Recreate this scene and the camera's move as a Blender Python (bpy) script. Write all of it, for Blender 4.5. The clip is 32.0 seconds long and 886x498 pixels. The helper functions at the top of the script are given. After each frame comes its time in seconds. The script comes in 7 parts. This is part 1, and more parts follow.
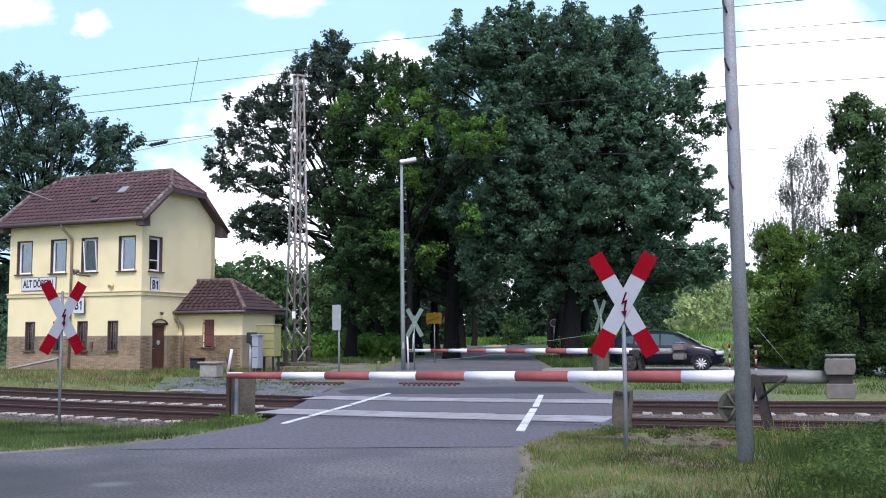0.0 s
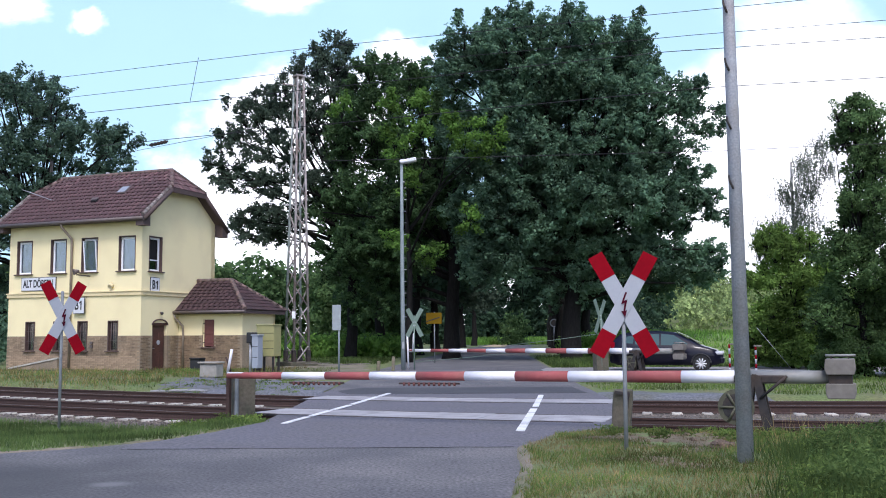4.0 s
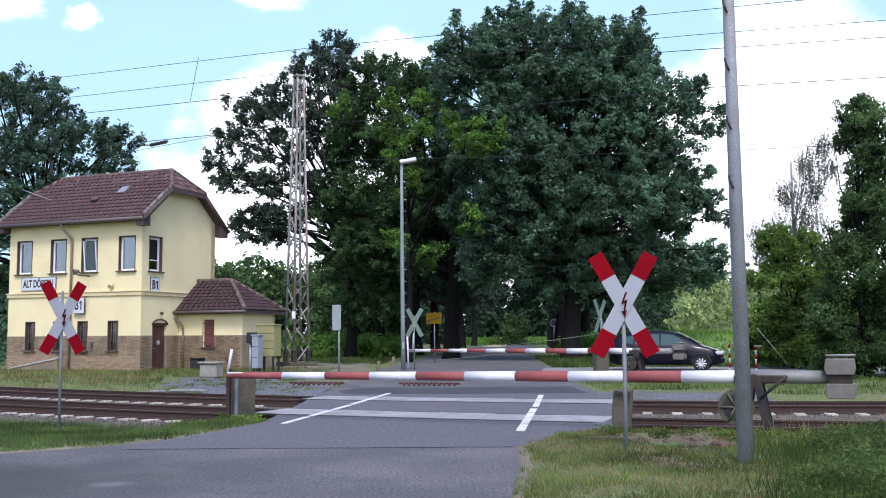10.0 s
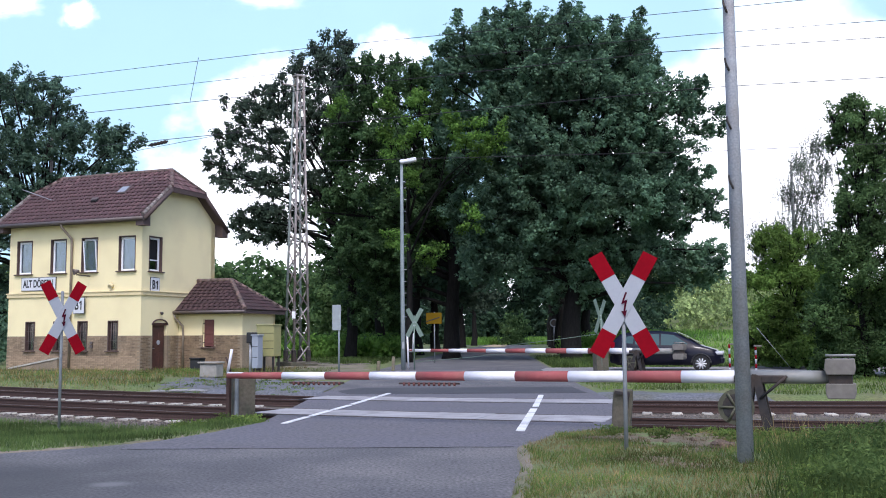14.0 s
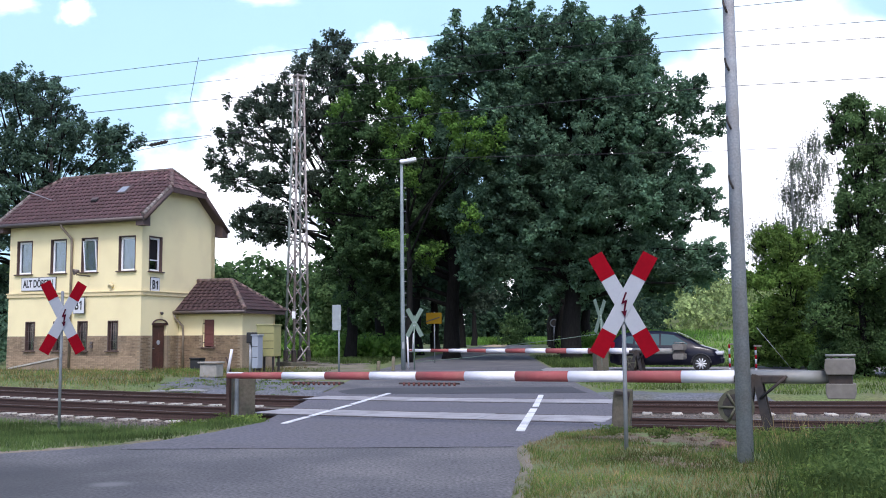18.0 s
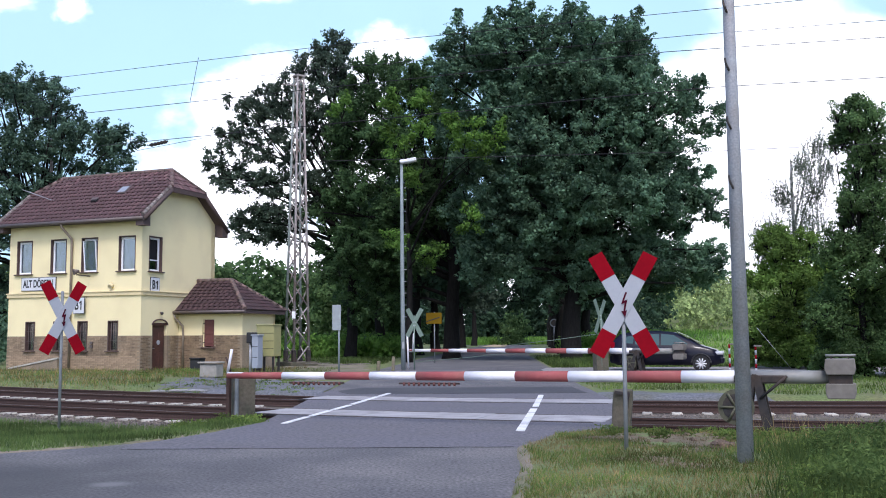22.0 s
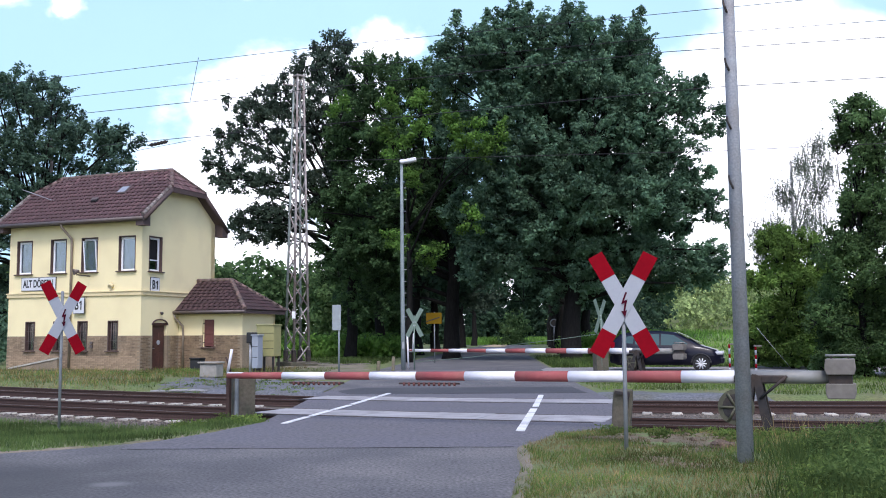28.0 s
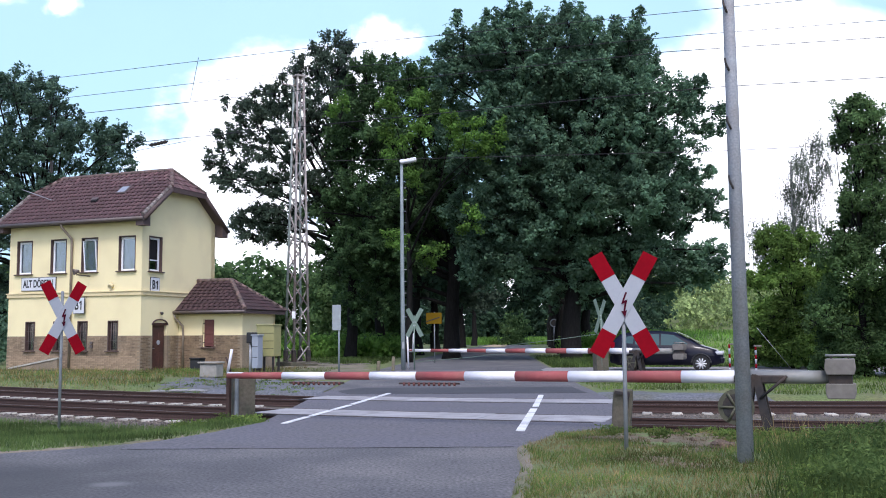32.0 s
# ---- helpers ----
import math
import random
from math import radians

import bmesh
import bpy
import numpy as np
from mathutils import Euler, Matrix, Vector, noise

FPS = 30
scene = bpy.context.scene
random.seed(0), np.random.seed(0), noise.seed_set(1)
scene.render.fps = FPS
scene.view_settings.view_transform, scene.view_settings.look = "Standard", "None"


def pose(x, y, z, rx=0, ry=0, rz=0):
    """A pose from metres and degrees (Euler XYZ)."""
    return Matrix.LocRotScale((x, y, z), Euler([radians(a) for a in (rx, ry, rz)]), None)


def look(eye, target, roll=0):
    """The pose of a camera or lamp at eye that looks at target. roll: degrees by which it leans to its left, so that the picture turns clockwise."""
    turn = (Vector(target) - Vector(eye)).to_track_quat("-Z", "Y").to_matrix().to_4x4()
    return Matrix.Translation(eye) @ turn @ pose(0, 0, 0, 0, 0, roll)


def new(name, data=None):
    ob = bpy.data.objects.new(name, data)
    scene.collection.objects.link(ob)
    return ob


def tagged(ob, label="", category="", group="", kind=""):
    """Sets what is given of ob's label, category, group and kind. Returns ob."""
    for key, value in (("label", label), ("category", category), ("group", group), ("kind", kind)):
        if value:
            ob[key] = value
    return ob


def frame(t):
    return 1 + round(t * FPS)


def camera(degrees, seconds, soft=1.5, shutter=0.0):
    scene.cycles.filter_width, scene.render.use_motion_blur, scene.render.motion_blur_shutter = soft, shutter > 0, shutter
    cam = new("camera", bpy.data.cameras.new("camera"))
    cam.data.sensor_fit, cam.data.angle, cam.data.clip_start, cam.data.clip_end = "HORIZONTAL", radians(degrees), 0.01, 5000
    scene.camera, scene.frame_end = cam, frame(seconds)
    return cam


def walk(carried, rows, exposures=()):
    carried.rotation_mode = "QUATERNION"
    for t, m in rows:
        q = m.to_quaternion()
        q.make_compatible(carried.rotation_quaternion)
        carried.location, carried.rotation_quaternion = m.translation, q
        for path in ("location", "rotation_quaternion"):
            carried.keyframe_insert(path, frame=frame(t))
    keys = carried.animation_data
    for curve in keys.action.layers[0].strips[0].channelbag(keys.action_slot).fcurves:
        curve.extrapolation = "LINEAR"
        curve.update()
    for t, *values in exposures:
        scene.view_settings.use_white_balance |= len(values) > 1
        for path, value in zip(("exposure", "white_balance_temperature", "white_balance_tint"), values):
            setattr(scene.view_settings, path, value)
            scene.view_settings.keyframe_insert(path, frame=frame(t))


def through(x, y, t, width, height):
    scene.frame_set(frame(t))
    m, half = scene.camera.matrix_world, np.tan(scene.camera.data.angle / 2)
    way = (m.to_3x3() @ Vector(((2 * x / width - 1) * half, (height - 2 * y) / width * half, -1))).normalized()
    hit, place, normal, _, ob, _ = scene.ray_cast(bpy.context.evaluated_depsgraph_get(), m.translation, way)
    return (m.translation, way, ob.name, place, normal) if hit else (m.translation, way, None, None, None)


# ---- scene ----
cam = camera(48.27, 32.0, soft=1.0)
EYE = (0.0, 0.0, 1.5)
VIEW = look(EYE, (0.0, 99.61, 10.3226), -0.35)
walk(cam, [(0.0, VIEW), (32.0, VIEW)], [(0.0, 0.80, 5980, 16), (32.0, 0.80, 5980, 16)])

# ---- light ----
world = bpy.data.worlds.new("sky")
scene.world = world
world.use_nodes = True
wn = world.node_tree.nodes
sky = wn.new("ShaderNodeTexSky")
sky.sky_type = "NISHITA"
sky.sun_disc = False
SUN_EL, SUN_AZ = 54.0, 176.0   # degrees; azimuth clockwise from +y
sky.sun_elevation, sky.sun_rotation = radians(SUN_EL), radians(SUN_AZ)
sky.air_density, sky.dust_density, sky.ozone_density = 1.0, 2.2, 1.2
wn["Background"].inputs["Strength"].default_value = 0.15
world.node_tree.links.new(sky.outputs[0], wn["Background"].inputs["Color"])
sun_data = bpy.data.lights.new("sun", "SUN")
sun_data.energy, sun_data.angle, sun_data.color = 1.15, radians(11), (1.0, 0.95, 0.88)
sun = new("sun", sun_data)
sd = Vector((math.sin(radians(SUN_AZ)) * math.cos(radians(SUN_EL)), math.cos(radians(SUN_AZ)) * math.cos(radians(SUN_EL)), math.sin(radians(SUN_EL))))
sun.matrix_world = look(sd * 100, (0, 0, 0))

# ---- materials ----


def mat(name, col, rough=0.7, metal=0.0, grain=0.0, gscale=30.0, stain=None, sscale=1.5, samount=0.5, bump=0.0, bscale=60.0, island=0.0, objrand=0.0, spec=0.5, stretch=(1, 1, 1)):
    """A surface with fine grain, larger stains and relief."""
    m = bpy.data.materials.new(name)
    m.use_nodes = True
    nt = m.node_tree
    N, L = nt.nodes, nt.links
    b = N["Principled BSDF"]
    b.inputs["Roughness"].default_value = rough
    b.inputs["Metallic"].default_value = metal
    b.inputs["Specular IOR Level"].default_value = spec
    tc = N.new("ShaderNodeTexCoord")
    mp = N.new("ShaderNodeMapping")
    mp.inputs["Scale"].default_value = stretch
    L.new(tc.outputs["Object"], mp.inputs["Vector"])
    rgb = N.new("ShaderNodeRGB")
    rgb.outputs[0].default_value = (*col, 1)
    out = rgb.outputs[0]
    if stain:
        nz = N.new("ShaderNodeTexNoise")
        nz.inputs["Scale"].default_value, nz.inputs["Detail"].default_value = sscale, 5
        L.new(mp.outputs[0], nz.inputs["Vector"])
        rp = N.new("ShaderNodeValToRGB")
        rp.color_ramp.elements[0].position, rp.color_ramp.elements[1].position = 0.42, 0.68
        rp.color_ramp.elements[0].color = (0, 0, 0, 1)
        rp.color_ramp.elements[1].color = (samount, samount, samount, 1)
        L.new(nz.outputs["Fac"], rp.inputs[0])
        mx = N.new("ShaderNodeMixRGB")
        L.new(rp.outputs[0], mx.inputs[0])
        L.new(out, mx.inputs[1])
        mx.inputs[2].default_value = (*stain, 1)
        out = mx.outputs[0]
    if grain:
        nz = N.new("ShaderNodeTexNoise")
        nz.inputs["Scale"].default_value, nz.inputs["Detail"].default_value = gscale, 4
        L.new(mp.outputs[0], nz.inputs["Vector"])
        mr = N.new("ShaderNodeMapRange")
        mr.inputs["From Min"].default_value, mr.inputs["From Max"].default_value = 0.22, 0.78
        mr.inputs["To Min"].default_value, mr.inputs["To Max"].default_value = 1 - grain, 1 + grain
        L.new(nz.outputs["Fac"], mr.inputs["Value"])
        mx = N.new("ShaderNodeMixRGB")
        mx.blend_type = "MULTIPLY"
        mx.inputs[0].default_value = 1
        L.new(out, mx.inputs[1])
        L.new(mr.outputs[0], mx.inputs[2])
        out = mx.outputs[0]
    for amount, node, sock in ((island, "ShaderNodeNewGeometry", "Random Per Island"), (objrand, "ShaderNodeObjectInfo", "Random")):
        if amount:
            g = N.new(node)
            mr = N.new("ShaderNodeMapRange")
            mr.inputs["To Min"].default_value, mr.inputs["To Max"].default_value = 1 - amount, 1 + amount
            L.new(g.outputs[sock], mr.inputs["Value"])
            mx = N.new("ShaderNodeMixRGB")
            mx.blend_type = "MULTIPLY"
            mx.inputs[0].default_value = 1
            L.new(out, mx.inputs[1])
            L.new(mr.outputs[0], mx.inputs[2])
            out = mx.outputs[0]
    L.new(out, b.inputs["Base Color"])
    if bump:
        nz = N.new("ShaderNodeTexNoise")
        nz.inputs["Scale"].default_value, nz.inputs["Detail"].default_value = bscale, 3
        L.new(mp.outputs[0], nz.inputs["Vector"])
        bp = N.new("ShaderNodeBump")
        bp.inputs["Strength"].default_value, bp.inputs["Distance"].default_value = bump, 0.02
        L.new(nz.outputs["Fac"], bp.inputs["Height"])
        L.new(bp.outputs[0], b.inputs["Normal"])
    return m


def leaf_mat(name, col, var=0.22, through=0.45, warm=0.08, rough=0.75):
    """Leaves: a matt face with some gloss, and some light that passes through."""
    m = bpy.data.materials.new(name)
    m.use_nodes = True
    nt = m.node_tree
    N, L = nt.nodes, nt.links
    b = N["Principled BSDF"]
    b.inputs["Roughness"].default_value = rough
    b.inputs["Specular IOR Level"].default_value = 0.06
    g = N.new("ShaderNodeNewGeometry")
    rp = N.new("ShaderNodeValToRGB")
    e = rp.color_ramp.elements
    e[0].color = (col[0] * (1 - var), col[1] * (1 - var), col[2] * (1 - var), 1)
    e[1].color = (col[0] * (1 + var + warm), col[1] * (1 + var), col[2] * (1 + var * 0.5), 1)
    L.new(g.outputs["Random Per Island"], rp.inputs[0])
    tc = N.new("ShaderNodeTexCoord")
    nz = N.new("ShaderNodeTexNoise")
    nz.inputs["Scale"].default_value, nz.inputs["Detail"].default_value = 0.55, 3
    L.new(tc.outputs["Object"], nz.inputs["Vector"])
    mr = N.new("ShaderNodeMapRange")
    mr.inputs["From Min"].default_value, mr.inputs["From Max"].default_value = 0.35, 0.65
    mr.inputs["To Min"].default_value, mr.inputs["To Max"].default_value = 0.55, 1.6
    L.new(nz.outputs["Fac"], mr.inputs["Value"])
    mx = N.new("ShaderNodeMixRGB")
    mx.blend_type = "MULTIPLY"
    mx.inputs[0].default_value = 1
    L.new(rp.outputs[0], mx.inputs[1])
    L.new(mr.outputs[0], mx.inputs[2])
    L.new(mx.outputs[0], b.inputs["Base Color"])
    tr = N.new("ShaderNodeBsdfTranslucent")
    L.new(mx.outputs[0], tr.inputs["Color"])
    ms = N.new("ShaderNodeMixShader")
    ms.inputs[0].default_value = through
    L.new(b.outputs[0], ms.inputs[1])
    L.new(tr.outputs[0], ms.inputs[2])
    L.new(ms.outputs[0], N["Material Output"].inputs["Surface"])
    return m


M_GRASS = mat("grass_ground", (0.112, 0.150, 0.046), 0.95, grain=0.45, gscale=14, stain=(0.165, 0.14, 0.07), sscale=0.7, samount=0.6, bump=0.6, bscale=25)
M_ASPHALT = mat("asphalt", (0.094, 0.091, 0.095), 0.92, grain=0.8, gscale=26, stain=(0.165, 0.155, 0.15), sscale=0.6, samount=0.7, bump=0.12, bscale=70)


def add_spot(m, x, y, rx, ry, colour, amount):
    """A soft irregular spot blended to another colour at one place of a surface."""
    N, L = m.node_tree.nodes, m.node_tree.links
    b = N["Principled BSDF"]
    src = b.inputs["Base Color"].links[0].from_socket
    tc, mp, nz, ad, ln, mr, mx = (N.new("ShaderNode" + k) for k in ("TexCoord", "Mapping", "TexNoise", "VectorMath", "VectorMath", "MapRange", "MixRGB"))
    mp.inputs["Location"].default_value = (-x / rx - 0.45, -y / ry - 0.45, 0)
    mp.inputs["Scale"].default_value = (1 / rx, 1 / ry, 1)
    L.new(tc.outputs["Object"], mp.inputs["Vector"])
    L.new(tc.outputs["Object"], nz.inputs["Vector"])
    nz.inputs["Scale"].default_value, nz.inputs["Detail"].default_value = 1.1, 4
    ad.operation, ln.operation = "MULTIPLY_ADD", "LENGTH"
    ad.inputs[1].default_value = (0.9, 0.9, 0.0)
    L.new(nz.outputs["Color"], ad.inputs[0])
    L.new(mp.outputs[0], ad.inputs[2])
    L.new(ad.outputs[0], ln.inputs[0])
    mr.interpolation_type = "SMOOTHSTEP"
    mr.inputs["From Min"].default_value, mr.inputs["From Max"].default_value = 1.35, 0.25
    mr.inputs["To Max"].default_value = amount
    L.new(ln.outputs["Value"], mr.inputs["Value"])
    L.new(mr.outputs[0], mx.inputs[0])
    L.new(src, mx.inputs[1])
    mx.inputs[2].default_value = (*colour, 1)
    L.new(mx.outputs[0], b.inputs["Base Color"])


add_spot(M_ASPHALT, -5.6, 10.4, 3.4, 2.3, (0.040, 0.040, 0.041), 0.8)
add_spot(M_ASPHALT, -3.45, 10.4, 0.24, 0.2, (0.21, 0.205, 0.205), 0.55)
M_PALE = mat("pale_asphalt", (0.26, 0.25, 0.245), 0.92, grain=0.4, gscale=10, stain=(0.19, 0.18, 0.17), sscale=0.6, samount=0.7, bump=0.12, bscale=70)
M_ASPHALT_NEW = mat("asphalt_patch", (0.118, 0.113, 0.128), 0.9, grain=0.5, gscale=15, stain=(0.11, 0.105, 0.105), sscale=0.8, samount=0.5, bump=0.3, bscale=90)
M_CONCRETE = mat("concrete_slab", (0.34, 0.33, 0.335), 0.85, grain=0.15, gscale=25, stain=(0.17, 0.165, 0.16), sscale=2.0, samount=0.6, bump=0.25, bscale=40, objrand=0.1)
M_OLDCON = mat("weathered_concrete", (0.095, 0.083, 0.062), 0.95, grain=0.3, gscale=18, stain=(0.06, 0.065, 0.04), sscale=4, samount=0.8, bump=0.6, bscale=22)
M_SLEEPER = mat("sleeper_concrete", (0.50, 0.48, 0.42), 0.9, grain=0.2, gscale=20, stain=(0.25, 0.22, 0.18), sscale=3, samount=0.5, bump=0.2, objrand=0.2)
M_RUST = mat("rusty_rail", (0.052, 0.029, 0.024), 0.85, 0.1, grain=0.3, gscale=25, stain=(0.05, 0.028, 0.022), sscale=3, samount=0.7)
M_RAILTOP = mat("polished_rail_head", (0.13, 0.112, 0.115), 0.35, 0.9, grain=0.1, gscale=20)
M_BALLAST = mat("ballast", (0.100, 0.082, 0.066), 0.95, grain=0.8, gscale=14, stain=(0.115, 0.102, 0.05), sscale=0.9, samount=0.8, bump=1.0, bscale=18)
M_STONE = mat("ballast_stone", (0.125, 0.105, 0.088), 0.95, grain=0.2, island=0.55)
M_GRAVEL = mat("gravel", (0.125, 0.130, 0.145), 0.95, grain=0.6, gscale=15, stain=(0.10, 0.10, 0.075), sscale=0.9, samount=0.8, bump=0.6, bscale=25)
M_DIRT = mat("sandy_dirt", (0.195, 0.165, 0.122), 0.95, grain=0.3, gscale=12, stain=(0.09, 0.105, 0.035), sscale=0.8, samount=0.9, bump=0.5, bscale=15)
M_WHITE_LINE = mat("road_paint", (0.72, 0.72, 0.72), 0.7, grain=0.1, gscale=25, stain=(0.4, 0.4, 0.4), sscale=4, samount=0.5)
M_PLASTER = mat("yellow_render", (0.79, 0.69, 0.41), 0.9, grain=0.05, gscale=40, stain=(0.60, 0.50, 0.30), sscale=0.7, samount=0.35, bump=0.15, bscale=80)
M_TRIM = mat("render_band", (0.66, 0.55, 0.32), 0.9, grain=0.06, stain=(0.5, 0.42, 0.26), sscale=2, samount=0.5)
M_BRICK = mat("sand_brick", (0.33, 0.24, 0.155), 0.92, grain=0.3, gscale=9, stain=(0.12, 0.085, 0.06), sscale=0.9, samount=0.95, bump=0.4, bscale=30, objrand=0.2, island=0.2)
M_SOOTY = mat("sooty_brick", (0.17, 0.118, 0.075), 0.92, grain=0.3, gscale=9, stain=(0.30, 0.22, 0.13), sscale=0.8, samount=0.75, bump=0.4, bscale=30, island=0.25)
M_MORTAR = mat("mortar", (0.27, 0.21, 0.145), 0.95, grain=0.2, gscale=20, stain=(0.13, 0.11, 0.08), sscale=1, samount=0.6)
M_TILE = mat("roof_tile", (0.084, 0.041, 0.043), 0.85, grain=0.35, gscale=9, stain=(0.17, 0.125, 0.115), sscale=3.5, samount=0.45, bump=0.2, bscale=20, objrand=0.25, island=0.25)
M_TILE2 = mat("annex_tile", (0.047, 0.023, 0.024), 0.8, grain=0.22, gscale=9, stain=(0.04, 0.027, 0.028), sscale=0.9, samount=0.7, bump=0.2, bscale=20, objrand=0.2, island=0.2)
M_RIDGE = mat("ridge_tile", (0.15, 0.10, 0.088), 0.85, grain=0.3, gscale=6, stain=(0.10, 0.085, 0.07), sscale=2, samount=0.7, objrand=0.15)
M_EAVES = mat("brown_painted_wood", (0.085, 0.056, 0.054), 0.75, grain=0.15, gscale=12, stain=(0.07, 0.05, 0.045), sscale=2, samount=0.6)
M_GUTTER = mat("weathered_zinc", (0.13, 0.108, 0.105), 0.6, 0.4, grain=0.15, gscale=10, stain=(0.12, 0.09, 0.08), sscale=3, samount=0.6)
M_FRAME = mat("white_plastic_frame", (0.78, 0.79, 0.82), 0.4, grain=0.03)
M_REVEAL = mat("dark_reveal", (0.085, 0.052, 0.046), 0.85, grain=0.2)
M_SILL = mat("brown_sill", (0.085, 0.055, 0.045), 0.7, grain=0.2)
M_DARK = mat("dark_interior", (0.012, 0.011, 0.013), 0.9)
M_PIPE = mat("buff_pipe", (0.24, 0.195, 0.145), 0.6, 0.1, grain=0.15, gscale=10, stain=(0.13, 0.10, 0.08), sscale=3, samount=0.6)
M_DOOR = mat("red_brown_door", (0.075, 0.03, 0.022), 0.6, grain=0.2, gscale=10, stain=(0.04, 0.02, 0.018), sscale=3, samount=0.6)
M_SHUTTER = mat("red_shutter", (0.13, 0.042, 0.036), 0.65, grain=0.15, gscale=10, stain=(0.08, 0.03, 0.03), sscale=3, samount=0.5)
M_GALV = mat("galvanised_steel", (0.36, 0.375, 0.40), 0.55, 0.15, grain=0.12, gscale=14, stain=(0.22, 0.23, 0.25), sscale=3, samount=0.5)
M_POST = mat("dull_steel_post", (0.19, 0.205, 0.215), 0.6, 0.15, grain=0.15, gscale=14, stain=(0.13, 0.135, 0.14), sscale=3, samount=0.5)
M_LAMPPOST = mat("lamp_post_zinc", (0.23, 0.27, 0.275), 0.6, 0.15, grain=0.12, gscale=14, stain=(0.16, 0.18, 0.18), sscale=2, samount=0.5)
M_POLE = mat("grey_pole", (0.31, 0.32, 0.35), 0.65, 0.0, grain=0.25, gscale=45, stain=(0.25, 0.225, 0.21), sscale=3.0, samount=0.6, bump=0.1)
M_LATTICE = mat("lattice_paint", (0.33, 0.30, 0.285), 0.7, 0.2, grain=0.2, gscale=8, stain=(0.12, 0.075, 0.055), sscale=1.5, samount=0.8)
M_LATTICE_G = mat("lattice_green_grey", (0.24, 0.28, 0.26), 0.7, 0.2, grain=0.2, gscale=8, stain=(0.12, 0.10, 0.08), sscale=1.5, samount=0.6)
M_SIGNRED = mat("sign_red", (0.225, 0.003, 0.010), 0.8, spec=0.05, grain=0.08, stain=(0.16, 0.003, 0.009), sscale=3, samount=0.4)
M_SIGNWHITE = mat("sign_white", (0.33, 0.345, 0.385), 0.5, grain=0.03, stain=(0.28, 0.29, 0.33), sscale=3, samount=0.35)
M_BARRED = mat("barrier_red", (0.29, 0.078, 0.080), 0.75, spec=0.2, grain=0.1, gscale=6, stain=(0.30, 0.13, 0.11), sscale=2, samount=0.6)
M_BARWHITE = mat("barrier_white", (0.72, 0.71, 0.75), 0.55, grain=0.06, gscale=6, stain=(0.55, 0.54, 0.56), sscale=2, samount=0.5)
M_BARGREY = mat("barrier_grey", (0.23, 0.235, 0.225), 0.6, 0.2, grain=0.12, gscale=8, stain=(0.2, 0.19, 0.17), sscale=3, samount=0.6)
M_IRON = mat("dark_iron", (0.030, 0.028, 0.029), 0.75, 0.3, grain=0.25, gscale=12, stain=(0.075, 0.05, 0.035), sscale=3, samount=0.6)
M_OLIVE = mat("olive_iron", (0.085, 0.085, 0.055), 0.75, 0.2, grain=0.2, gscale=10, stain=(0.05, 0.05, 0.035), sscale=4, samount=0.6)
M_WEIGHT = mat("cast_weight", (0.165, 0.15, 0.135), 0.85, grain=0.2, gscale=10, stain=(0.13, 0.12, 0.10), sscale=3, samount=0.6)
M_BOARD = mat("enamel_board", (0.60, 0.61, 0.64), 0.4, grain=0.03, stain=(0.5, 0.5, 0.52), sscale=3, samount=0.35)
M_SIGNBACK = mat("sign_back", (0.30, 0.33, 0.34), 0.55, 0.4, grain=0.1, gscale=8)
M_SIGNBACKGREEN = mat("sign_back_green", (0.16, 0.22, 0.18), 0.6, 0.3, grain=0.15, gscale=8)
# Yellow darkened: shade under the oaks is put into the sign colour
M_YELLOW = mat("shaded_sign_yellow", (0.155, 0.092, 0.004), 0.7, spec=0.1, grain=0.08)
M_BLACK = mat("black_paint", (0.015, 0.015, 0.017), 0.55)
M_CABGREY = mat("cabinet_grey", (0.26, 0.29, 0.34), 0.55, grain=0.06, gscale=6, stain=(0.28, 0.3, 0.34), sscale=3, samount=0.5)
M_CABYELLOW = mat("cabinet_olive_yellow", (0.30, 0.285, 0.12), 0.6, grain=0.08, gscale=6, stain=(0.22, 0.21, 0.1), sscale=3, samount=0.5)
# Near-black: the canopy's shade on the trunks is put into the bark colour
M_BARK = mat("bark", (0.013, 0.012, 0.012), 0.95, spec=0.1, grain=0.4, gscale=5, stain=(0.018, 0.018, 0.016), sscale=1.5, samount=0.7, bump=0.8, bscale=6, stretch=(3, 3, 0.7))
M_BIRCHBARK = mat("birch_bark", (0.45, 0.44, 0.42), 0.85, grain=0.2, gscale=5, stain=(0.06, 0.06, 0.06), sscale=2, samount=0.9, stretch=(1, 1, 3))
M_WIRE = mat("wire", (0.03, 0.03, 0.033), 0.6, 0.5)
M_OAK = leaf_mat("oak_leaf_dark", (0.100, 0.178, 0.118))
M_OAK2 = leaf_mat("oak_leaf_olive", (0.060, 0.112, 0.050))
M_OAKM = leaf_mat("thin_oak_leaf", (0.066, 0.098, 0.074))
M_OAKY = leaf_mat("lit_tip_leaf", (0.100, 0.195, 0.044))
M_OAKH = leaf_mat("blue_dark_leaf", (0.080, 0.135, 0.098))
# Oak leaf for trees under the canopy: its shade is put into the colour
M_OAKSHADE = leaf_mat("shade_leaf", (0.040, 0.074, 0.046))
M_BIRCH = leaf_mat("birch_leaf", (0.105, 0.130, 0.105))
M_BUSH = leaf_mat("bush_leaf", (0.125, 0.205, 0.050), warm=0.02)
M_BUSH2 = leaf_mat("shrub_leaf", (0.080, 0.140, 0.056))
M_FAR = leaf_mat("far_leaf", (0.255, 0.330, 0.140))
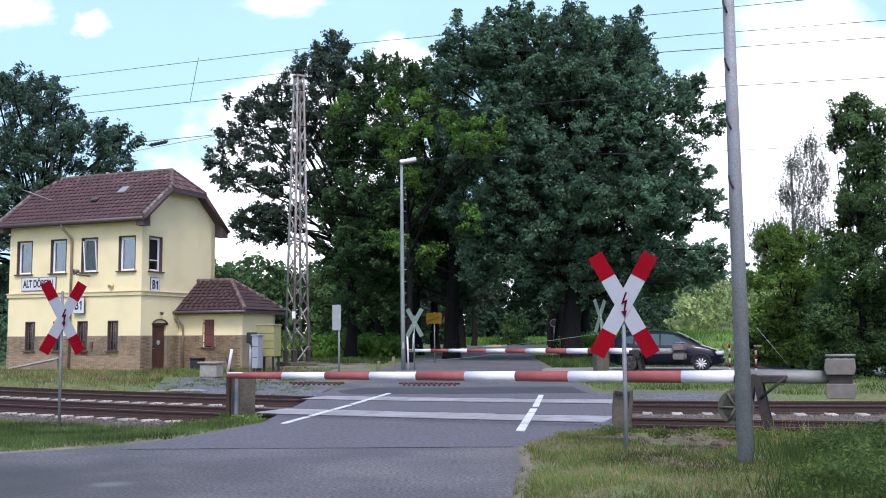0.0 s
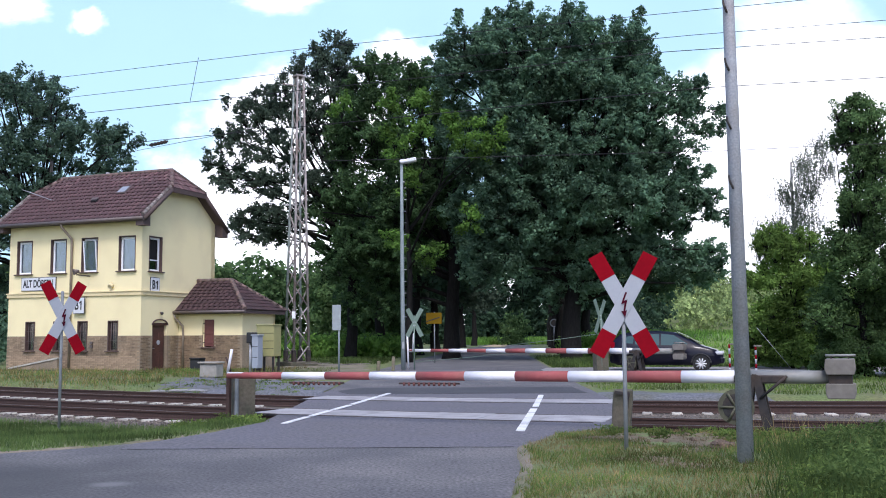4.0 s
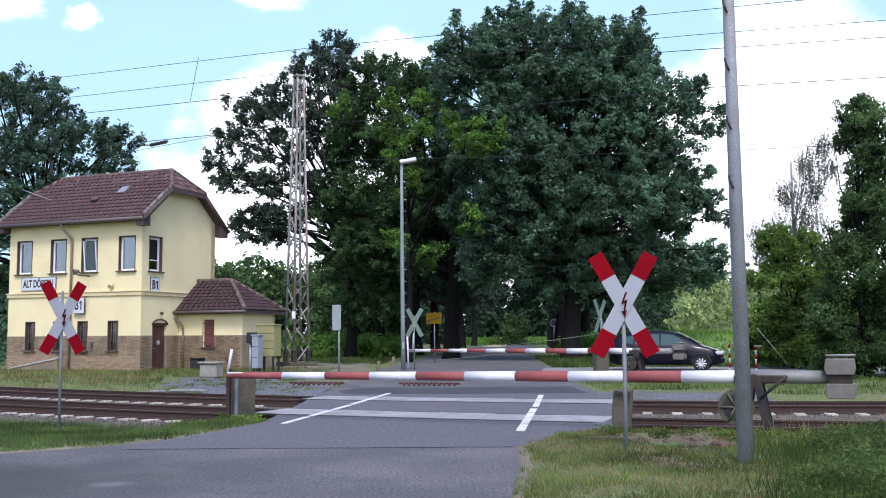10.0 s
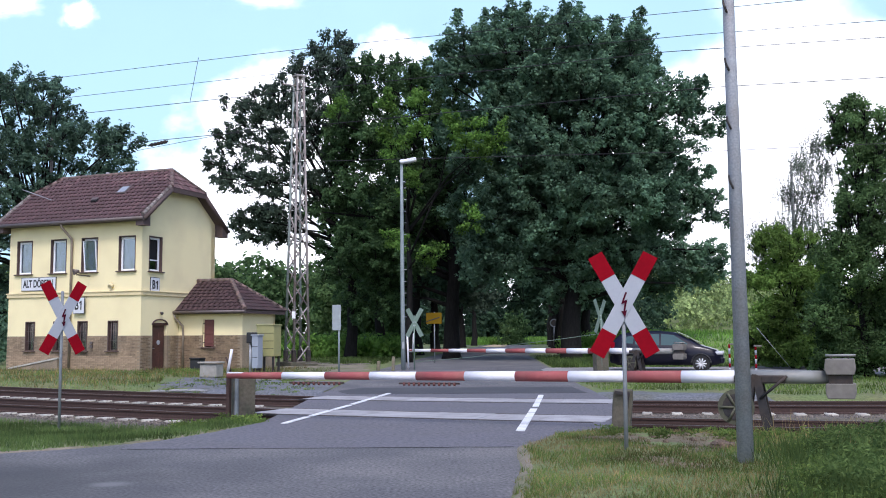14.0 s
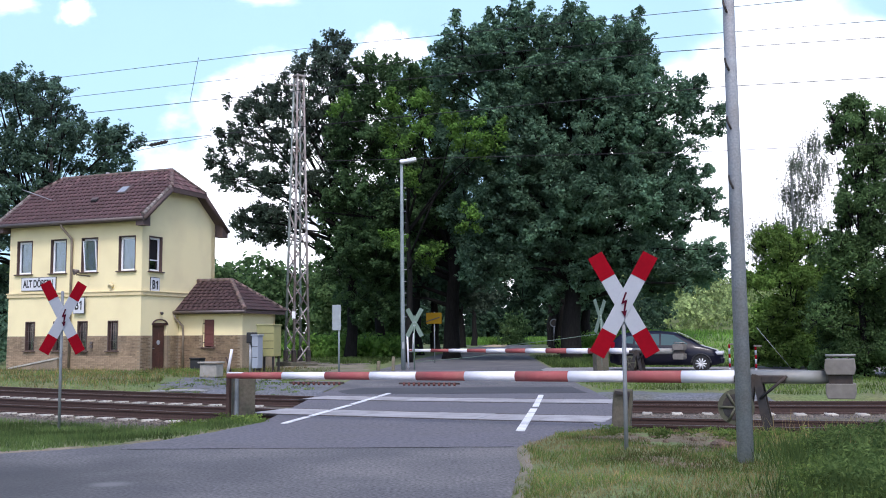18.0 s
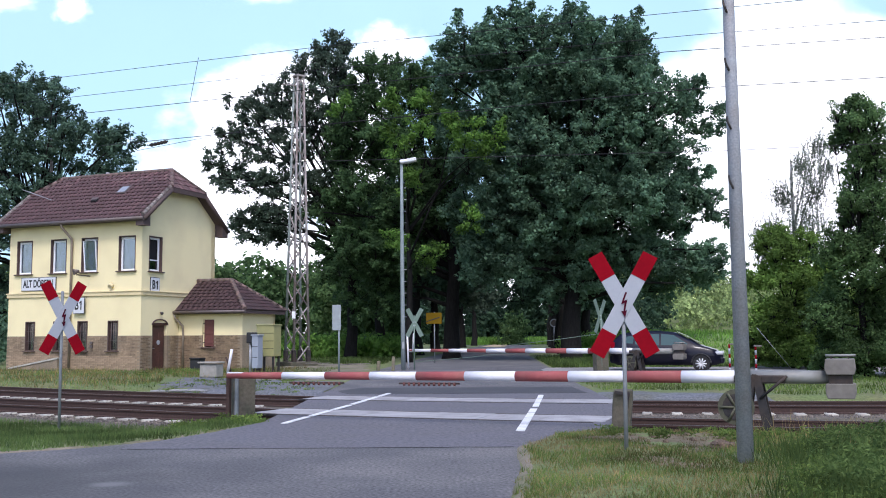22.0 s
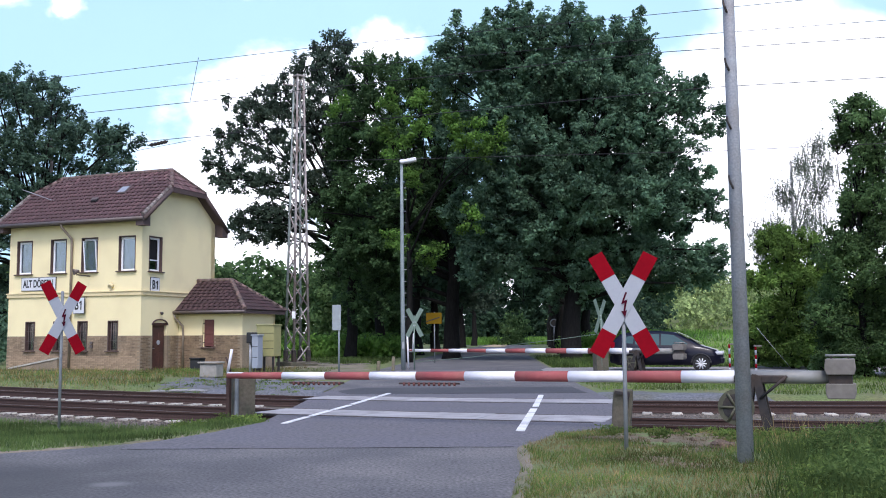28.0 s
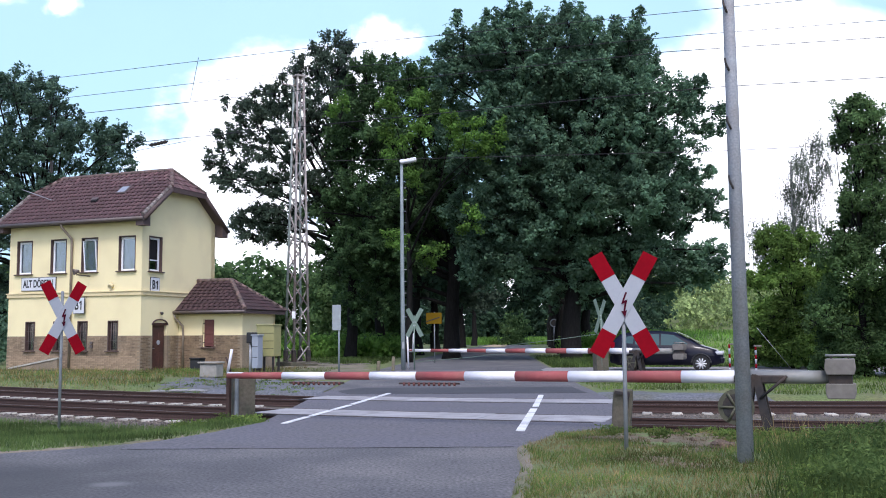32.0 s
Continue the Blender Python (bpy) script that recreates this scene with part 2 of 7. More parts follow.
M_CROP = leaf_mat("crop_leaf", (0.145, 0.27, 0.058))
M_BLADE = leaf_mat("grass_blade", (0.105, 0.172, 0.048), warm=0.3)
M_TALL_SHADE = leaf_mat("tall_and_shade_grass", (0.068, 0.112, 0.036), warm=0.2)
M_LUSH = leaf_mat("lush_grass", (0.092, 0.148, 0.050), warm=0.2)
M_STRAW = leaf_mat("dry_grass", (0.215, 0.182, 0.085), warm=0.2)

# ---- building blocks ----


def part(name, bm, material, parent=None, label=""):
    """Links a bmesh (or a mesh) as one object."""
    if isinstance(bm, bmesh.types.BMesh):
        me = bpy.data.meshes.new(name)
        bm.to_mesh(me)
        bm.free()
    else:
        me = bm
    if material and not me.materials:
        me.materials.append(material)
    ob = new(name, me)
    if parent:
        ob.parent = parent
    if label:
        tagged(ob, label)
    return ob


def thing(name, m, label, category, group="", kind=""):
    ob = new(name)
    ob.matrix_world = m
    return tagged(ob, label, category, group, kind)


def box(bm, c, s, bevel=0.0, m=None):
    r = bmesh.ops.create_cube(bm, size=1.0)
    vs = r["verts"]
    bmesh.ops.scale(bm, vec=s, verts=vs)
    bmesh.ops.translate(bm, vec=c, verts=vs)
    if bevel:
        es = list({e for v in vs for e in v.link_edges})
        r2 = bmesh.ops.bevel(bm, geom=es, offset=bevel, segments=2, affect="EDGES", profile=0.5)
        vs = list({v for f in r2["faces"] for v in f.verts} | {v for v in vs if v.is_valid})
    if m is not None:
        bmesh.ops.transform(bm, matrix=m, verts=vs)
    return vs


def boxm(c, s, bevel=0.0, m=None):
    bm = bmesh.new()
    box(bm, c, s, bevel, m)
    return bm


def rod(bm, a, b, r0, r1=None, n=10, caps=True):
    a, b = Vector(a), Vector(b)
    r1 = r0 if r1 is None else r1
    q = (b - a).to_track_quat("Z", "Y").to_matrix().to_4x4()
    r = bmesh.ops.create_cone(bm, cap_ends=caps, segments=n, radius1=r0, radius2=r1, depth=(b - a).length)
    bmesh.ops.transform(bm, matrix=Matrix.Translation((a + b) / 2) @ q, verts=r["verts"])
    for f in {f for v in r["verts"] for f in v.link_faces}:
        f.smooth = len(f.verts) == 4
    return r["verts"]


def rodm(a, b, r0, r1=None, n=10):
    bm = bmesh.new()
    rod(bm, a, b, r0, r1, n)
    return bm


def prism(bm, pts, y0, y1):
    """A flat outline in x, z, drawn out along y."""
    a = [bm.verts.new((x, y0, z)) for x, z in pts]
    b = [bm.verts.new((x, y1, z)) for x, z in pts]
    bm.faces.new(a)
    bm.faces.new(b[::-1])
    k = len(pts)
    for i in range(k):
        bm.faces.new((a[i], b[i], b[(i + 1) % k], a[(i + 1) % k]))
    bmesh.ops.recalc_face_normals(bm, faces=bm.faces)


def slab(bm, pts, z0, z1):
    """A flat outline in x, y, drawn up from z0 to z1."""
    a = [bm.verts.new((x, y, z0)) for x, y in pts]
    b = [bm.verts.new((x, y, z1)) for x, y in pts]
    bm.faces.new(a)
    bm.faces.new(b)
    k = len(pts)
    for i in range(k):
        bm.faces.new((a[i], a[(i + 1) % k], b[(i + 1) % k], b[i]))
    bmesh.ops.recalc_face_normals(bm, faces=bm.faces)


def tube(pts, r, n=8):
    """A bent pipe through the points."""
    bm = bmesh.new()
    rings = []
    ps = [Vector(p) for p in pts]
    for i, p in enumerate(ps):
        d = (ps[min(i + 1, len(ps) - 1)] - ps[max(i - 1, 0)]).normalized()
        s = d.orthogonal().normalized() if i == 0 else (rings_s - d * rings_s.dot(d)).normalized()
        rings_s = s
        t = d.cross(s)
        rings.append([bm.verts.new(p + (s * math.cos(a) + t * math.sin(a)) * (r[i] if isinstance(r, (list, tuple)) else r)) for a in [2 * math.pi * k / n for k in range(n)]])
    for a, b in zip(rings, rings[1:]):
        for k in range(n):
            bm.faces.new((a[k], a[(k + 1) % n], b[(k + 1) % n], b[k])).smooth = True
    bm.faces.new(rings[0][::-1])
    bm.faces.new(rings[-1])
    return bm


def quads_mesh(name, V):
    """A mesh of loose quads from an array of n x 4 corner points."""
    n = len(V)
    me = bpy.data.meshes.new(name)
    me.vertices.add(n * 4)
    me.vertices.foreach_set("co", np.ascontiguousarray(V, dtype=np.float32).reshape(-1))
    me.loops.add(n * 4)
    me.loops.foreach_set("vertex_index", np.arange(n * 4, dtype=np.int32))
    me.polygons.add(n)
    me.polygons.foreach_set("loop_start", np.arange(0, n * 4, 4, dtype=np.int32))
    me.update(calc_edges=True)
    return me


def leaves(rng, c, size, aspect=0.6, up=0.5, outward=None):
    """Leaf quads at the points c."""
    n = len(c)
    nv = rng.normal(size=(n, 3))
    nv = nv * 0.75
    nv[:, 2] = nv[:, 2] * 0.7 + up
    if outward is not None:
        nv += outward * 1.3
    nv /= np.linalg.norm(nv, axis=1, keepdims=True) + 1e-9
    a = np.cross(nv, rng.normal(size=(n, 3)))
    a /= np.linalg.norm(a, axis=1, keepdims=True) + 1e-9
    b = np.cross(nv, a)
    s = size * rng.uniform(0.6, 1.35, (n, 1))
    a, b = a * s, b * s * aspect
    return np.stack([c - a, c - b * 1.0 + a * 0.1, c + a, c + b * 1.0 + a * 0.1], axis=1)


def clump_points(rng, cx, cy, cz, r, n, spread=1.0, flat=0.85):
    """Points of a leafy bough: many small clusters near the shell of a ball, with gaps."""
    k = max(5, int(6 * r * r))
    d = rng.normal(size=(k, 3))
    d /= np.linalg.norm(d, axis=1, keepdims=True)
    rad = r * rng.uniform(0.45, 1.08, (k, 1)) ** 0.8
    cc = d * rad * (1, 1, flat)
    w = rng.uniform(0.4, 1.6, k)
    idx = rng.choice(k, n, p=w / w.sum())
    sp = (r * 0.07 + 0.18) * spread
    off = rng.normal(size=(n, 3)) * (sp * 1.15, sp * 1.15, sp * 0.85)
    p = cc[idx] + off
    o = p / (np.linalg.norm(p, axis=1, keepdims=True) + 1e-6) * 0.5 + off / (np.linalg.norm(off, axis=1, keepdims=True) + 1e-6)
    return p + (cx, cy, cz), o


SWAY = []


def tree(name, x, y, z, trunk_h, trunk_r, boughs, leaf, size, dens, label, category="tree", bark=None, seed=1, group="", pieces=4, sway=0.4, up=0.5, lean=0.0, twigs=5, spread=1.0, droop=False):
    """A tree: a tapered trunk, limbs to its boughs, and leaves in a few crown pieces that sway."""
    rng = np.random.default_rng(seed)
    root = thing(name, pose(x, y, z), label, category, group)
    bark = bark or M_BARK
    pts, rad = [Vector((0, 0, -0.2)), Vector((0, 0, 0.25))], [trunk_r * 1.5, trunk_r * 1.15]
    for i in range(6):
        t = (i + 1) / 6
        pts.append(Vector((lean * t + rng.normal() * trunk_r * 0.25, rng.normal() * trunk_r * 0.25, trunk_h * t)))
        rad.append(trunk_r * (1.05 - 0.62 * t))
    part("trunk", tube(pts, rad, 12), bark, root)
    order = sorted(range(len(boughs)), key=lambda i: (math.atan2(boughs[i][2] - trunk_h, boughs[i][0])))
    groups = [order[i::1] for i in range(1)] if pieces == 1 else [order[i * len(order) // pieces:(i + 1) * len(order) // pieces] for i in range(pieces)]
    for gi, g in enumerate(groups):
        if not g:
            continue
        P, O = [], []
        for i in g:
            bx, by, bz, r = boughs[i]
            a = Vector((lean * 0.6, 0, min(trunk_h * (0.55 + 0.4 * rng.random()), max(bz * 0.8, 0.3))))
            b = Vector((bx, by, bz))
            mid = a.lerp(b, 0.5) + Vector((rng.normal() * 0.2, rng.normal() * 0.2, 0.12 * (b - a).length * 0.5))
            r0 = trunk_r * 0.38
            bml = tube([a, a.lerp(mid, 0.6), mid, mid.lerp(b, 0.5), b], [r0, r0 * 0.75, r0 * 0.6, r0 * 0.42, r0 * 0.25], 7)
            for _ in range(twigs):
                q = b + Vector(rng.normal(size=3)) * r * 0.55
                rod(bml, b.lerp(mid, 0.2 * rng.random()), q, r0 * 0.22, r0 * 0.06, 4, False)
            part("limb", bml, bark, root)
            n = int(dens * r * r / (size * size) * 0.5)
            if droop:
                k = max(8, n // 26)
                st = rng.normal(size=(k, 3)) * r * 0.5
                st[:, 2] += r * 0.4
                u = rng.uniform(0, 1, (k, 26, 1))
                p = st[:, None, :] + u * np.concatenate([rng.normal(size=(k, 1, 2)) * 0.12, -rng.uniform(0.4, 1.3, (k, 1, 1)) * r * 1.2], 2) + rng.normal(size=(k, 26, 3)) * 0.018
                p = p.reshape(-1, 3) + (bx, by, bz)
                o = rng.normal(size=p.shape)
            else:
                p, o = clump_points(rng, bx, by, bz, r, max(n, 30), spread)
            P.append(p)
            O.append(o)
        crown = part("crown", quads_mesh("crown", leaves(rng, np.concatenate(P), size, 0.78, up, np.concatenate(O))), leaf, root)
        if sway:
            SWAY.append((crown, sway, seed + gi * 2.3))
    return root


def spray(rng, r, out):
    """Leaf clusters of one bough: a loose head and a few shoots that reach out of it. Returns centres and radii."""
    k = int(4.5 * r * r) + 4
    d = rng.normal(size=(k, 3)) + out * 0.7
    d /= np.linalg.norm(d, axis=1, keepdims=True)
    c, q = [d * (r * rng.uniform(0.35, 1.0, (k, 1))) * (1, 1, 0.8)], [rng.uniform(0.24, 0.42, k)]
    for _ in range(rng.integers(2, 5)):
        way = out * 0.9 + rng.normal(size=3) * 0.5 + (0, 0, 0.55)
        way /= np.linalg.norm(way)
        u = np.array([0.7, 0.95, 1.15, 1.32])
        c.append(way * (r * u[:, None]) + rng.normal(size=(4, 3)) * 0.06)
        q.append(0.33 - 0.33 * (u - 0.7))
    return np.concatenate(c), np.concatenate(q) * min(1.0, 0.45 + 0.5 * r)


def spray_leaves(rng, c, q, size, dens, rough=0.42):
    """Leaf quads over the clusters: each leaf faces out of its cluster and somewhat up."""
    n = np.maximum((dens * q * q / (size * size)).astype(int), 3)
    idx = np.repeat(np.arange(len(c)), n)
    d = rng.normal(size=(len(idx), 3))
    d[:, 2] += 0.25
    d /= np.linalg.norm(d, axis=1, keepdims=True)
    p = c[idx] + d * (q[idx] * rng.uniform(0.35, 1.12, len(idx)))[:, None] * (1.1, 1.1, 0.8)
    nv = d * 0.85 + rng.normal(size=d.shape) * rough + (0, 0, 0.35)
    nv /= np.linalg.norm(nv, axis=1, keepdims=True)
    a = np.cross(nv, rng.normal(size=d.shape))
    a /= np.linalg.norm(a, axis=1, keepdims=True) + 1e-9
    b = np.cross(nv, a)
    s = size * rng.uniform(0.6, 1.3, (len(idx), 1))
    a, b = a * s, b * s * 0.72
    return np.stack([p - a, p - b + a * 0.15, p + a, p + b + a * 0.15], axis=1)


def smooth(a, b, v):
    t = min(max((v - a) / (b - a), 0), 1)
    return t * t * (3 - 2 * t)


def outline_at(prof, z):
    for (z0, a0, b0), (z1, a1, b1) in zip(prof, prof[1:]):
        if z0 <= z <= z1:
            u = (z - z0) / (z1 - z0)
            return a0 + (a1 - a0) * u, b0 + (b1 - b0) * u
    return prof[0][1:] if z < prof[0][0] else prof[-1][1:]


def fill_crown(rng, prof, depth, r0, r1, gap, tries, core=0.5, mass=1.7, under=0.0):
    """Boughs of a crown whose left and right reach at each height are given: first great masses over its shell, then the boughs on each mass."""
    heads = []
    for z in rng.uniform(prof[0][0], prof[-1][0], 900):
        a, b = outline_at(prof, z)
        w = (b - a) / 2
        dd = min(depth, 0.5 + w) * (1 - under * (1 - smooth(prof[0][0], prof[0][0] + 5.0, z)))
        m = min(mass * rng.uniform(0.8, 1.2), 0.7 * w + 0.3)
        th = rng.uniform(0, 2 * math.pi)
        x, y = (a + b) / 2 + max(w - m, 0.05) * math.cos(th), max(dd - m, 0.05) * math.sin(th)
        if all((x - o[0]) ** 2 + (y - o[1]) ** 2 + (z - o[2]) ** 2 > (0.62 * (m + o[3])) ** 2 for o in heads):
            heads.append((x, y, z, m))
    kept, n = np.zeros((tries, 4)), 0
    for i in rng.integers(0, len(heads), tries):
        hx, hy, hz, m = heads[i]
        r = rng.uniform(r0, r1)
        d = rng.normal(size=3)
        d[1] -= 0.5 * rng.random()
        d[2] = abs(d[2]) * 1.1 - 0.45
        d /= np.linalg.norm(d)
        k = max(m - 0.55 * r, 0.1) * (1.0 if rng.random() > core * 0.3 else rng.uniform(0.2, 0.7))
        x, y, z = hx + d[0] * k, hy + d[1] * k, hz + d[2] * k * 0.85
        q = kept[:n]
        if not n or np.all((q[:, 0] - x) ** 2 + (q[:, 1] - y) ** 2 + (q[:, 2] - z) ** 2 > (gap * (r + q[:, 3])) ** 2):
            kept[n] = (x, y, z, r)
            n += 1
    return [tuple(float(c) for c in b) for b in kept[:n]]


def twig_quads(a, tips, r0, r1):
    """Three-sided tapering twigs from one point to the tips."""
    d = tips - a
    u = np.cross(d, (0.31, 0.52, 0.79))
    u /= np.linalg.norm(u, axis=1, keepdims=True) + 1e-9
    v = np.cross(d / (np.linalg.norm(d, axis=1, keepdims=True) + 1e-9), u)
    ring = [u * math.cos(t) + v * math.sin(t) for t in (0.0, 2.0944, 4.1888)]
    return np.concatenate([np.stack([a + ring[k] * r0, a + ring[(k + 1) % 3] * r0, tips + ring[(k + 1) % 3] * r1, tips + ring[k] * r1], axis=1) for k in range(3)])


def crown_tree(name, x, y, z, trunk_h, trunk_r, boughs, leaf, size, dens, label, category="tree", bark=None, seed=1, group="", pieces=5, sway=0.35, lean=0.0, limb_every=4, rough=0.42):
    """A broad tree: trunk, limbs, and leafy boughs in a few crown pieces that sway."""
    rng = np.random.default_rng(seed)
    root = thing(name, pose(x, y, z), label, category, group)
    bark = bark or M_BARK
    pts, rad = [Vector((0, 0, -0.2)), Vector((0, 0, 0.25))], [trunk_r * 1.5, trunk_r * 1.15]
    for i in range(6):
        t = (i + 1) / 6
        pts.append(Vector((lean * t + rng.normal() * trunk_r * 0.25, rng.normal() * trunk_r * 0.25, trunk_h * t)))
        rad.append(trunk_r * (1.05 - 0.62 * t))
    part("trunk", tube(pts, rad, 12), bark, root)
    mz = sum(b[2] for b in boughs) / len(boughs)
    mx = sum(b[0] for b in boughs) / len(boughs)
    order = sorted(range(len(boughs)), key=lambda i: math.atan2(boughs[i][2] - mz, boughs[i][0] - mx))
    for gi in range(pieces):
        V, T = [], []
        for j, i in enumerate(order[gi * len(order) // pieces:(gi + 1) * len(order) // pieces]):
            bx, by, bz, r = boughs[i]
            if j % limb_every == 0:
                a = Vector((lean * 0.6, 0, min(trunk_h * (0.5 + 0.45 * rng.random()), max(bz * 0.85, 0.3))))
                b = Vector((bx, by, bz))
                mid = a.lerp(b, 0.5) + Vector((rng.normal() * 0.25, rng.normal() * 0.25, 0.07 * (b - a).length))
                r_ = trunk_r * 0.32
                part("limb", tube([a, a.lerp(mid, 0.6), mid, mid.lerp(b, 0.5), b], [r_, r_ * 0.75, r_ * 0.55, r_ * 0.38, r_ * 0.2], 7), bark, root)
            o = np.array((bx - mx, by, (bz - mz) * 0.8))
            o = o / (np.linalg.norm(o) + 1e-6)
            c, q = spray(rng, r, o)
            T.append(twig_quads(np.array((bx, by, bz - 0.3 * r)), c[::3] + (bx, by, bz), 0.03, 0.008))
            V.append(spray_leaves(rng, c + (bx, by, bz), q, size, dens, rough))
        crown = part("crown", quads_mesh("crown", np.concatenate(V)), leaf, root)
        tagged(part("twig_work", quads_mesh("twig_work", np.concatenate(T)), bark, crown), kind="stuff")
        if sway:
            SWAY.append((crown, sway, seed + gi * 2.3))
    return root


def motions():
    """Boughs sway in the wind."""
    for ob, amp, ph in SWAY:
        rows = []
        for i in range(41):
            t = 0.8 * i
            a = amp * (0.6 * math.sin(1.1 * t + ph) + 0.4 * math.sin(2.3 * t + 1.7 * ph) + 0.5 * math.sin(0.37 * t + 0.6 * ph))
            b = 0.5 * amp * math.sin(1.6 * t + 2.1 * ph)
            rows.append((t, pose(0, 0, 0, b, a, 0)))
        walk(ob, rows)
    for ob, m, v in CLOUDS:
        walk(ob, [(0.0, m), (32.0, Matrix.Translation(Vector(v)) @ m)])


CLOUDS = []

# ---- ground ----


def near_rail(x):
    """Line of the nearest rail: y over x, a bend that runs straight on at both ends."""
    u = min(max(x, -14.0), 9.0)
    return 18.21 - 0.388 * u + 0.0103 * u * u + (x - u) * (-0.388 + 0.0206 * u)


def far_rail(x):
    """Line of the nearest rail of the farther track."""
    u = min(max(x, -15.0), 9.0)
    return 23.0 - 0.324 * u + 0.0133 * u * u + (x - u) * (-0.324 + 0.0266 * u)


def mouth_y(x):
    """Edge of the wide asphalt mouth: y over x."""
    line = [(-60.0, 11.5), (-8.5, 12.6), (-5.86, 13.2), (-4.96, 13.8), (-4.13, 14.75), (-3.67, 16.0), (-3.22, 17.8)]
    for (x0, y0), (x1, y1) in zip(line, line[1:]):
        if x0 <= x <= x1:
            return y0 + (y1 - y0) * (x - x0) / (x1 - x0)
    return 11.5 if x < -60 else 17.8


def ground_z(x, y):
    z = 0.115 * smooth(28, 40, y) + 0.015 + 0.05 * (1 - smooth(13, 16, y)) * smooth(0.7, 2.2, x)
    z += 0.02 * noise.noise((x * 0.6, y * 0.6, 0.3)) + 0.012 * noise.noise((x * 2.3, y * 2.3, 1.3))
    n, f = near_rail(x), far_rail(x)
    bed = smooth(n - 1.7, n - 0.7, y) * (1 - smooth(f + 2.2, f + 3.2, y))
    z += 1.45 * smooth(44, 62, y) * smooth(9.0, 12.0, x) * (1 - smooth(70, 90, y))
    hill = 13.0 * smooth(190, 330, y) * smooth(20, 70, x) * (1 + 0.3 * math.sin(x * 0.03))
    if x < -3.2 and y < n:
        z -= 0.24 * smooth(mouth_y(x), n - 1.2, y) * (1 - smooth(-5.2, -3.6, x))
    return z * (1 - bed) - 0.27 * bed + hill


def spaced(a, b, step, grow, far):
    out = list(np.arange(a, b, step))
    s, v = step, b
    while v < far:
        out.append(v)
        s *= grow
        v += s
    s, v = step, a
    low = []
    while v > -far:
        s *= grow
        v -= s
        low.append(v)
    return low[::-1] + out


gx, gy = spaced(-14, 14, 0.2, 1.22, 2500), spaced(7, 34, 0.2, 1.22, 2500)
ROAD_L = [(-2.9, 9.0), (-3.22, 17.8), (-3.3, 26.0), (-3.1, 37.0), (-1.0, 70.0), (5.2, 140.0), (9.0, 175.0)]
ROAD_R = [(0.2, 6.0), (0.87, 11.4), (0.97, 13.4), (1.67, 15.2), (2.75, 16.2), (3.0, 17.5), (3.9, 23.0), (4.1, 28.0), (4.3, 37.0), (6.0, 70.0), (12.4, 140.0), (16.5, 175.0)]


def lerp_line(line, y):
    for (x0, y0), (x1, y1) in zip(line, line[1:]):
        if y0 <= y <= y1:
            return x0 + (x1 - x0) * (y - y0) / (y1 - y0)
    return line[0][0] if y < line[0][1] else line[-1][0]


def road_left(y):
    """Left edge of the asphalt: a wide mouth before the crossing."""
    if y < 18.0:
        return lerp_line([(-60.0, 11.5), (-8.5, 12.6), (-5.86, 13.2), (-4.96, 13.8), (-4.13, 14.75), (-3.67, 16.0), (-3.22, 17.8)], max(y, 11.5))
    return lerp_line(ROAD_L, y)


def on_road(x, y, pad=0.0):
    return -30 < y < 175 and road_left(y) - pad < x < lerp_line(ROAD_R, y) + pad


verts = []
for yy in gy:
    for xx in gx:
        z = ground_z(xx, yy)
        if yy < 175:
            low = 0.115 * smooth(28, 40, yy) - 0.08
            k = smooth(-0.35, 0.15, xx - lerp_line(ROAD_R, yy))
            if xx < -3.22 and yy < 17.8:
                k = max(k, smooth(-0.35, 0.15, yy - mouth_y(xx)))
            elif yy >= 17.8:
                k = max(k, smooth(-0.35, 0.15, lerp_line(ROAD_L, yy) - xx))
            z = min(z, low) * (1 - k) + z * k
        verts.append((xx, yy, z))
nx = len(gx)
faces = [(j * nx + i, j * nx + i + 1, (j + 1) * nx + i + 1, (j + 1) * nx + i) for j in range(len(gy) - 1) for i in range(nx - 1)]
me = bpy.data.meshes.new("ground")
me.from_pydata(verts, [], faces)
ground = tagged(part("ground", me, M_GRASS), "grassy ground with dry and sandy patches", "ground", kind="structure")


GZ = np.array(verts)[:, 2].reshape(len(gy), nx)


def ground_at(x, y):
    """Height of the ground sheet itself."""
    i = min(max(int(np.searchsorted(gx, x)) - 1, 0), nx - 2)
    j = min(max(int(np.searchsorted(gy, y)) - 1, 0), len(gy) - 2)
    u, v = (x - gx[i]) / (gx[i + 1] - gx[i]), (y - gy[j]) / (gy[j + 1] - gy[j])
    return (GZ[j, i] * (1 - u) + GZ[j, i + 1] * u) * (1 - v) + (GZ[j + 1, i] * (1 - u) + GZ[j + 1, i + 1] * u) * v


def ribbon(name, left, right, ys, z, material, label, category, parent=None, thick=0.06):
    """A paved strip between two edge functions of y."""
    bm = bmesh.new()
    rows = []
    for y in ys:
        a, b = left(y), right(y)
        zz = z(y) if callable(z) else z
        rows.append([bm.verts.new((a + (b - a) * k / 6, y, zz)) for k in range(7)])
    for p, q in zip(rows, rows[1:]):
        for k in range(6):
            bm.faces.new((p[k], p[k + 1], q[k + 1], q[k]))
    edge = bmesh.ops.extrude_edge_only(bm, edges=[e for e in bm.edges if e.is_boundary])
    bmesh.ops.translate(bm, vec=(0, 0, -thick), verts=[v for v in edge["geom"] if isinstance(v, bmesh.types.BMVert)])
    return tagged(part(name, bm, material, parent), label, category, kind="structure")


def road_z(y):
    return 0.115 * smooth(28, 40, y)


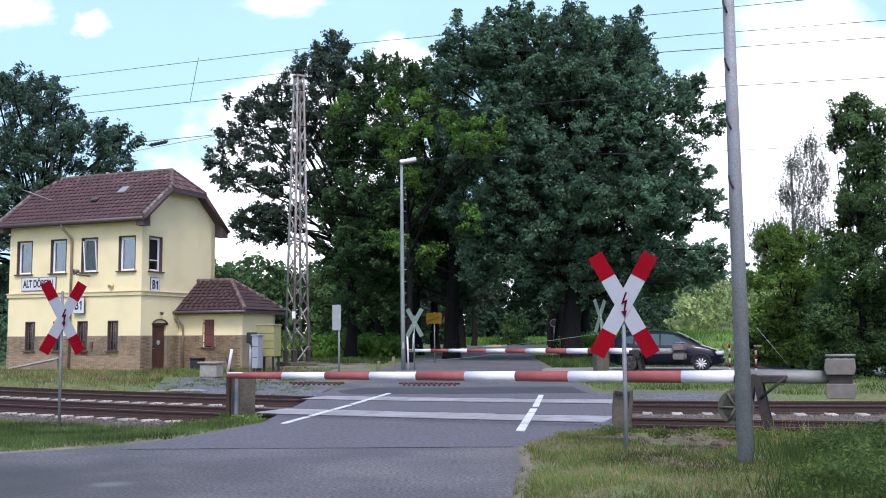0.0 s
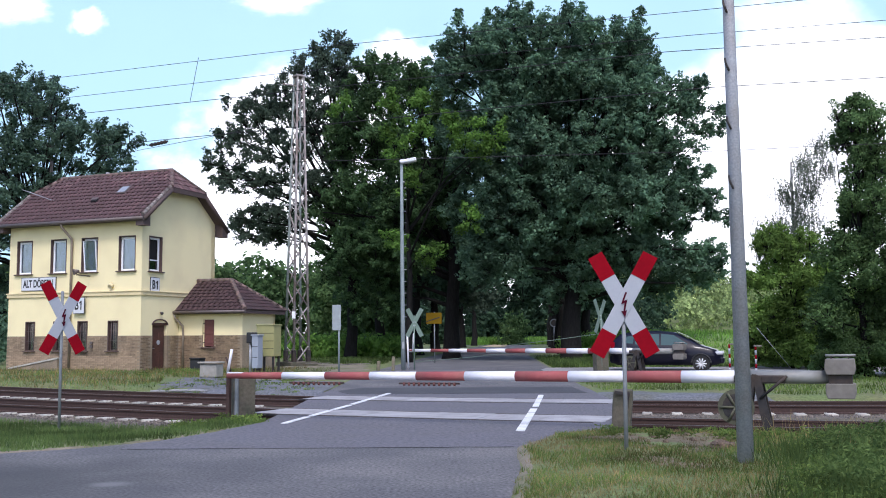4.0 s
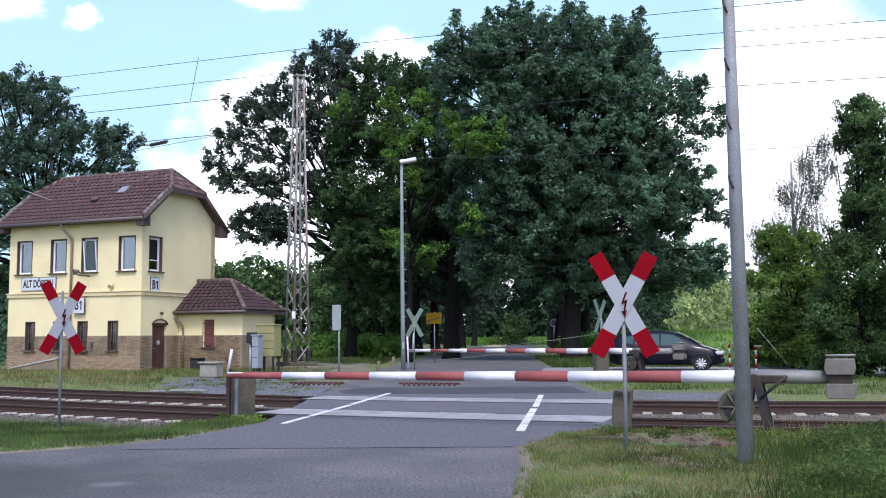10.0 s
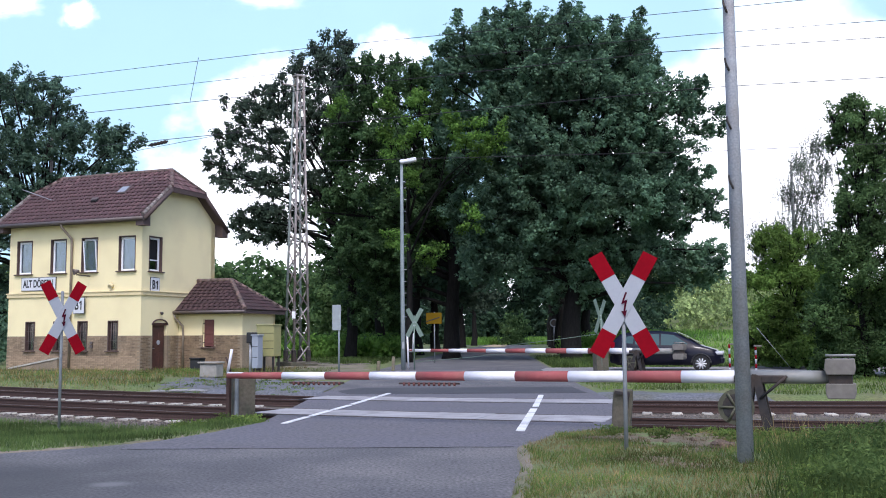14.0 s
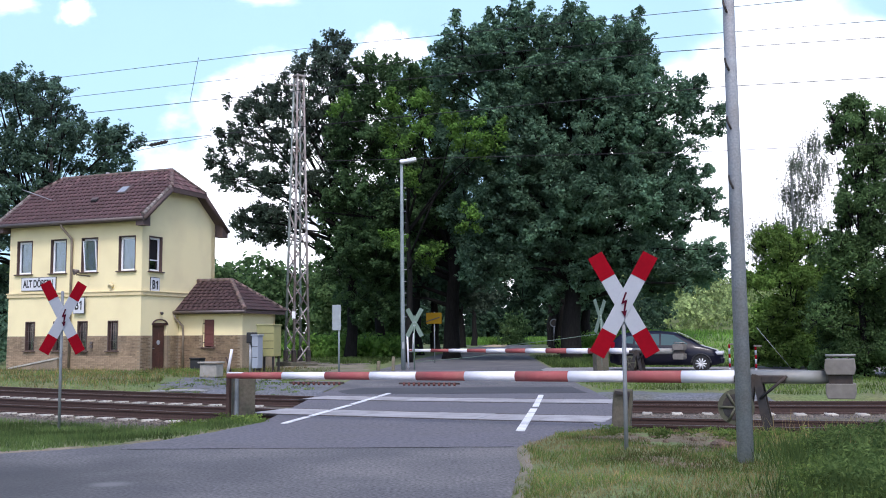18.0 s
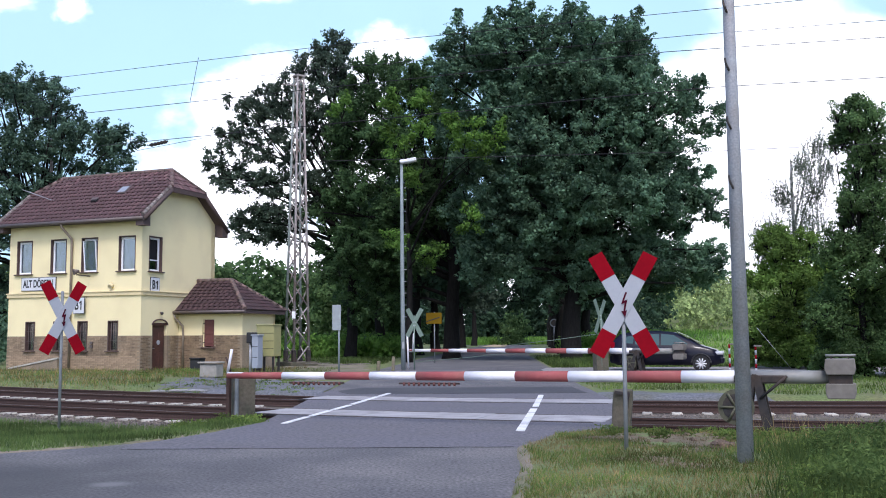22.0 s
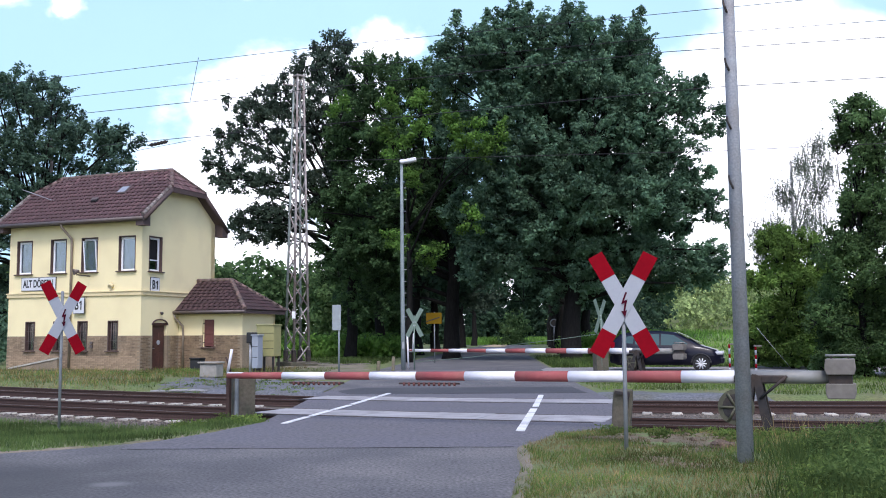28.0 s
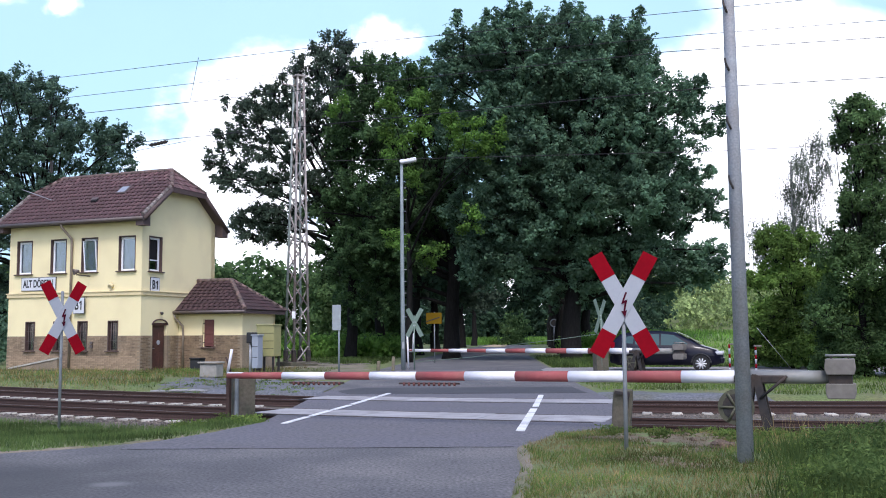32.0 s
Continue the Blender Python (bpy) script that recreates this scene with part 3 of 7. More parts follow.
ys_near = list(np.arange(-30, 11.4, 2.0)) + list(np.arange(11.5, 16.2, 0.2))
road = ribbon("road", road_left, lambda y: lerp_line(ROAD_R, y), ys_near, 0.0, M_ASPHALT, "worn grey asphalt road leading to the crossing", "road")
ys_mid = list(np.arange(13.6, 18.1, 0.2)) + list(np.arange(18.5, 28.1, 0.5))
crossing = ribbon("road_crossing", lambda y: road_left(y) if y > 16 else max(road_left(y), -4.4), lambda y: lerp_line(ROAD_R, y), ys_mid, 0.004, M_ASPHALT_NEW, "darker asphalt laid across the level crossing", "road")
ys_far = list(np.arange(28.0, 60, 1.5)) + list(np.arange(60, 176, 8.0))
road_far = ribbon("road_far", lambda y: lerp_line(ROAD_L, y), lambda y: lerp_line(ROAD_R, y), ys_far, lambda y: road_z(y) + 0.004, M_ASPHALT, "asphalt road running into the avenue of oaks", "road")
side_road = ribbon("side_road", lambda y: 3.9 if y < 41 else 4.4, lambda y: 26.0, [35.0, 36.4, 38, 40, 42.6], lambda y: road_z(y) + 0.03, M_PALE, "pale asphalt side road where the car waits", "road")


def offset_line(fn, x, off):
    """A point on a track line, moved sideways by off metres."""
    s = (fn(x + 0.05) - fn(x - 0.05)) / 0.1
    k = math.hypot(1, s)
    return Vector((x - s / k * off, fn(x) + off / k, 0))


def along(fn, x0, x1, step, off):
    """Points evenly spaced along a track line, with their heading."""
    out, x = [], x0
    while x < x1:
        s = (fn(x + 0.05) - fn(x - 0.05)) / 0.1
        out.append((offset_line(fn, x, off), math.atan(s)))
        x += step / math.hypot(1, s)
    return out


def sweep(bm, pts, prof):
    """A profile of (sideways, up) drawn along the points."""
    rows = []
    for p, h in pts:
        n = Vector((-math.sin(h), math.cos(h), 0))
        rows.append([bm.verts.new(p + n * a + Vector((0, 0, b))) for a, b in prof])
    k = len(prof)
    for a, b in zip(rows, rows[1:]):
        for i in range(k):
            bm.faces.new((a[i], a[(i + 1) % k], b[(i + 1) % k], b[i]))
    bm.faces.new(rows[0])
    bm.faces.new(rows[-1][::-1])
    bmesh.ops.recalc_face_normals(bm, faces=bm.faces)


RAIL = [(-0.036, 0), (0.036, 0), (0.036, -0.03), (0.012, -0.045), (0.012, -0.135), (0.07, -0.155), (0.07, -0.172), (-0.07, -0.172), (-0.07, -0.155), (-0.012, -0.135), (-0.012, -0.045), (-0.036, -0.03)]


def track(name, fn, x0, x1, label, bed=0.0):
    t = tagged(new(name), label, "railway track", kind="structure")
    bm = bmesh.new()
    sweep(bm, along(fn, x0, x1, 0.8, 0.7175), [(-2.3, -0.205), (2.3, -0.205), (2.9, -0.5), (-2.9, -0.5)])
    part("ballast", bm, M_BALLAST, t, "grey-brown ballast bed with weeds").location.z = bed
    for off in (0.0, 1.435):
        bm = bmesh.new()
        sweep(bm, along(fn, x0, x1, 0.7, off), RAIL)
        rail = part("rail", bm, M_RUST, t, "rusty brown steel rail")
        rail.location.z = -0.012
        bm = bmesh.new()
        sweep(bm, along(fn, x0, x1, 0.7, off), [(-0.026, 0.003), (0.026, 0.003), (0.026, -0.004), (-0.026, -0.004)])
        head = part("rail_head", bm, M_RAILTOP, rail, "polished running surface")
    bm = bmesh.new()
    box(bm, (0, 0, 0.012), (0.22, 2.22, 0.165), 0.025)
    sl = bpy.data.meshes.new("sleeper")
    bm.to_mesh(sl)
    bm.free()
    bm = bmesh.new()
    for yy in (-0.83, -0.60, 0.60, 0.83):
        box(bm, (0, yy, 0.085), (0.10, 0.10, 0.04))
    cl = bpy.data.meshes.new("rail_clip")
    bm.to_mesh(cl)
    bm.free()
    cl.materials.append(M_RUST)
    sl.materials.append(M_SLEEPER)
    for p, h in along(fn, max(x0, -24), min(x1, 22), 0.63, 0.7175):
        if -4.1 < p.x < 3.7:
            continue
        s = new("sleeper", sl)
        s.parent = t
        s.matrix_basis = Matrix.Translation(p + Vector((0, 0, -0.262 + bed))) @ pose(0, 0, 0, 0, 0, math.degrees(h))
        c = new("rail_clip", cl)
        c.parent = s
    return t


def ballast_stones(fn, offs, n, seed, label):
    """Loose stones lying between and before the sleepers."""
    rng = np.random.default_rng(seed)
    o = np.array([(1, 0, 0), (0, 1, 0), (-1, 0, 0), (0, -1, 0), (0, 0, 0.8), (0, 0, -0.8)], dtype=float)
    tri = [(0, 1, 4), (1, 2, 4), (2, 3, 4), (3, 0, 4), (1, 0, 5), (2, 1, 5), (3, 2, 5), (0, 3, 5)]
    vs, fs = [], []
    for _ in range(n):
        x = rng.uniform(-15, 13)
        if -4.2 < x < 3.4:
            continue
        p = offset_line(fn, x, rng.uniform(*offs))
        q = o * rng.uniform(0.018, 0.045) * rng.uniform(0.6, 1.3, (6, 3)) + (p.x, p.y, -0.198)
        fs += [tuple(len(vs) + k for k in f) for f in tri]
        vs += [tuple(v) for v in q]
    me = bpy.data.meshes.new("ballast_stones")
    me.from_pydata(vs, [], fs)
    return tagged(part("ballast_stones", me, M_STONE), label, "ballast", kind="stuff")


track("track_1", near_rail, -60, 60, "near railway track with concrete sleepers and rusty rails", 0.0)
track("track_2", far_rail, -60, 60, "far railway track with concrete sleepers and rusty rails", 0.01)


ballast_stones(near_rail, (-1.0, 0.0), 2600, 51, "loose brown ballast stones before the near track")
ballast_stones(far_rail, (-1.1, 0.0), 3000, 52, "loose brown ballast stones before the far track")


def crossing_strip(fn, x0, x1, n):
    for i in range(n):
        a, b = x0 + (x1 - x0) * i / n + 0.008, x0 + (x1 - x0) * (i + 1) / n - 0.008
        bm = bmesh.new()
        pts = [offset_line(fn, a, 0.09), offset_line(fn, b, 0.09), offset_line(fn, b, 1.345), offset_line(fn, a, 1.345)]
        slab(bm, [(p.x, p.y) for p in pts], -0.05, 0.012 + 0.004 * (i % 2))
        part("slab", bm, M_CONCRETE, crossing)
    for off in (0.0, 1.435):
        bm = bmesh.new()
        sweep(bm, along(fn, x0, x1 + 0.2, 0.5, off), [(-0.075, 0.008), (0.075, 0.008), (0.075, -0.02), (-0.075, -0.02)])
        part("flangeway", bm, M_BLACK, crossing, "dark groove beside the rail")
        bm = bmesh.new()
        sweep(bm, along(fn, x0, x1 + 0.2, 0.5, off), [(-0.03, 0.011), (0.03, 0.011), (0.03, -0.01), (-0.03, -0.01)])
        part("flush_rail", bm, M_RUST, crossing, "rail head flush with the road")


crossing_strip(near_rail, -3.9, 2.75, 6)
crossing_strip(far_rail, -3.5, 3.75, 6)


def stripe(a, b, w, z=0.02):
    d = (Vector(b) - Vector(a)).normalized()
    n = Vector((-d.y, d.x)) * w / 2
    a, b = Vector(a), Vector(b)
    bm = bmesh.new()
    slab(bm, [tuple(a + n), tuple(a - n), tuple(b - n), tuple(b + n)], z - 0.012, z)
    return part("road_marking", bm, M_WHITE_LINE, crossing, "worn white painted edge line")


def marking(a, b, w, n):
    """A painted line, broken where it meets rails."""
    a, b = Vector(a), Vector(b)
    for i in range(n):
        stripe(tuple(a.lerp(b, (i + 0.05) / n)), tuple(a.lerp(b, (i + 0.93) / n)), w, 0.021)


marking((-2.79, 17.3), (-2.05, 22.0), 0.12, 3)
marking((-2.05, 22.1), (-1.43, 26.5), 0.12, 3)
marking((1.19, 15.7), (1.86, 20.6), 0.14, 4)
marking((1.92, 21.0), (2.47, 25.3), 0.13, 3)

ribbon("road_patch", lambda y: -3.0 + 0.35 * abs(y - 27.7), lambda y: 3.75, [26.2, 26.8, 27.4, 28.0, 28.6, 29.2], lambda y: road_z(y) + 0.012, mat("fresh_asphalt", (0.05, 0.05, 0.056), 0.85, grain=0.4, gscale=26, stain=(0.07, 0.07, 0.075), sscale=0.8, samount=0.5), "dark fresh asphalt patch beyond the rails", "road", thick=0.02)

ribbon("sandy_track", lambda y: lerp_line(ROAD_L, y) + 0.5, lambda y: lerp_line(ROAD_L, y) + 3.6, [128, 136, 144, 152, 160, 168], lambda y: road_z(y) + 0.02, mat("pale_sand", (0.42, 0.31, 0.18), 0.95, grain=0.3, gscale=4, stain=(0.3, 0.25, 0.15), sscale=0.6, samount=0.6), "pale sandy track where the avenue ends", "track", thick=0.02)

# seam between the two asphalt layers
bm = bmesh.new()
pts = []
for k in range(60):
    x = -4.3 + 5.25 * k / 59
    pts.append((Vector((x, 13.6 + 0.05 * noise.noise((x * 2.1, 0, 3)), 0)), 0.0))
sweep(bm, pts, [(-0.008, 0.0075), (0.008, 0.0075), (0.008, 0.001), (-0.008, 0.001)])
part("seam", bm, M_BLACK, crossing, "dark open seam in the asphalt")

M_CLOD = mat("dark_clod", (0.10, 0.068, 0.048), 0.98, grain=0.5, gscale=25, stain=(0.20, 0.15, 0.10), sscale=9, samount=0.8, bump=0.8, bscale=30)
M_EARTH = mat("brown_earth", (0.138, 0.112, 0.066), 0.98, grain=0.4, gscale=16, stain=(0.13, 0.095, 0.055), sscale=2.2, samount=0.7, bump=0.8, bscale=20)
# gravel, and the sandy yard


def patch(name, x0, x1, y0, y1, inside, lift, material, label, category, step=0.25):
    """A bare patch on the ground whose ragged edge sinks into the grass."""
    lift = max(lift, 0.022)
    nx_, ny_ = int((x1 - x0) / step), int((y1 - y0) / step)
    level, vs, fs, idx = {}, [], [], {}
    for i in range(nx_ + 1):
        for j in range(ny_ + 1):
            x, y = x0 + i * step, y0 + j * step
            level[i, j] = inside(x, y) - 0.6 * noise.noise((x * 0.9, y * 0.9, 4.2)) - 0.35 * noise.noise((x * 3, y * 3, 1.2))

    def vid(i, j):
        if (i, j) not in idx:
            x, y = x0 + i * step, y0 + j * step
            idx[i, j] = len(vs)
            vs.append((x, y, ground_at(x, y) + lift * min(max(level[i, j] / 0.3, -1), 1)))
        return idx[i, j]
    for i in range(nx_):
        for j in range(ny_):
            if max(level[i, j], level[i + 1, j], level[i, j + 1], level[i + 1, j + 1]) > 0:
                fs.append((vid(i, j), vid(i + 1, j), vid(i + 1, j + 1), vid(i, j + 1)))
    me = bpy.data.meshes.new(name)
    me.from_pydata(vs, [], fs)
    me.polygons.foreach_set("use_smooth", [True] * len(fs))
    return tagged(part(name, me, material), label, category, kind="structure")


patch("gravel_path", -30, -3.2, 24, 46, lambda x, y: min(1.2 * (3.3 - abs(y - far_rail(x) - 5.3)), 0.5 * (x + 9.2 + 0.22 * (y - 34)), 0.8 * (40.5 - y)) if not on_road(x, y) else -9, 0.014, M_GRAVEL, "grey gravel path along the track", "path", 0.15)
patch("gravel_strip", 3.9, 18, 23, 31, lambda x, y: min(1.0 - abs(y - far_rail(x) - 4.0 + 0.1 * x), 0.5 * (8.4 - x)), 0.02, M_GRAVEL, "bluish gravel strip beside the far track", "path", 0.12)
patch("dirt_yard", -11.5, -2.8, 32, 63, lambda x, y: min(2.0 - abs(x + 5.2 + 0.05 * (y - 40)), 0.5 * (y - 33), 0.5 * (62 - y)) if not on_road(x, y) else -9, 0.02, M_DIRT, "sandy bare ground beside the road", "ground", 0.15)
patch("meadow", 9.6, 34, 44.5, 68, lambda x, y: 1.0, 0.02, mat("meadow_grass", (0.135, 0.215, 0.045), 0.95, grain=0.35, gscale=8, stain=(0.17, 0.21, 0.06), sscale=0.6, samount=0.6), "bright green meadow bank behind the side road", "meadow", 0.5)
patch("bare_earth", 0.6, 7.0, 8.6, 16.6, lambda x, y: -9 if on_road(x, y, 0.15) or y > near_rail(x) - 0.8 else max(0.9 * noise.noise((x * 1.3, y * 0.9, 3)) - 0.42, 0.42 - 0.8 * math.hypot((x - 3.2) / 1.35, (y - 14.0) / 1.9) + 0.9 * noise.noise((x * 2.2, y * 2.2, 7))), 0.006, M_EARTH, "bare brown earth on the verge", "ground", 0.06)

patch("sandy_edge", 0.3, 3.2, 8.0, 16.4, lambda x, y: 0.75 - abs(x - lerp_line(ROAD_R, y) - 0.07) / 0.1, 0.03, M_DIRT, "sandy fringe between the asphalt and the verge", "ground", 0.05)
patch("sandy_edge", -14.0, -3.3, 11.5, 18.0, lambda x, y: 0.75 - abs(y - mouth_y(x) - 0.06) / 0.11, 0.03, M_DIRT, "sandy fringe between the asphalt and the grass", "ground", 0.06)

# ---- signal box ----
H = thing("signal_box", pose(-12.83, 42.0, 0.12, 0, 0, -22), "two-storey yellow rendered signal box with red tiled half-hipped roof", "house")
HL, HW, EZ = 7.38, 5.27, 6.55    # length, width, wall height


def wall_with_holes(name, origin, ux, length, z0, z1, holes, thick, material, parent, label=""):
    """A wall panel along ux (unit, x-y) with rectangular holes (a, b, za, zb), inner side to its left."""
    bm = bmesh.new()
    us = sorted({0, length, *[h[0] for h in holes], *[h[1] for h in holes]})
    zs = sorted({z0, z1, *[min(max(h[2], z0), z1) for h in holes], *[min(max(h[3], z0), z1) for h in holes]})
    nvec = Vector((-ux[1], ux[0], 0))
    o, u = Vector(origin), Vector((ux[0], ux[1], 0))
    for ua, ub in zip(us, us[1:]):
        for za, zb in zip(zs, zs[1:]):
            mu, mz = (ua + ub) / 2, (za + zb) / 2
            if any(h[0] < mu < h[1] and h[2] < mz < h[3] for h in holes):
                continue
            c = [o + u * uu + nvec * d + Vector((0, 0, zz)) for d in (0, thick) for uu, zz in ((ua, za), (ub, za), (ub, zb), (ua, zb))]
            v = [bm.verts.new(p) for p in c]
            for f in ((0, 1, 2, 3), (7, 6, 5, 4), (0, 4, 5, 1), (1, 5, 6, 2), (2, 6, 7, 3), (3, 7, 4, 0)):
                bm.faces.new([v[i] for i in f])
    bmesh.ops.remove_doubles(bm, verts=bm.verts, dist=0.0005)
    bmesh.ops.recalc_face_normals(bm, faces=bm.faces)
    return part(name, bm, material, parent, label)


PL = 1.5      # top of the brick plinth
BAND = 3.3    # string course
UP = [0.79, 2.82, 4.55, 6.5]
LOW = [1.45, 3.1, 4.46, 6.05]
fh = [(HL - s - 0.45, HL - s + 0.45, 4.28, 5.79) for s in UP] + [(HL - s - 0.275, HL - s + 0.275, 0.86, 2.15) for s in LOW]
wall_with_holes("wall", (-HL, 0, 0), (1, 0), HL, PL, EZ, fh, 0.3, M_PLASTER, H)
wall_with_holes("plinth", (-HL, -0.015, 0), (1, 0), HL + 0.015, -0.3, PL, fh, 0.3, M_MORTAR, H, "sand-coloured brick plinth")
sh = [(0.45, 1.34, 4.28, 5.8), (0.77, 1.76, -0.3, 2.05)]
wall_with_holes("wall", (0, 0.3, 0), (0, 1), HW - 0.3, PL, EZ, [(a - 0.3, b - 0.3, c, d) for a, b, c, d in sh], 0.3, M_PLASTER, H)
wall_with_holes("plinth", (0.015, 0.285, 0), (0, 1), HW - 0.285, -0.3, PL, [(a - 0.285, b - 0.285, c, d) for a, b, c, d in sh], 0.3, M_MORTAR, H, "sand-coloured brick plinth")
bm = boxm((-HL / 2, HW - 0.15, EZ / 2 - 0.15), (HL, 0.3, EZ + 0.3))
part("wall", bm, M_PLASTER, H)
bm = boxm((-HL + 0.15, HW / 2, EZ / 2 - 0.15), (0.3, HW - 0.62, EZ + 0.3))
part("wall", bm, M_PLASTER, H)
RZ, RY = 9.0, HW / 2       # ridge height and line
SL = (RZ - EZ) / (RY + 0.45)
for gx0 in (-0.3, -HL):
    bm = bmesh.new()
    k = 1.05
    prof = [(0.02, EZ), (HW - 0.02, EZ), (HW - 0.02, EZ + 0.2), (RY + k, RZ - k * SL - 0.2), (RY - k, RZ - k * SL - 0.2), (0.02, EZ + 0.2)]
    prism(bm, prof, 0, 0.3)
    bmesh.ops.transform(bm, matrix=Matrix(((0, 1, 0, gx0), (1, 0, 0, 0), (0, 0, 1, 0), (0, 0, 0, 1))), verts=bm.verts)
    bmesh.ops.recalc_face_normals(bm, faces=bm.faces)
    part("gable", bm, M_PLASTER, H)
part("floor_slab", boxm((-HL / 2, HW / 2, 3.3), (HL - 0.6, HW - 0.6, 0.2)), M_DARK, H)
part("attic_floor", boxm((-HL / 2, HW / 2, EZ - 0.1), (HL - 0.6, HW - 0.6, 0.15)), M_DARK, H)
part("inner_wall", boxm((-HL / 2, HW * 0.66, 3.2), (HL - 0.6, 0.12, 6.2)), M_DARK, H)
for a, c, s in (((-HL / 2, -0.03, BAND), None, (HL + 0.1, 0.07, 0.16)), ((0.03, HW / 2 - 0.02, BAND), None, (0.07, HW, 0.16)), ((-HL / 2, -0.05, BAND + 0.1), None, (HL + 0.14, 0.1, 0.05)), ((0.05, HW / 2 - 0.03, BAND + 0.1), None, (0.1, HW + 0.05, 0.05))):
    part("string_course", boxm(a, s, 0.01), M_TRIM, H)


def house_roof(parent, x0, x1, y0, y1, ze, zr, ra, rb, hip_a, hip_b, rows, cols, tile_w, M_TILE=M_TILE):
    """A ridge roof with (half) hips: deck, tile courses, ridge and hip tiles. hip_a, hip_b: height of each hip's foot."""
    yc = (y0 + y1) / 2
    sl = (zr - ze) / (yc - y0)
    bm = bmesh.new()
    ya, yb = (zr - hip_a) / sl, (zr - hip_b) / sl
    top = [(x0, y0, ze), (x1, y0, ze), (x1, yc - yb, hip_b), (rb, yc, zr), (ra, yc, zr), (x0, yc - ya, hip_a), (x1, y1, ze), (x0, y1, ze), (x1, yc + yb, hip_b), (x0, yc + ya, hip_a)]
    v = [bm.verts.new(p) for p in top]
    for f in ((0, 1, 2, 3, 4, 5), (7, 9, 4, 3, 8, 6), (2, 8, 3), (5, 4, 9)):
        bm.faces.new([v[i] for i in f])
    bmesh.ops.remove_doubles(bm, verts=bm.verts, dist=0.01)
    bmesh.ops.dissolve_degenerate(bm, edges=bm.edges, dist=0.01)
    r = bmesh.ops.solidify(bm, geom=bm.faces[:], thickness=0.12)
    deck = part("roof", bm, M_EAVES, parent, "red-brown tiled roof with brown boarded eaves")
    # tile courses
    lean = math.atan(sl)
    run = math.hypot(yc - y0, zr - ze)
    bmt = bmesh.new()
    w, hgt = tile_w, run / rows
    pts = [(-0.5 * w, 0.0), (-0.28 * w, 0.018), (0.05 * w, 0.03), (0.3 * w, 0.012), (0.5 * w, 0.03)]
    a = [bmt.verts.new((x, -0.03, z + 0.035)) for x, z in pts]
    b = [bmt.verts.new((x, hgt * 1.02, z + 0.006)) for x, z in pts]
    c = [bmt.verts.new((x, -0.03, -0.004)) for x, z in pts]
    for i in range(4):
        bmt.faces.new((a[i], a[i + 1], b[i + 1], b[i]))
        bmt.faces.new((c[i], c[i + 1], a[i + 1], a[i]))
    tm = bpy.data.meshes.new("roof_tile")
    bmt.to_mesh(tm)
    bmt.free()
    tm.materials.append(M_TILE)
    rng = random.Random(5)
    singles = []
    for side in (0, 1):
        for j in range(rows):
            t = (j + 0.5) / rows
            z = ze + (zr - ze) * j / rows
            yy = (yc - y0) * j / rows
            # ends of this course where hips cut it
            xa = x0 + 0.06 if z < hip_a else x0 + (ra - x0) * (z - hip_a) / (zr - hip_a)
            xb = x1 - 0.06 if z < hip_b else x1 + (rb - x1) * (z - hip_b) / (zr - hip_b)
            n = max(1, int(round((xb - xa) / w)))
            for i in range(n):
                x = xa + (i + 0.5) * (xb - xa) / n
                tilt = rng.uniform(-0.6, 0.6)
                if side == 0:
                    m = Matrix.Translation((x, y0 + yy, z + 0.0)) @ pose(0, 0, 0, math.degrees(lean) + tilt, 0, rng.uniform(-0.5, 0.5))
                else:
                    m = Matrix.Translation((x, y1 - yy, z)) @ pose(0, 0, 0, 0, 0, 180) @ pose(0, 0, 0, math.degrees(lean) + tilt, 0, 0)
                singles.append((side, m, (xb - xa) / n / w))
    rest = bmesh.new()
    for k, (side, m, sx) in enumerate(singles):
        mm = m @ Matrix.Diagonal((sx, 1, 1, 1))
        if side == 0 and k < 300:
            o = new("roof_tile", tm)
            o.parent = deck
            o.matrix_basis = mm
        else:
            nb = len(rest.verts)
            rest.from_mesh(tm)
            rest.verts.ensure_lookup_table()
            for v in rest.verts[nb:]:
                v.co = mm @ v.co
    # hip courses
    for xe, re_, hp, sgn in ((x1, rb, hip_b, 1), (x0, ra, hip_a, -1)):
        if abs(re_ - xe) < 0.2:
            continue
        hrun = math.hypot(xe - re_, zr - hp)
        n = max(2, int(hrun / hgt))
        hl = math.degrees(math.atan2(zr - hp, abs(xe - re_)))
        for j in range(n):
            half = (zr - hp) / sl * (1 - j / n)
            z = hp + (zr - hp) * j / n
            xx = xe + (re_ - xe) * j / n
            m_ = max(1, int(round(2 * half / w)))
            for i in range(m_):
                y = yc - half + (i + 0.5) * 2 * half / m_
                mm = Matrix.Translation((xx, y, z)) @ pose(0, 0, 0, 0, 0, 90 * sgn) @ pose(0, 0, 0, hl, 0, 0) @ Matrix.Diagonal((2 * half / m_ / w, hrun / n / hgt, 1, 1))
                nb = len(rest.verts)
                rest.from_mesh(tm)
                rest.verts.ensure_lookup_table()
                for v in rest.verts[nb:]:
                    v.co = mm @ v.co
    tagged(part("tiling", rest, M_TILE, deck, "further courses of red-brown roof tiles"), kind="stuff")
    # ridge and hip tiles
    lines = [((ra, yc, zr), (rb, yc, zr))]
    for xe, re_, hp in ((x1, rb, hip_b), (x0, ra, hip_a)):
        h = (zr - hp) / sl
        if abs(re_ - xe) > 0.2:
            lines += [((xe, yc - h, hp), (re_, yc, zr)), ((xe, yc + h, hp), (re_, yc, zr))]
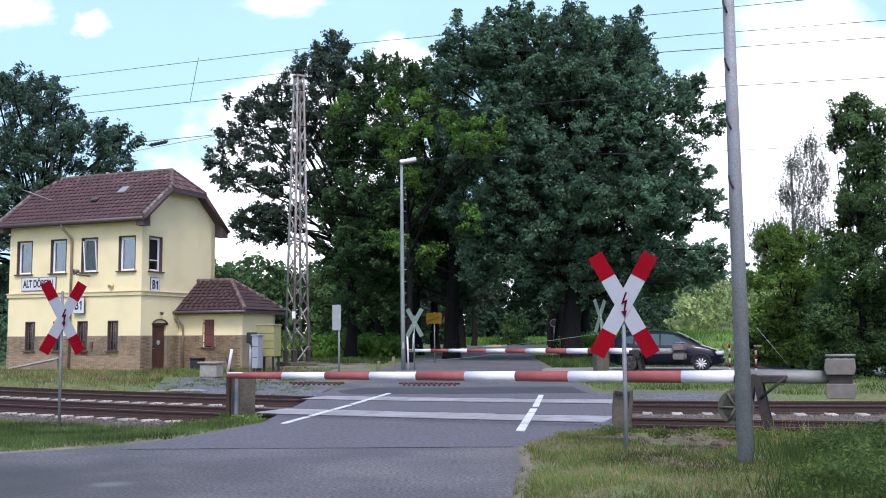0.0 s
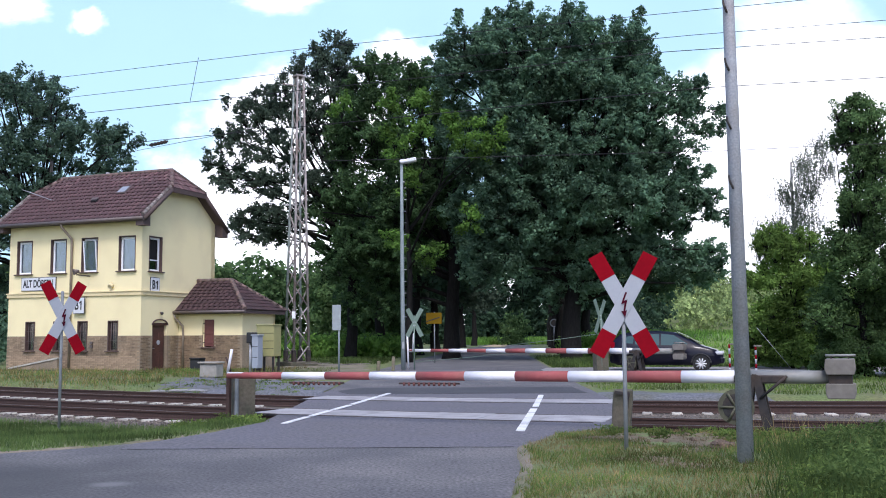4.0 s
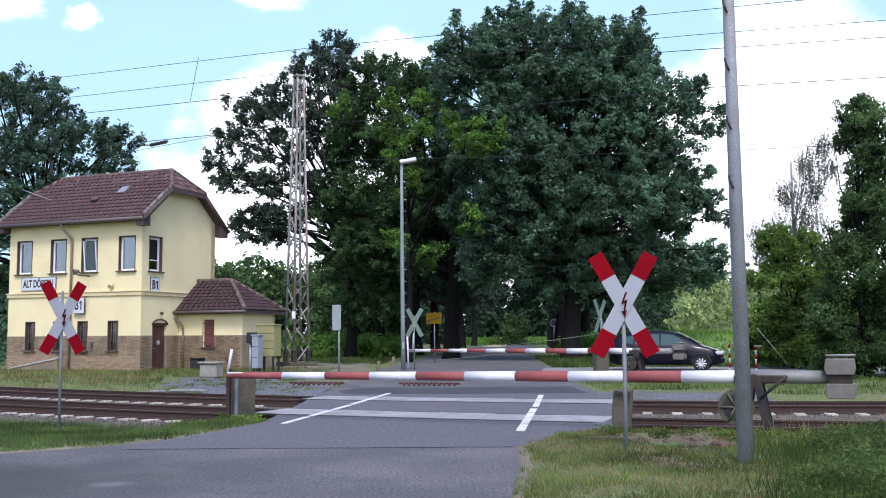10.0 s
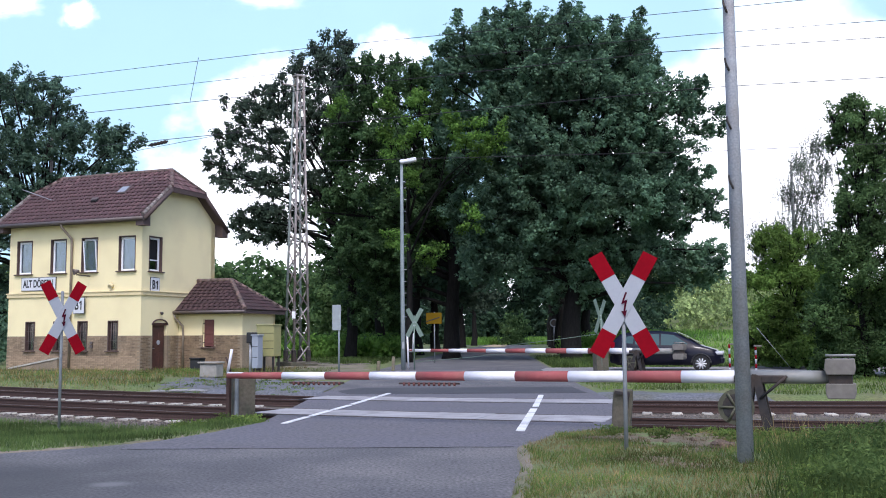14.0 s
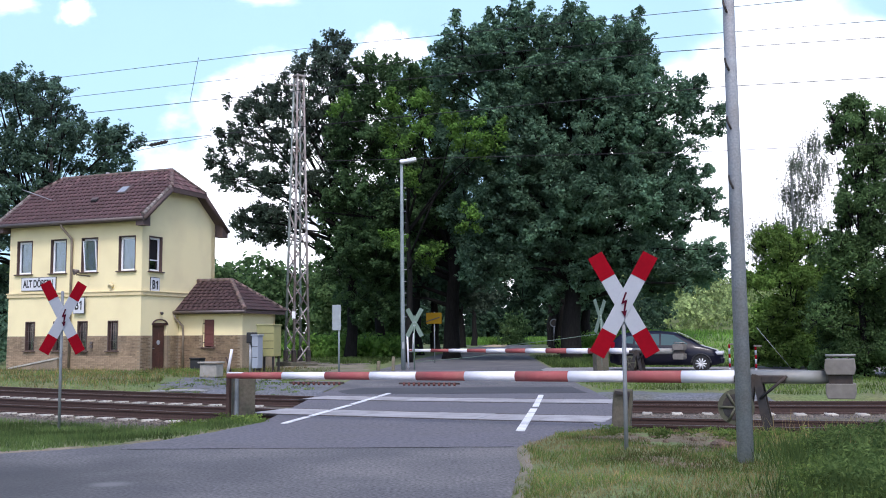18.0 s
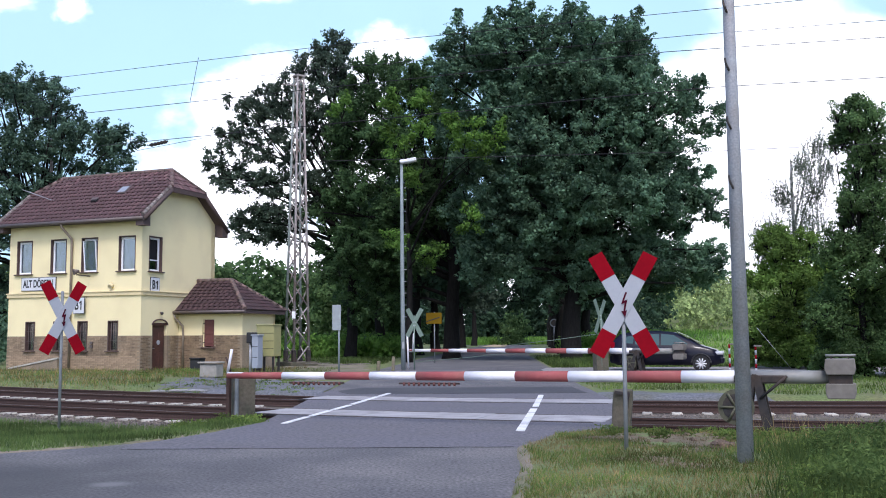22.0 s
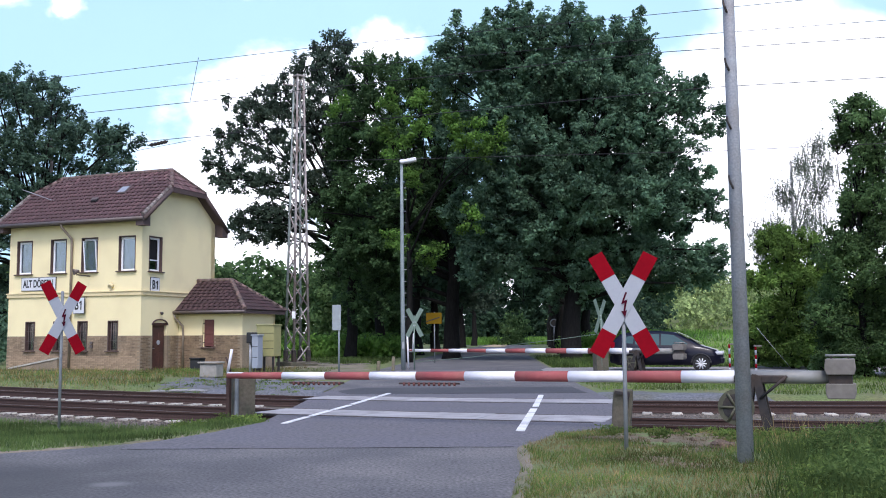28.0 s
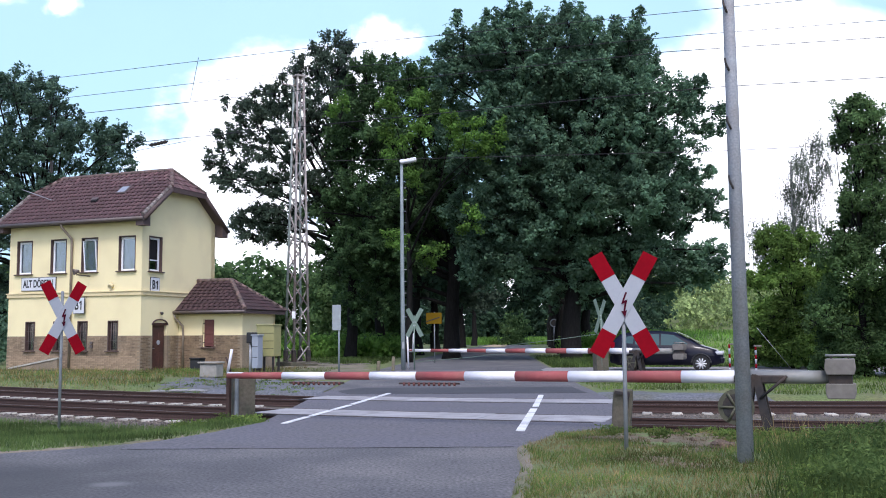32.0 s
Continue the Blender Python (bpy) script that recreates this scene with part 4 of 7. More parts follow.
    for a, b in lines:
        a, b = Vector(a), Vector(b)
        n = max(1, int((b - a).length / 0.36))
        for i in range(n):
            p, q = a.lerp(b, i / n), a.lerp(b, (i + 1.08) / n)
            part("ridge_tile", rodm(p + Vector((0, 0, 0.02)), q + Vector((0, 0, 0.035)), 0.105, 0.085, 8), M_RIDGE, deck)
    return deck


roof = house_roof(H, -HL - 0.4, 0.42, -0.45, HW + 0.45, EZ - 0.02, RZ, -6.85, -0.55, 8.0, 8.0, 13, 30, 0.27)

# barge boards and gutters
M_VERGE = mat("lichened_verge", (0.24, 0.215, 0.195), 0.9, grain=0.5, gscale=7, stain=(0.09, 0.06, 0.055), sscale=4, samount=0.9, objrand=0.2)
for xe in (0.42, -HL - 0.4):
    for s in (-1, 1):
        a = Vector((xe, RY + s * (RY + 0.45), EZ - 0.12))
        b = Vector((xe, RY + s * 1.24, 7.9))
        bm = bmesh.new()
        rod(bm, a, b, 0.12, 0.12, 4)
        part("barge_board", bm, M_EAVES, roof)
        bm = bmesh.new()
        prism(bm, [(a.y - s * 0.0, a.z - 0.28), (a.y, a.z + 0.08), (a.y - s * 0.45, a.z + 0.36), (a.y - s * 0.45, a.z - 0.28)], xe - 0.42 if xe > 0 else xe, xe - 0.02 if xe > 0 else xe + 0.4)
        bmesh.ops.transform(bm, matrix=Matrix(((0, 1, 0, 0), (1, 0, 0, 0), (0, 0, 1, 0), (0, 0, 0, 1))), verts=bm.verts)
        bmesh.ops.recalc_face_normals(bm, faces=bm.faces)
        part("eaves_return", bm, M_EAVES, roof, "brown boarded eaves return")
    part("barge_board", boxm((xe, RY, 7.9), (0.1, 2.6, 0.22), 0.01), M_EAVES, roof)
for y in (-0.5, HW + 0.5):
    part("gutter", rodm((-HL - 0.42, y, EZ - 0.1), (0.44, y, EZ - 0.1), 0.085, 0.085, 12), M_GUTTER, roof, "weathered zinc gutter")
    part("soffit", boxm((-HL / 2, y + (0.25 if y < 0 else -0.25), EZ - 0.14), (HL + 0.8, 0.46, 0.04)), M_EAVES, roof)
part("drainpipe", tube([(-4.0, -0.5, EZ - 0.12), (-4.0, -0.46, EZ - 0.3), (-3.85, -0.25, EZ - 0.58), (-3.75, -0.1, EZ - 0.8), (-3.74, -0.09, EZ - 1.0), (-3.74, -0.09, 0.1)], 0.055), M_PIPE, H, "brown-grey drainpipe")
sk = part("skylight", boxm((0, 0, 0.06), (0.52, 0.62, 0.08), 0.02), M_GUTTER, roof, "small metal skylight")
sk.matrix_basis = Matrix.Translation((-2.15, 1.35, EZ + 1.8 * SL)) @ pose(0, 0, 0, math.degrees(math.atan(SL)))
part("glass", boxm((0, 0, 0.105), (0.38, 0.46, 0.015)), M_CABGREY, sk)
vp = part("vent_tile", boxm((0, 0, 0.06), (0.3, 0.26, 0.12), 0.03), M_DARK, roof, "dark low roof vent")
vp.matrix_basis = Matrix.Translation((-3.25, 0.75, EZ + 1.2 * SL)) @ pose(0, 0, 0, math.degrees(math.atan(SL)))
part("hood", boxm((0, 0.04, 0.125), (0.34, 0.2, 0.02), 0.008), M_GUTTER, vp)
part("chimney_pipe", rodm((-5.0, RY + 0.9, RZ - 0.9), (-5.0, RY + 0.9, RZ + 0.35), 0.09), M_GALV, roof, "short metal vent pipe")


def glass_mat(name, tint, gloss):
    """A clear pane: some mirror, the rest seen through."""
    m = bpy.data.materials.new(name)
    m.use_nodes = True
    N, L = m.node_tree.nodes, m.node_tree.links
    N.remove(N["Principled BSDF"])
    tr, gl, ms = N.new("ShaderNodeBsdfTransparent"), N.new("ShaderNodeBsdfGlossy"), N.new("ShaderNodeMixShader")
    tr.inputs["Color"].default_value = (*tint, 1)
    gl.inputs["Roughness"].default_value = 0.03
    ms.inputs[0].default_value = gloss
    L.new(tr.outputs[0], ms.inputs[1])
    L.new(gl.outputs[0], ms.inputs[2])
    L.new(ms.outputs[0], N["Material Output"].inputs["Surface"])
    return m


for xe in (0.36, -HL - 0.34):
    a, b = Vector((xe, -0.45, EZ + 0.06)), Vector((xe, RY - 1.24, 8.06))
    for k in range(9):
        part("verge_tile", rodm(a.lerp(b, k / 9), a.lerp(b, (k + 1.05) / 9), 0.095, 0.08, 8), M_VERGE, roof)
M_GLASS = glass_mat("window_glass", (0.75, 0.82, 0.9), 0.26)
# Sheet behind the panes, painted with reflections of blue sky and green trees
M_REFLECTION = mat("painted_reflection", (0.22, 0.27, 0.40), 0.9, grain=0.4, gscale=30, stain=(0.08, 0.12, 0.09), sscale=2.2, samount=0.95, stretch=(2.5, 1, 0.8))


def window(parent, m, w, h, tilt=0.0, glass=None, bars=False, open_dark=False):
    """A window in a wall opening: reveal, sill, frame and panes. m: centre of the opening's foot, y inwards."""
    win = part("window", boxm((0, 0.26, h / 2), (w + 0.02, 0.03, h)), M_REFLECTION if not (bars or open_dark) else M_DARK, parent, "white-framed window" if not bars else "narrow barred window with dark glass")
    win.matrix_basis = m
    part("window_sill", boxm((0, -0.035, -0.03), (w + 0.14, 0.16, 0.05), 0.01), M_SILL, win)
    for sx in (-1, 1):
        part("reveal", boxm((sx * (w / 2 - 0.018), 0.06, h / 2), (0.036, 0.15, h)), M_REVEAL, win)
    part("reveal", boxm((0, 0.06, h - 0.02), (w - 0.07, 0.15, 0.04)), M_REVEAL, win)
    fm = M_REVEAL if bars else M_FRAME
    t = 0.045 if bars else 0.085
    iw, ih = w - 0.08, h - 0.05
    fr = part("window_frame", boxm((0, 0.15, t / 2), (iw, 0.06, t), 0.006), fm, win)
    part("frame_bar", boxm((0, 0.15, ih - t / 2), (iw, 0.06, t), 0.006), fm, win)
    for sx in (-1, 1):
        part("frame_bar", boxm((sx * (iw - t) / 2, 0.15, ih / 2), (t, 0.058, ih - 2 * t), 0.006), fm, win)
    if bars:
        for k in (-1, 0, 1):
            part("bar", rodm((k * w * 0.2, 0.04, 0.0), (k * w * 0.2, 0.04, h), 0.012, None, 6), M_GUTTER, win)
        for z in (0.33, 0.66):
            part("bar", rodm((-w / 2, 0.05, h * z), (w / 2, 0.05, h * z), 0.010, None, 6), M_GUTTER, win)
    if open_dark:
        part("frame_bar", boxm((0, 0.15, ih * 0.33), (iw, 0.05, 0.05)), fm, win)
        part("pane", boxm((0, 0.155, ih * 0.18), (iw - 2 * t, 0.012, ih * 0.3)), M_GLASS, win)
    elif tilt:
        sash = part("sash", boxm((0, 0, 0), (0.001, 0.001, 0.001)), M_FRAME, win, "tilted white window sash")
        sash.matrix_basis = pose(0, 0.13, t, tilt, 0, 0)
        for sx in (-1, 1):
            part("frame_bar", boxm((sx * (iw / 2 - t), -0.02, ih / 2 - t), (0.05, 0.05, ih - 2 * t), 0.005), M_FRAME, sash)
        part("pane", boxm((0, -0.02, ih / 2 - t), (iw - 2 * t - 0.05, 0.012, ih - 2 * t)), M_GLASS, sash)
    else:
        part("pane", boxm((0, 0.155, ih / 2), (iw - 2 * t, 0.012, ih - 2 * t)), M_GLASS, win)
    return win


for i, s in enumerate(UP):
    window(H, pose(-s, 0, 4.28), 0.9, 1.51, tilt=6.0 if i == 1 else 0.0)
for s in LOW:
    window(H, pose(-s, -0.015, 0.86), 0.55, 1.29, bars=True)
window(H, pose(0, 0.895, 4.28, 0, 0, 90), 0.89, 1.52, open_dark=True)

# arched door on the gable side
door = part("door", boxm((0, 0.16, 1.0), (0.9, 0.06, 2.1), 0.01), M_DOOR, H, "red-brown wooden door with a small round sign")
door.matrix_basis = pose(0.015, 1.265, -0.05, 0, 0, 90)
bm = bmesh.new()
prism(bm, [(0.48 * math.cos(a), 2.0 + 0.2 * math.sin(a)) for a in [math.pi * k / 12 for k in range(13)]], 0.02, 0.2)
part("arch_panel", bm, M_DOOR, door)
bm = bmesh.new()
arc = [(0.55 * math.cos(a), 2.0 + 0.27 * math.sin(a)) for a in [math.pi * k / 14 for k in range(15)]] + [(0.5 * math.cos(a), 2.0 + 0.22 * math.sin(a)) for a in [math.pi * (14 - k) / 14 for k in range(15)]]
prism(bm, arc, -0.03, 0.1)
part("door_arch", bm, M_REVEAL, door)
for x in (-0.24, 0.24):
    for z in (0.5, 1.35):
        part("door_panel", boxm((x, 0.125, z), (0.34, 0.03, 0.62), 0.012), M_DOOR, door)
part("door_sign", rodm((0.03, 0.11, 1.25), (0.03, 0.09, 1.25), 0.10, None, 18), M_SIGNWHITE, door, "small round white notice")
part("door_handle", rodm((-0.36, 0.1, 1.0), (-0.26, 0.08, 1.0), 0.015), M_GALV, door)
part("doorstep", boxm((0, -0.15, 0.02), (1.2, 0.4, 0.14), 0.02), M_OLDCON, door)
part("door_lamp", rodm((0, -0.12, 2.5), (0, -0.02, 2.55), 0.07, 0.04, 12), M_GUTTER, door, "small lamp over the door")


def lettered(parent, text, m, size, material):
    cu = bpy.data.curves.new("lettering", "FONT")
    cu.offset = 0.012
    cu.body, cu.size, cu.align_x, cu.align_y, cu.extrude = text, size, "CENTER", "CENTER", 0.004
    tmp = bpy.data.objects.new("lettering", cu)
    scene.collection.objects.link(tmp)
    me = bpy.data.meshes.new_from_object(tmp.evaluated_get(bpy.context.evaluated_depsgraph_get()))
    bpy.data.objects.remove(tmp)
    me.materials.clear()
    ob = part("lettering", me, material, parent)
    ob.matrix_basis = m
    return ob


def plate(name, parent, m, w, h, text, size, label, squeeze=0.75):
    p = part(name, boxm((0, 0.0, 0), (w, 0.03, h), 0.005), M_BOARD, parent, label)
    p.matrix_basis = m
    part("rim", boxm((0, 0.012, 0), (w + 0.05, 0.03, h + 0.05), 0.005), M_BLACK, p, "thin dark rim")
    if text == "B1":
        lettered(p, "B", pose(-0.11, -0.019, 0, 90, 0, 0) @ Matrix.Diagonal((squeeze, 1, 1, 1)), size, M_BLACK)
        bm = bmesh.new()
        k = size * 0.36
        prism(bm, [(0.105, -k), (0.165, -k), (0.165, k), (0.12, k), (0.035, k * 0.62), (0.035, k * 0.38), (0.105, k * 0.55)], -0.023, -0.015)
        part("lettering", bm, M_BLACK, p)
    else:
        lettered(p, text, pose(0, -0.019, 0, 90, 0, 0) @ Matrix.Diagonal((squeeze, 1, 1, 1)), size, M_BLACK)
    return p


plate("name_board", H, pose(-5.62, -0.04, 3.82), 1.95, 0.56, "ALT DÖBERN", 0.46, "white station name board with black letters", 0.62)
plate("number_board", H, pose(-3.2, -0.16, 2.82), 0.58, 0.68, "B1", 0.56, "white board lettered B1", 0.72)
plate("number_board", H, pose(0.03, 0.86, 3.68, 0, 0, 90), 0.58, 0.62, "B1", 0.52, "white board lettered B1", 0.72)
# bell, bracket and lamp on the front
part("bracket", tube([(-2.75, -0.02, 4.1), (-2.75, -0.35, 4.1), (-3.15, -0.4, 4.15)], 0.03), M_IRON, H)
part("loudspeaker", rodm((-3.0, -0.42, 4.3), (-3.12, -0.62, 4.25), 0.06, 0.14, 12), M_GUTTER, H, "small horn loudspeaker on a bracket")
part("bell", rodm((-1.55, -0.02, 3.68), (-1.55, -0.16, 3.6), 0.12, 0.10, 14), M_TRIM, H, "small round bell")
part("antenna", rodm((-5.9, 1.0, 7.72), (-7.8, 1.0, 8.35), 0.018), M_GALV, H, "thin slanting aerial rod over the roof")
bm = bmesh.new()
prism(bm, [(-6.5, -0.2), (-3.9, -0.2), (-3.9, 0.52), (-6.5, 0.06)], -0.62, -0.44)
part("ramp_wall", bm, M_MORTAR, H, "low sloping wall beside the cellar ramp")
bm = bmesh.new()
prism(bm, [(-6.6, 0.07), (-3.84, 0.52), (-3.84, 0.59), (-6.6, 0.13)], -0.66, -0.40)
part("ramp_coping", bm, M_SLEEPER, H, "pale sloping coping of the ramp wall")
part("apron", boxm((-4.1, -0.95, 0.0), (2.9, 0.5, 0.12), 0.02), M_OLDCON, H, "dark concrete apron before the wall")
for z in (1.2, 1.05):
    part("meter_box", boxm((-2.55, -0.06, z), (0.12, 0.1, 0.12), 0.01), M_GUTTER, H)

# lean-to annex
AX, AY0, AY1, AZ = 3.35, 2.6, 5.27, 2.62
ah = [(1.27, 1.89, 0.95, 2.2)]
wall_with_holes("annex_wall", (0.0, AY0, 0), (1, 0), AX, PL, AZ, ah, 0.25, M_PLASTER, H, "yellow rendered annex wall")
wall_with_holes("annex_plinth", (0.016, AY0 - 0.015, 0), (1, 0), AX, -0.3, PL, ah, 0.25, M_MORTAR, H, "brick plinth of the annex")
part("annex_wall", boxm((AX - 0.125, (AY0 + AY1) / 2 + 0.125, (PL + AZ) / 2), (0.25, AY1 - AY0 - 0.25, AZ - PL)), M_PLASTER, H)
part("annex_plinth", boxm((AX - 0.11, (AY0 + AY1) / 2 + 0.12, PL / 2 - 0.15), (0.25, AY1 - AY0 - 0.25, PL + 0.3)), M_MORTAR, H)
part("annex_back", boxm((AX / 2, AY1 - 0.1, AZ / 2 - 0.15), (AX, 0.2, AZ + 0.3)), M_PLASTER, H)
annex_roof = house_roof(H, 0.02, AX + 0.35, AY0 - 0.35, AY1 + 0.35, AZ - 0.02, 3.98, 0.02, 1.85, 3.98, AZ - 0.02, 9, 14, 0.27, M_TILE2)
part("gutter", rodm((-0.1, AY0 - 0.4, AZ - 0.1), (AX + 0.4, AY0 - 0.4, AZ - 0.1), 0.07), M_GUTTER, annex_roof)
part("fascia", boxm((AX / 2 + 0.15, AY0 - 0.32, AZ - 0.1), (AX + 0.4, 0.05, 0.18)), M_EAVES, annex_roof)
part("fascia", boxm((AX + 0.33, (AY0 + AY1) / 2, AZ - 0.1), (0.05, AY1 - AY0 + 0.6, 0.18)), M_EAVES, annex_roof)
part("soffit", boxm((AX / 2, AY0 - 0.17, AZ - 0.12), (AX + 0.5, 0.3, 0.04)), M_EAVES, annex_roof)
part("drainpipe", tube([(0.0, AY0 - 0.4, AZ - 0.12), (0.05, AY0 - 0.35, AZ - 0.35), (0.28, AY0 - 0.1, AZ - 0.7), (0.3, AY0 - 0.08, AZ - 1.0), (0.3, AY0 - 0.08, 0.05)], 0.05), M_PIPE, H, "grey drainpipe")
win = part("shutter", boxm((0, 0.04, 0.62), (0.5, 0.05, 1.18), 0.008), M_SHUTTER, H, "closed dark red shutter")
win.matrix_basis = pose(1.62, AY0, 0.98)
part("shutter_frame", boxm((-0.28, 0.05, 0.62), (0.06, 0.1, 1.24)), M_TRIM, win)
for z in (0.2, 0.62, 1.04):
    part("batten", boxm((0, 0.005, z), (0.46, 0.03, 0.1), 0.005), M_SHUTTER, win)
    part("hinge", boxm((-0.25, 0.0, z), (0.12, 0.03, 0.04)), M_IRON, win)
part("window_sill", boxm((0, -0.03, -0.03), (0.74, 0.14, 0.07), 0.01), M_SILL, win)


def bricks(parent, origin, ux, length, z0, z1, holes, limit, bl=0.25, bh=0.075, stone=None):
    """Courses of bricks standing proud of their mortar."""
    bm = bmesh.new()
    box(bm, (0, 0, 0), (bl - 0.012, 0.03, bh - 0.012))
    me = bpy.data.meshes.new("brick")
    bm.to_mesh(me)
    bm.free()
    me.materials.append(stone or M_BRICK)
    o, u = Vector(origin), Vector((ux[0], ux[1], 0))
    nvec = Vector((-ux[1], ux[0], 0))
    ang = math.degrees(math.atan2(ux[1], ux[0]))
    n, j, rest = 0, 0, bmesh.new()
    z = z0 + bh / 2
    while z < z1:
        x = (bl / 2 if j % 2 else bl)
        while x < length - bl * 0.4:
            if not any(h[0] - 0.1 < x < h[1] + 0.1 and h[2] - 0.03 < z < h[3] + 0.03 for h in holes):
                m = Matrix.Translation(o + u * x + nvec * (0.02 + 0.006 * noise.noise((x * 3.1, z * 9.7, 0.5))) + Vector((0, 0, z))) @ pose(0, 0, 0, 0, 0, ang)
                if n < limit:
                    b = new("brick", me)
                    b.parent = parent
                    b.matrix_basis = m
                else:
                    nb = len(rest.verts)
                    rest.from_mesh(me)
                    rest.verts.ensure_lookup_table()
                    for v in rest.verts[nb:]:
                        v.co = m @ v.co
                n += 1
            x += bl
        z += bh
        j += 1
    if len(rest.verts):
        tagged(part("brickwork", rest, stone or M_BRICK, parent), kind="stuff")
    else:
        rest.free()


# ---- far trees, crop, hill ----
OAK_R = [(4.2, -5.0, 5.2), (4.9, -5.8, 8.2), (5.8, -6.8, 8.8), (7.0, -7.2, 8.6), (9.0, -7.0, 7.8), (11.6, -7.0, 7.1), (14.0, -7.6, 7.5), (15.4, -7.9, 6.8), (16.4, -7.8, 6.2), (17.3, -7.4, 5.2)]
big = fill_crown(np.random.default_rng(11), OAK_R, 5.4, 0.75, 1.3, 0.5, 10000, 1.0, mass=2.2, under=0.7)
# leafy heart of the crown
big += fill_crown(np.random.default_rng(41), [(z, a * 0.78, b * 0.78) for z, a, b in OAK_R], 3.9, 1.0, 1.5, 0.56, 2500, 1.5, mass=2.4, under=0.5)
big += [(1.0, -4.2, 12.2, 1.4), (2.5, -4.2, 11.8, 1.2), (1.6, -4.0, 13.3, 1.2), (0.1, -4.2, 11.1, 1.2), (3.2, -3.8, 12.9, 1.1), (1.3, 0.0, 12.5, 1.5), (1.3, 2.2, 12.6, 1.5), (2.4, 1.0, 12.2, 1.4)]
# thin side boughs that reach out of it
side = random.Random(4)
for sx, sz, ln in ((8.6, 14.2, 2.2), (8.0, 15.6, 1.2), (8.6, 13.2, 1.6), (7.7, 10.3, 1.6), (8.2, 9.0, 1.8), (9.0, 7.7, 2.2), (8.6, 6.3, 2.0), (9.2, 5.2, 2.4), (7.6, 4.6, 1.8), (6.0, 3.9, 1.4)):
    for k in range(5):
        big.append((sx - ln * k / 4, side.uniform(-1.5, 1.5), sz + side.uniform(-0.35, 0.35), side.uniform(0.4, 0.75)))
# leaders that stand up from the crown
big += [(-6.4, -0.5, 18.3, 0.8), (-6.3, -0.5, 19.2, 0.5), (-6.2, -0.5, 19.8, 0.3), (-4.7, 0.5, 18.6, 0.8), (-4.5, 0.5, 19.5, 0.5), (-4.4, 0.5, 20.1, 0.3), (-2.4, -0.5, 18.6, 0.8), (-2.2, -0.5, 19.5, 0.5), (-2.1, -0.5, 20.1, 0.3), (-0.4, 0.0, 18.7, 0.9), (0.0, 0.0, 19.6, 0.6), (0.3, 0.0, 20.3, 0.35), (1.2, 0.3, 18.9, 0.6), (3.8, -0.5, 18.3, 0.8), (4.0, -0.5, 19.2, 0.5), (4.2, -0.5, 19.8, 0.3), (2.6, 0.0, 18.1, 0.8)]
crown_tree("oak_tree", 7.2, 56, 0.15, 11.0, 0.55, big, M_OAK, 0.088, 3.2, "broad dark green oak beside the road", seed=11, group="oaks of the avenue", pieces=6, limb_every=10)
# Great oak's low boughs as an added tree, leaves coloured for the crown's shade
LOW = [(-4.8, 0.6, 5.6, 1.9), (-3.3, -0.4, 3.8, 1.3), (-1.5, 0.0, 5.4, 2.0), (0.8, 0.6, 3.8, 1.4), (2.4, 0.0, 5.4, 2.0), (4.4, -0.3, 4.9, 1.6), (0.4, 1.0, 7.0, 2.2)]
crown_tree("understorey_tree", 8.2, 61, 0.15, 6.0, 0.25, LOW, M_OAKSHADE, 0.1, 4.0, "added low tree under the great oak, shade put into its leaf colour", seed=15, pieces=3, limb_every=1)
# Added tree for the olive oak's lit tips, light put into leaf colour
OAK_Y = [(2.4, -3.5, 12.1, 1.0), (3.5, -3.5, 11.9, 1.0), (4.6, -3.5, 11.6, 0.9), (3.0, -3.5, 11.0, 0.9), (4.0, -3.4, 10.8, 0.7), (-0.6, -3.5, 11.3, 1.0), (0.7, -3.5, 11.8, 0.9), (-0.8, -3.5, 13.1, 0.9), (0.8, -3.5, 13.0, 0.9), (-3.4, -3.0, 13.0, 0.9), (-0.5, -3.5, 6.4, 0.9), (1.2, -3.5, 5.9, 0.9), (3.2, -3.5, 7.4, 0.8), (0.2, -3.2, 9.2, 0.8)]
crown_tree("oak_tree", -1.9, 54, 0.15, 9.0, 0.2, OAK_Y, M_OAKY, 0.075, 3.4, "added oak carrying the olive oak's lit yellow-green sprays", seed=16, group="oaks of the avenue", pieces=3, limb_every=2, sway=0.4)
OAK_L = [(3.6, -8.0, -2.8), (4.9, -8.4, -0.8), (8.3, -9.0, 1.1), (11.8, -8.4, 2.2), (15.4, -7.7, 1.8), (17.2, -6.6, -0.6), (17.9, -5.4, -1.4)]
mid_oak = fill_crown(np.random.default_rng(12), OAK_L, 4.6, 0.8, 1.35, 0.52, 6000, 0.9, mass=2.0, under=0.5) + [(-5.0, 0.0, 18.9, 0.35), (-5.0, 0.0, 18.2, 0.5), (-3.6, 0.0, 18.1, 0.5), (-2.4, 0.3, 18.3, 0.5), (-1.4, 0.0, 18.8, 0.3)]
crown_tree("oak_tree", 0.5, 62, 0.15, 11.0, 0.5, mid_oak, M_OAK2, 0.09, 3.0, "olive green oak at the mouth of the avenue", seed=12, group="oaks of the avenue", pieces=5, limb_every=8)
OAK_O = [(8.1, -7.4, -3.8), (9.3, -8.3, -2.6), (10.5, -8.9, -1.2), (11.8, -10.0, 0.4), (13.3, -9.2, 0.4), (15.3, -8.9, 0.5), (16.4, -7.6, 0.7), (17.6, -5.4, 0.8), (19.0, -3.4, 0.7), (20.0, -2.8, 0.2)]
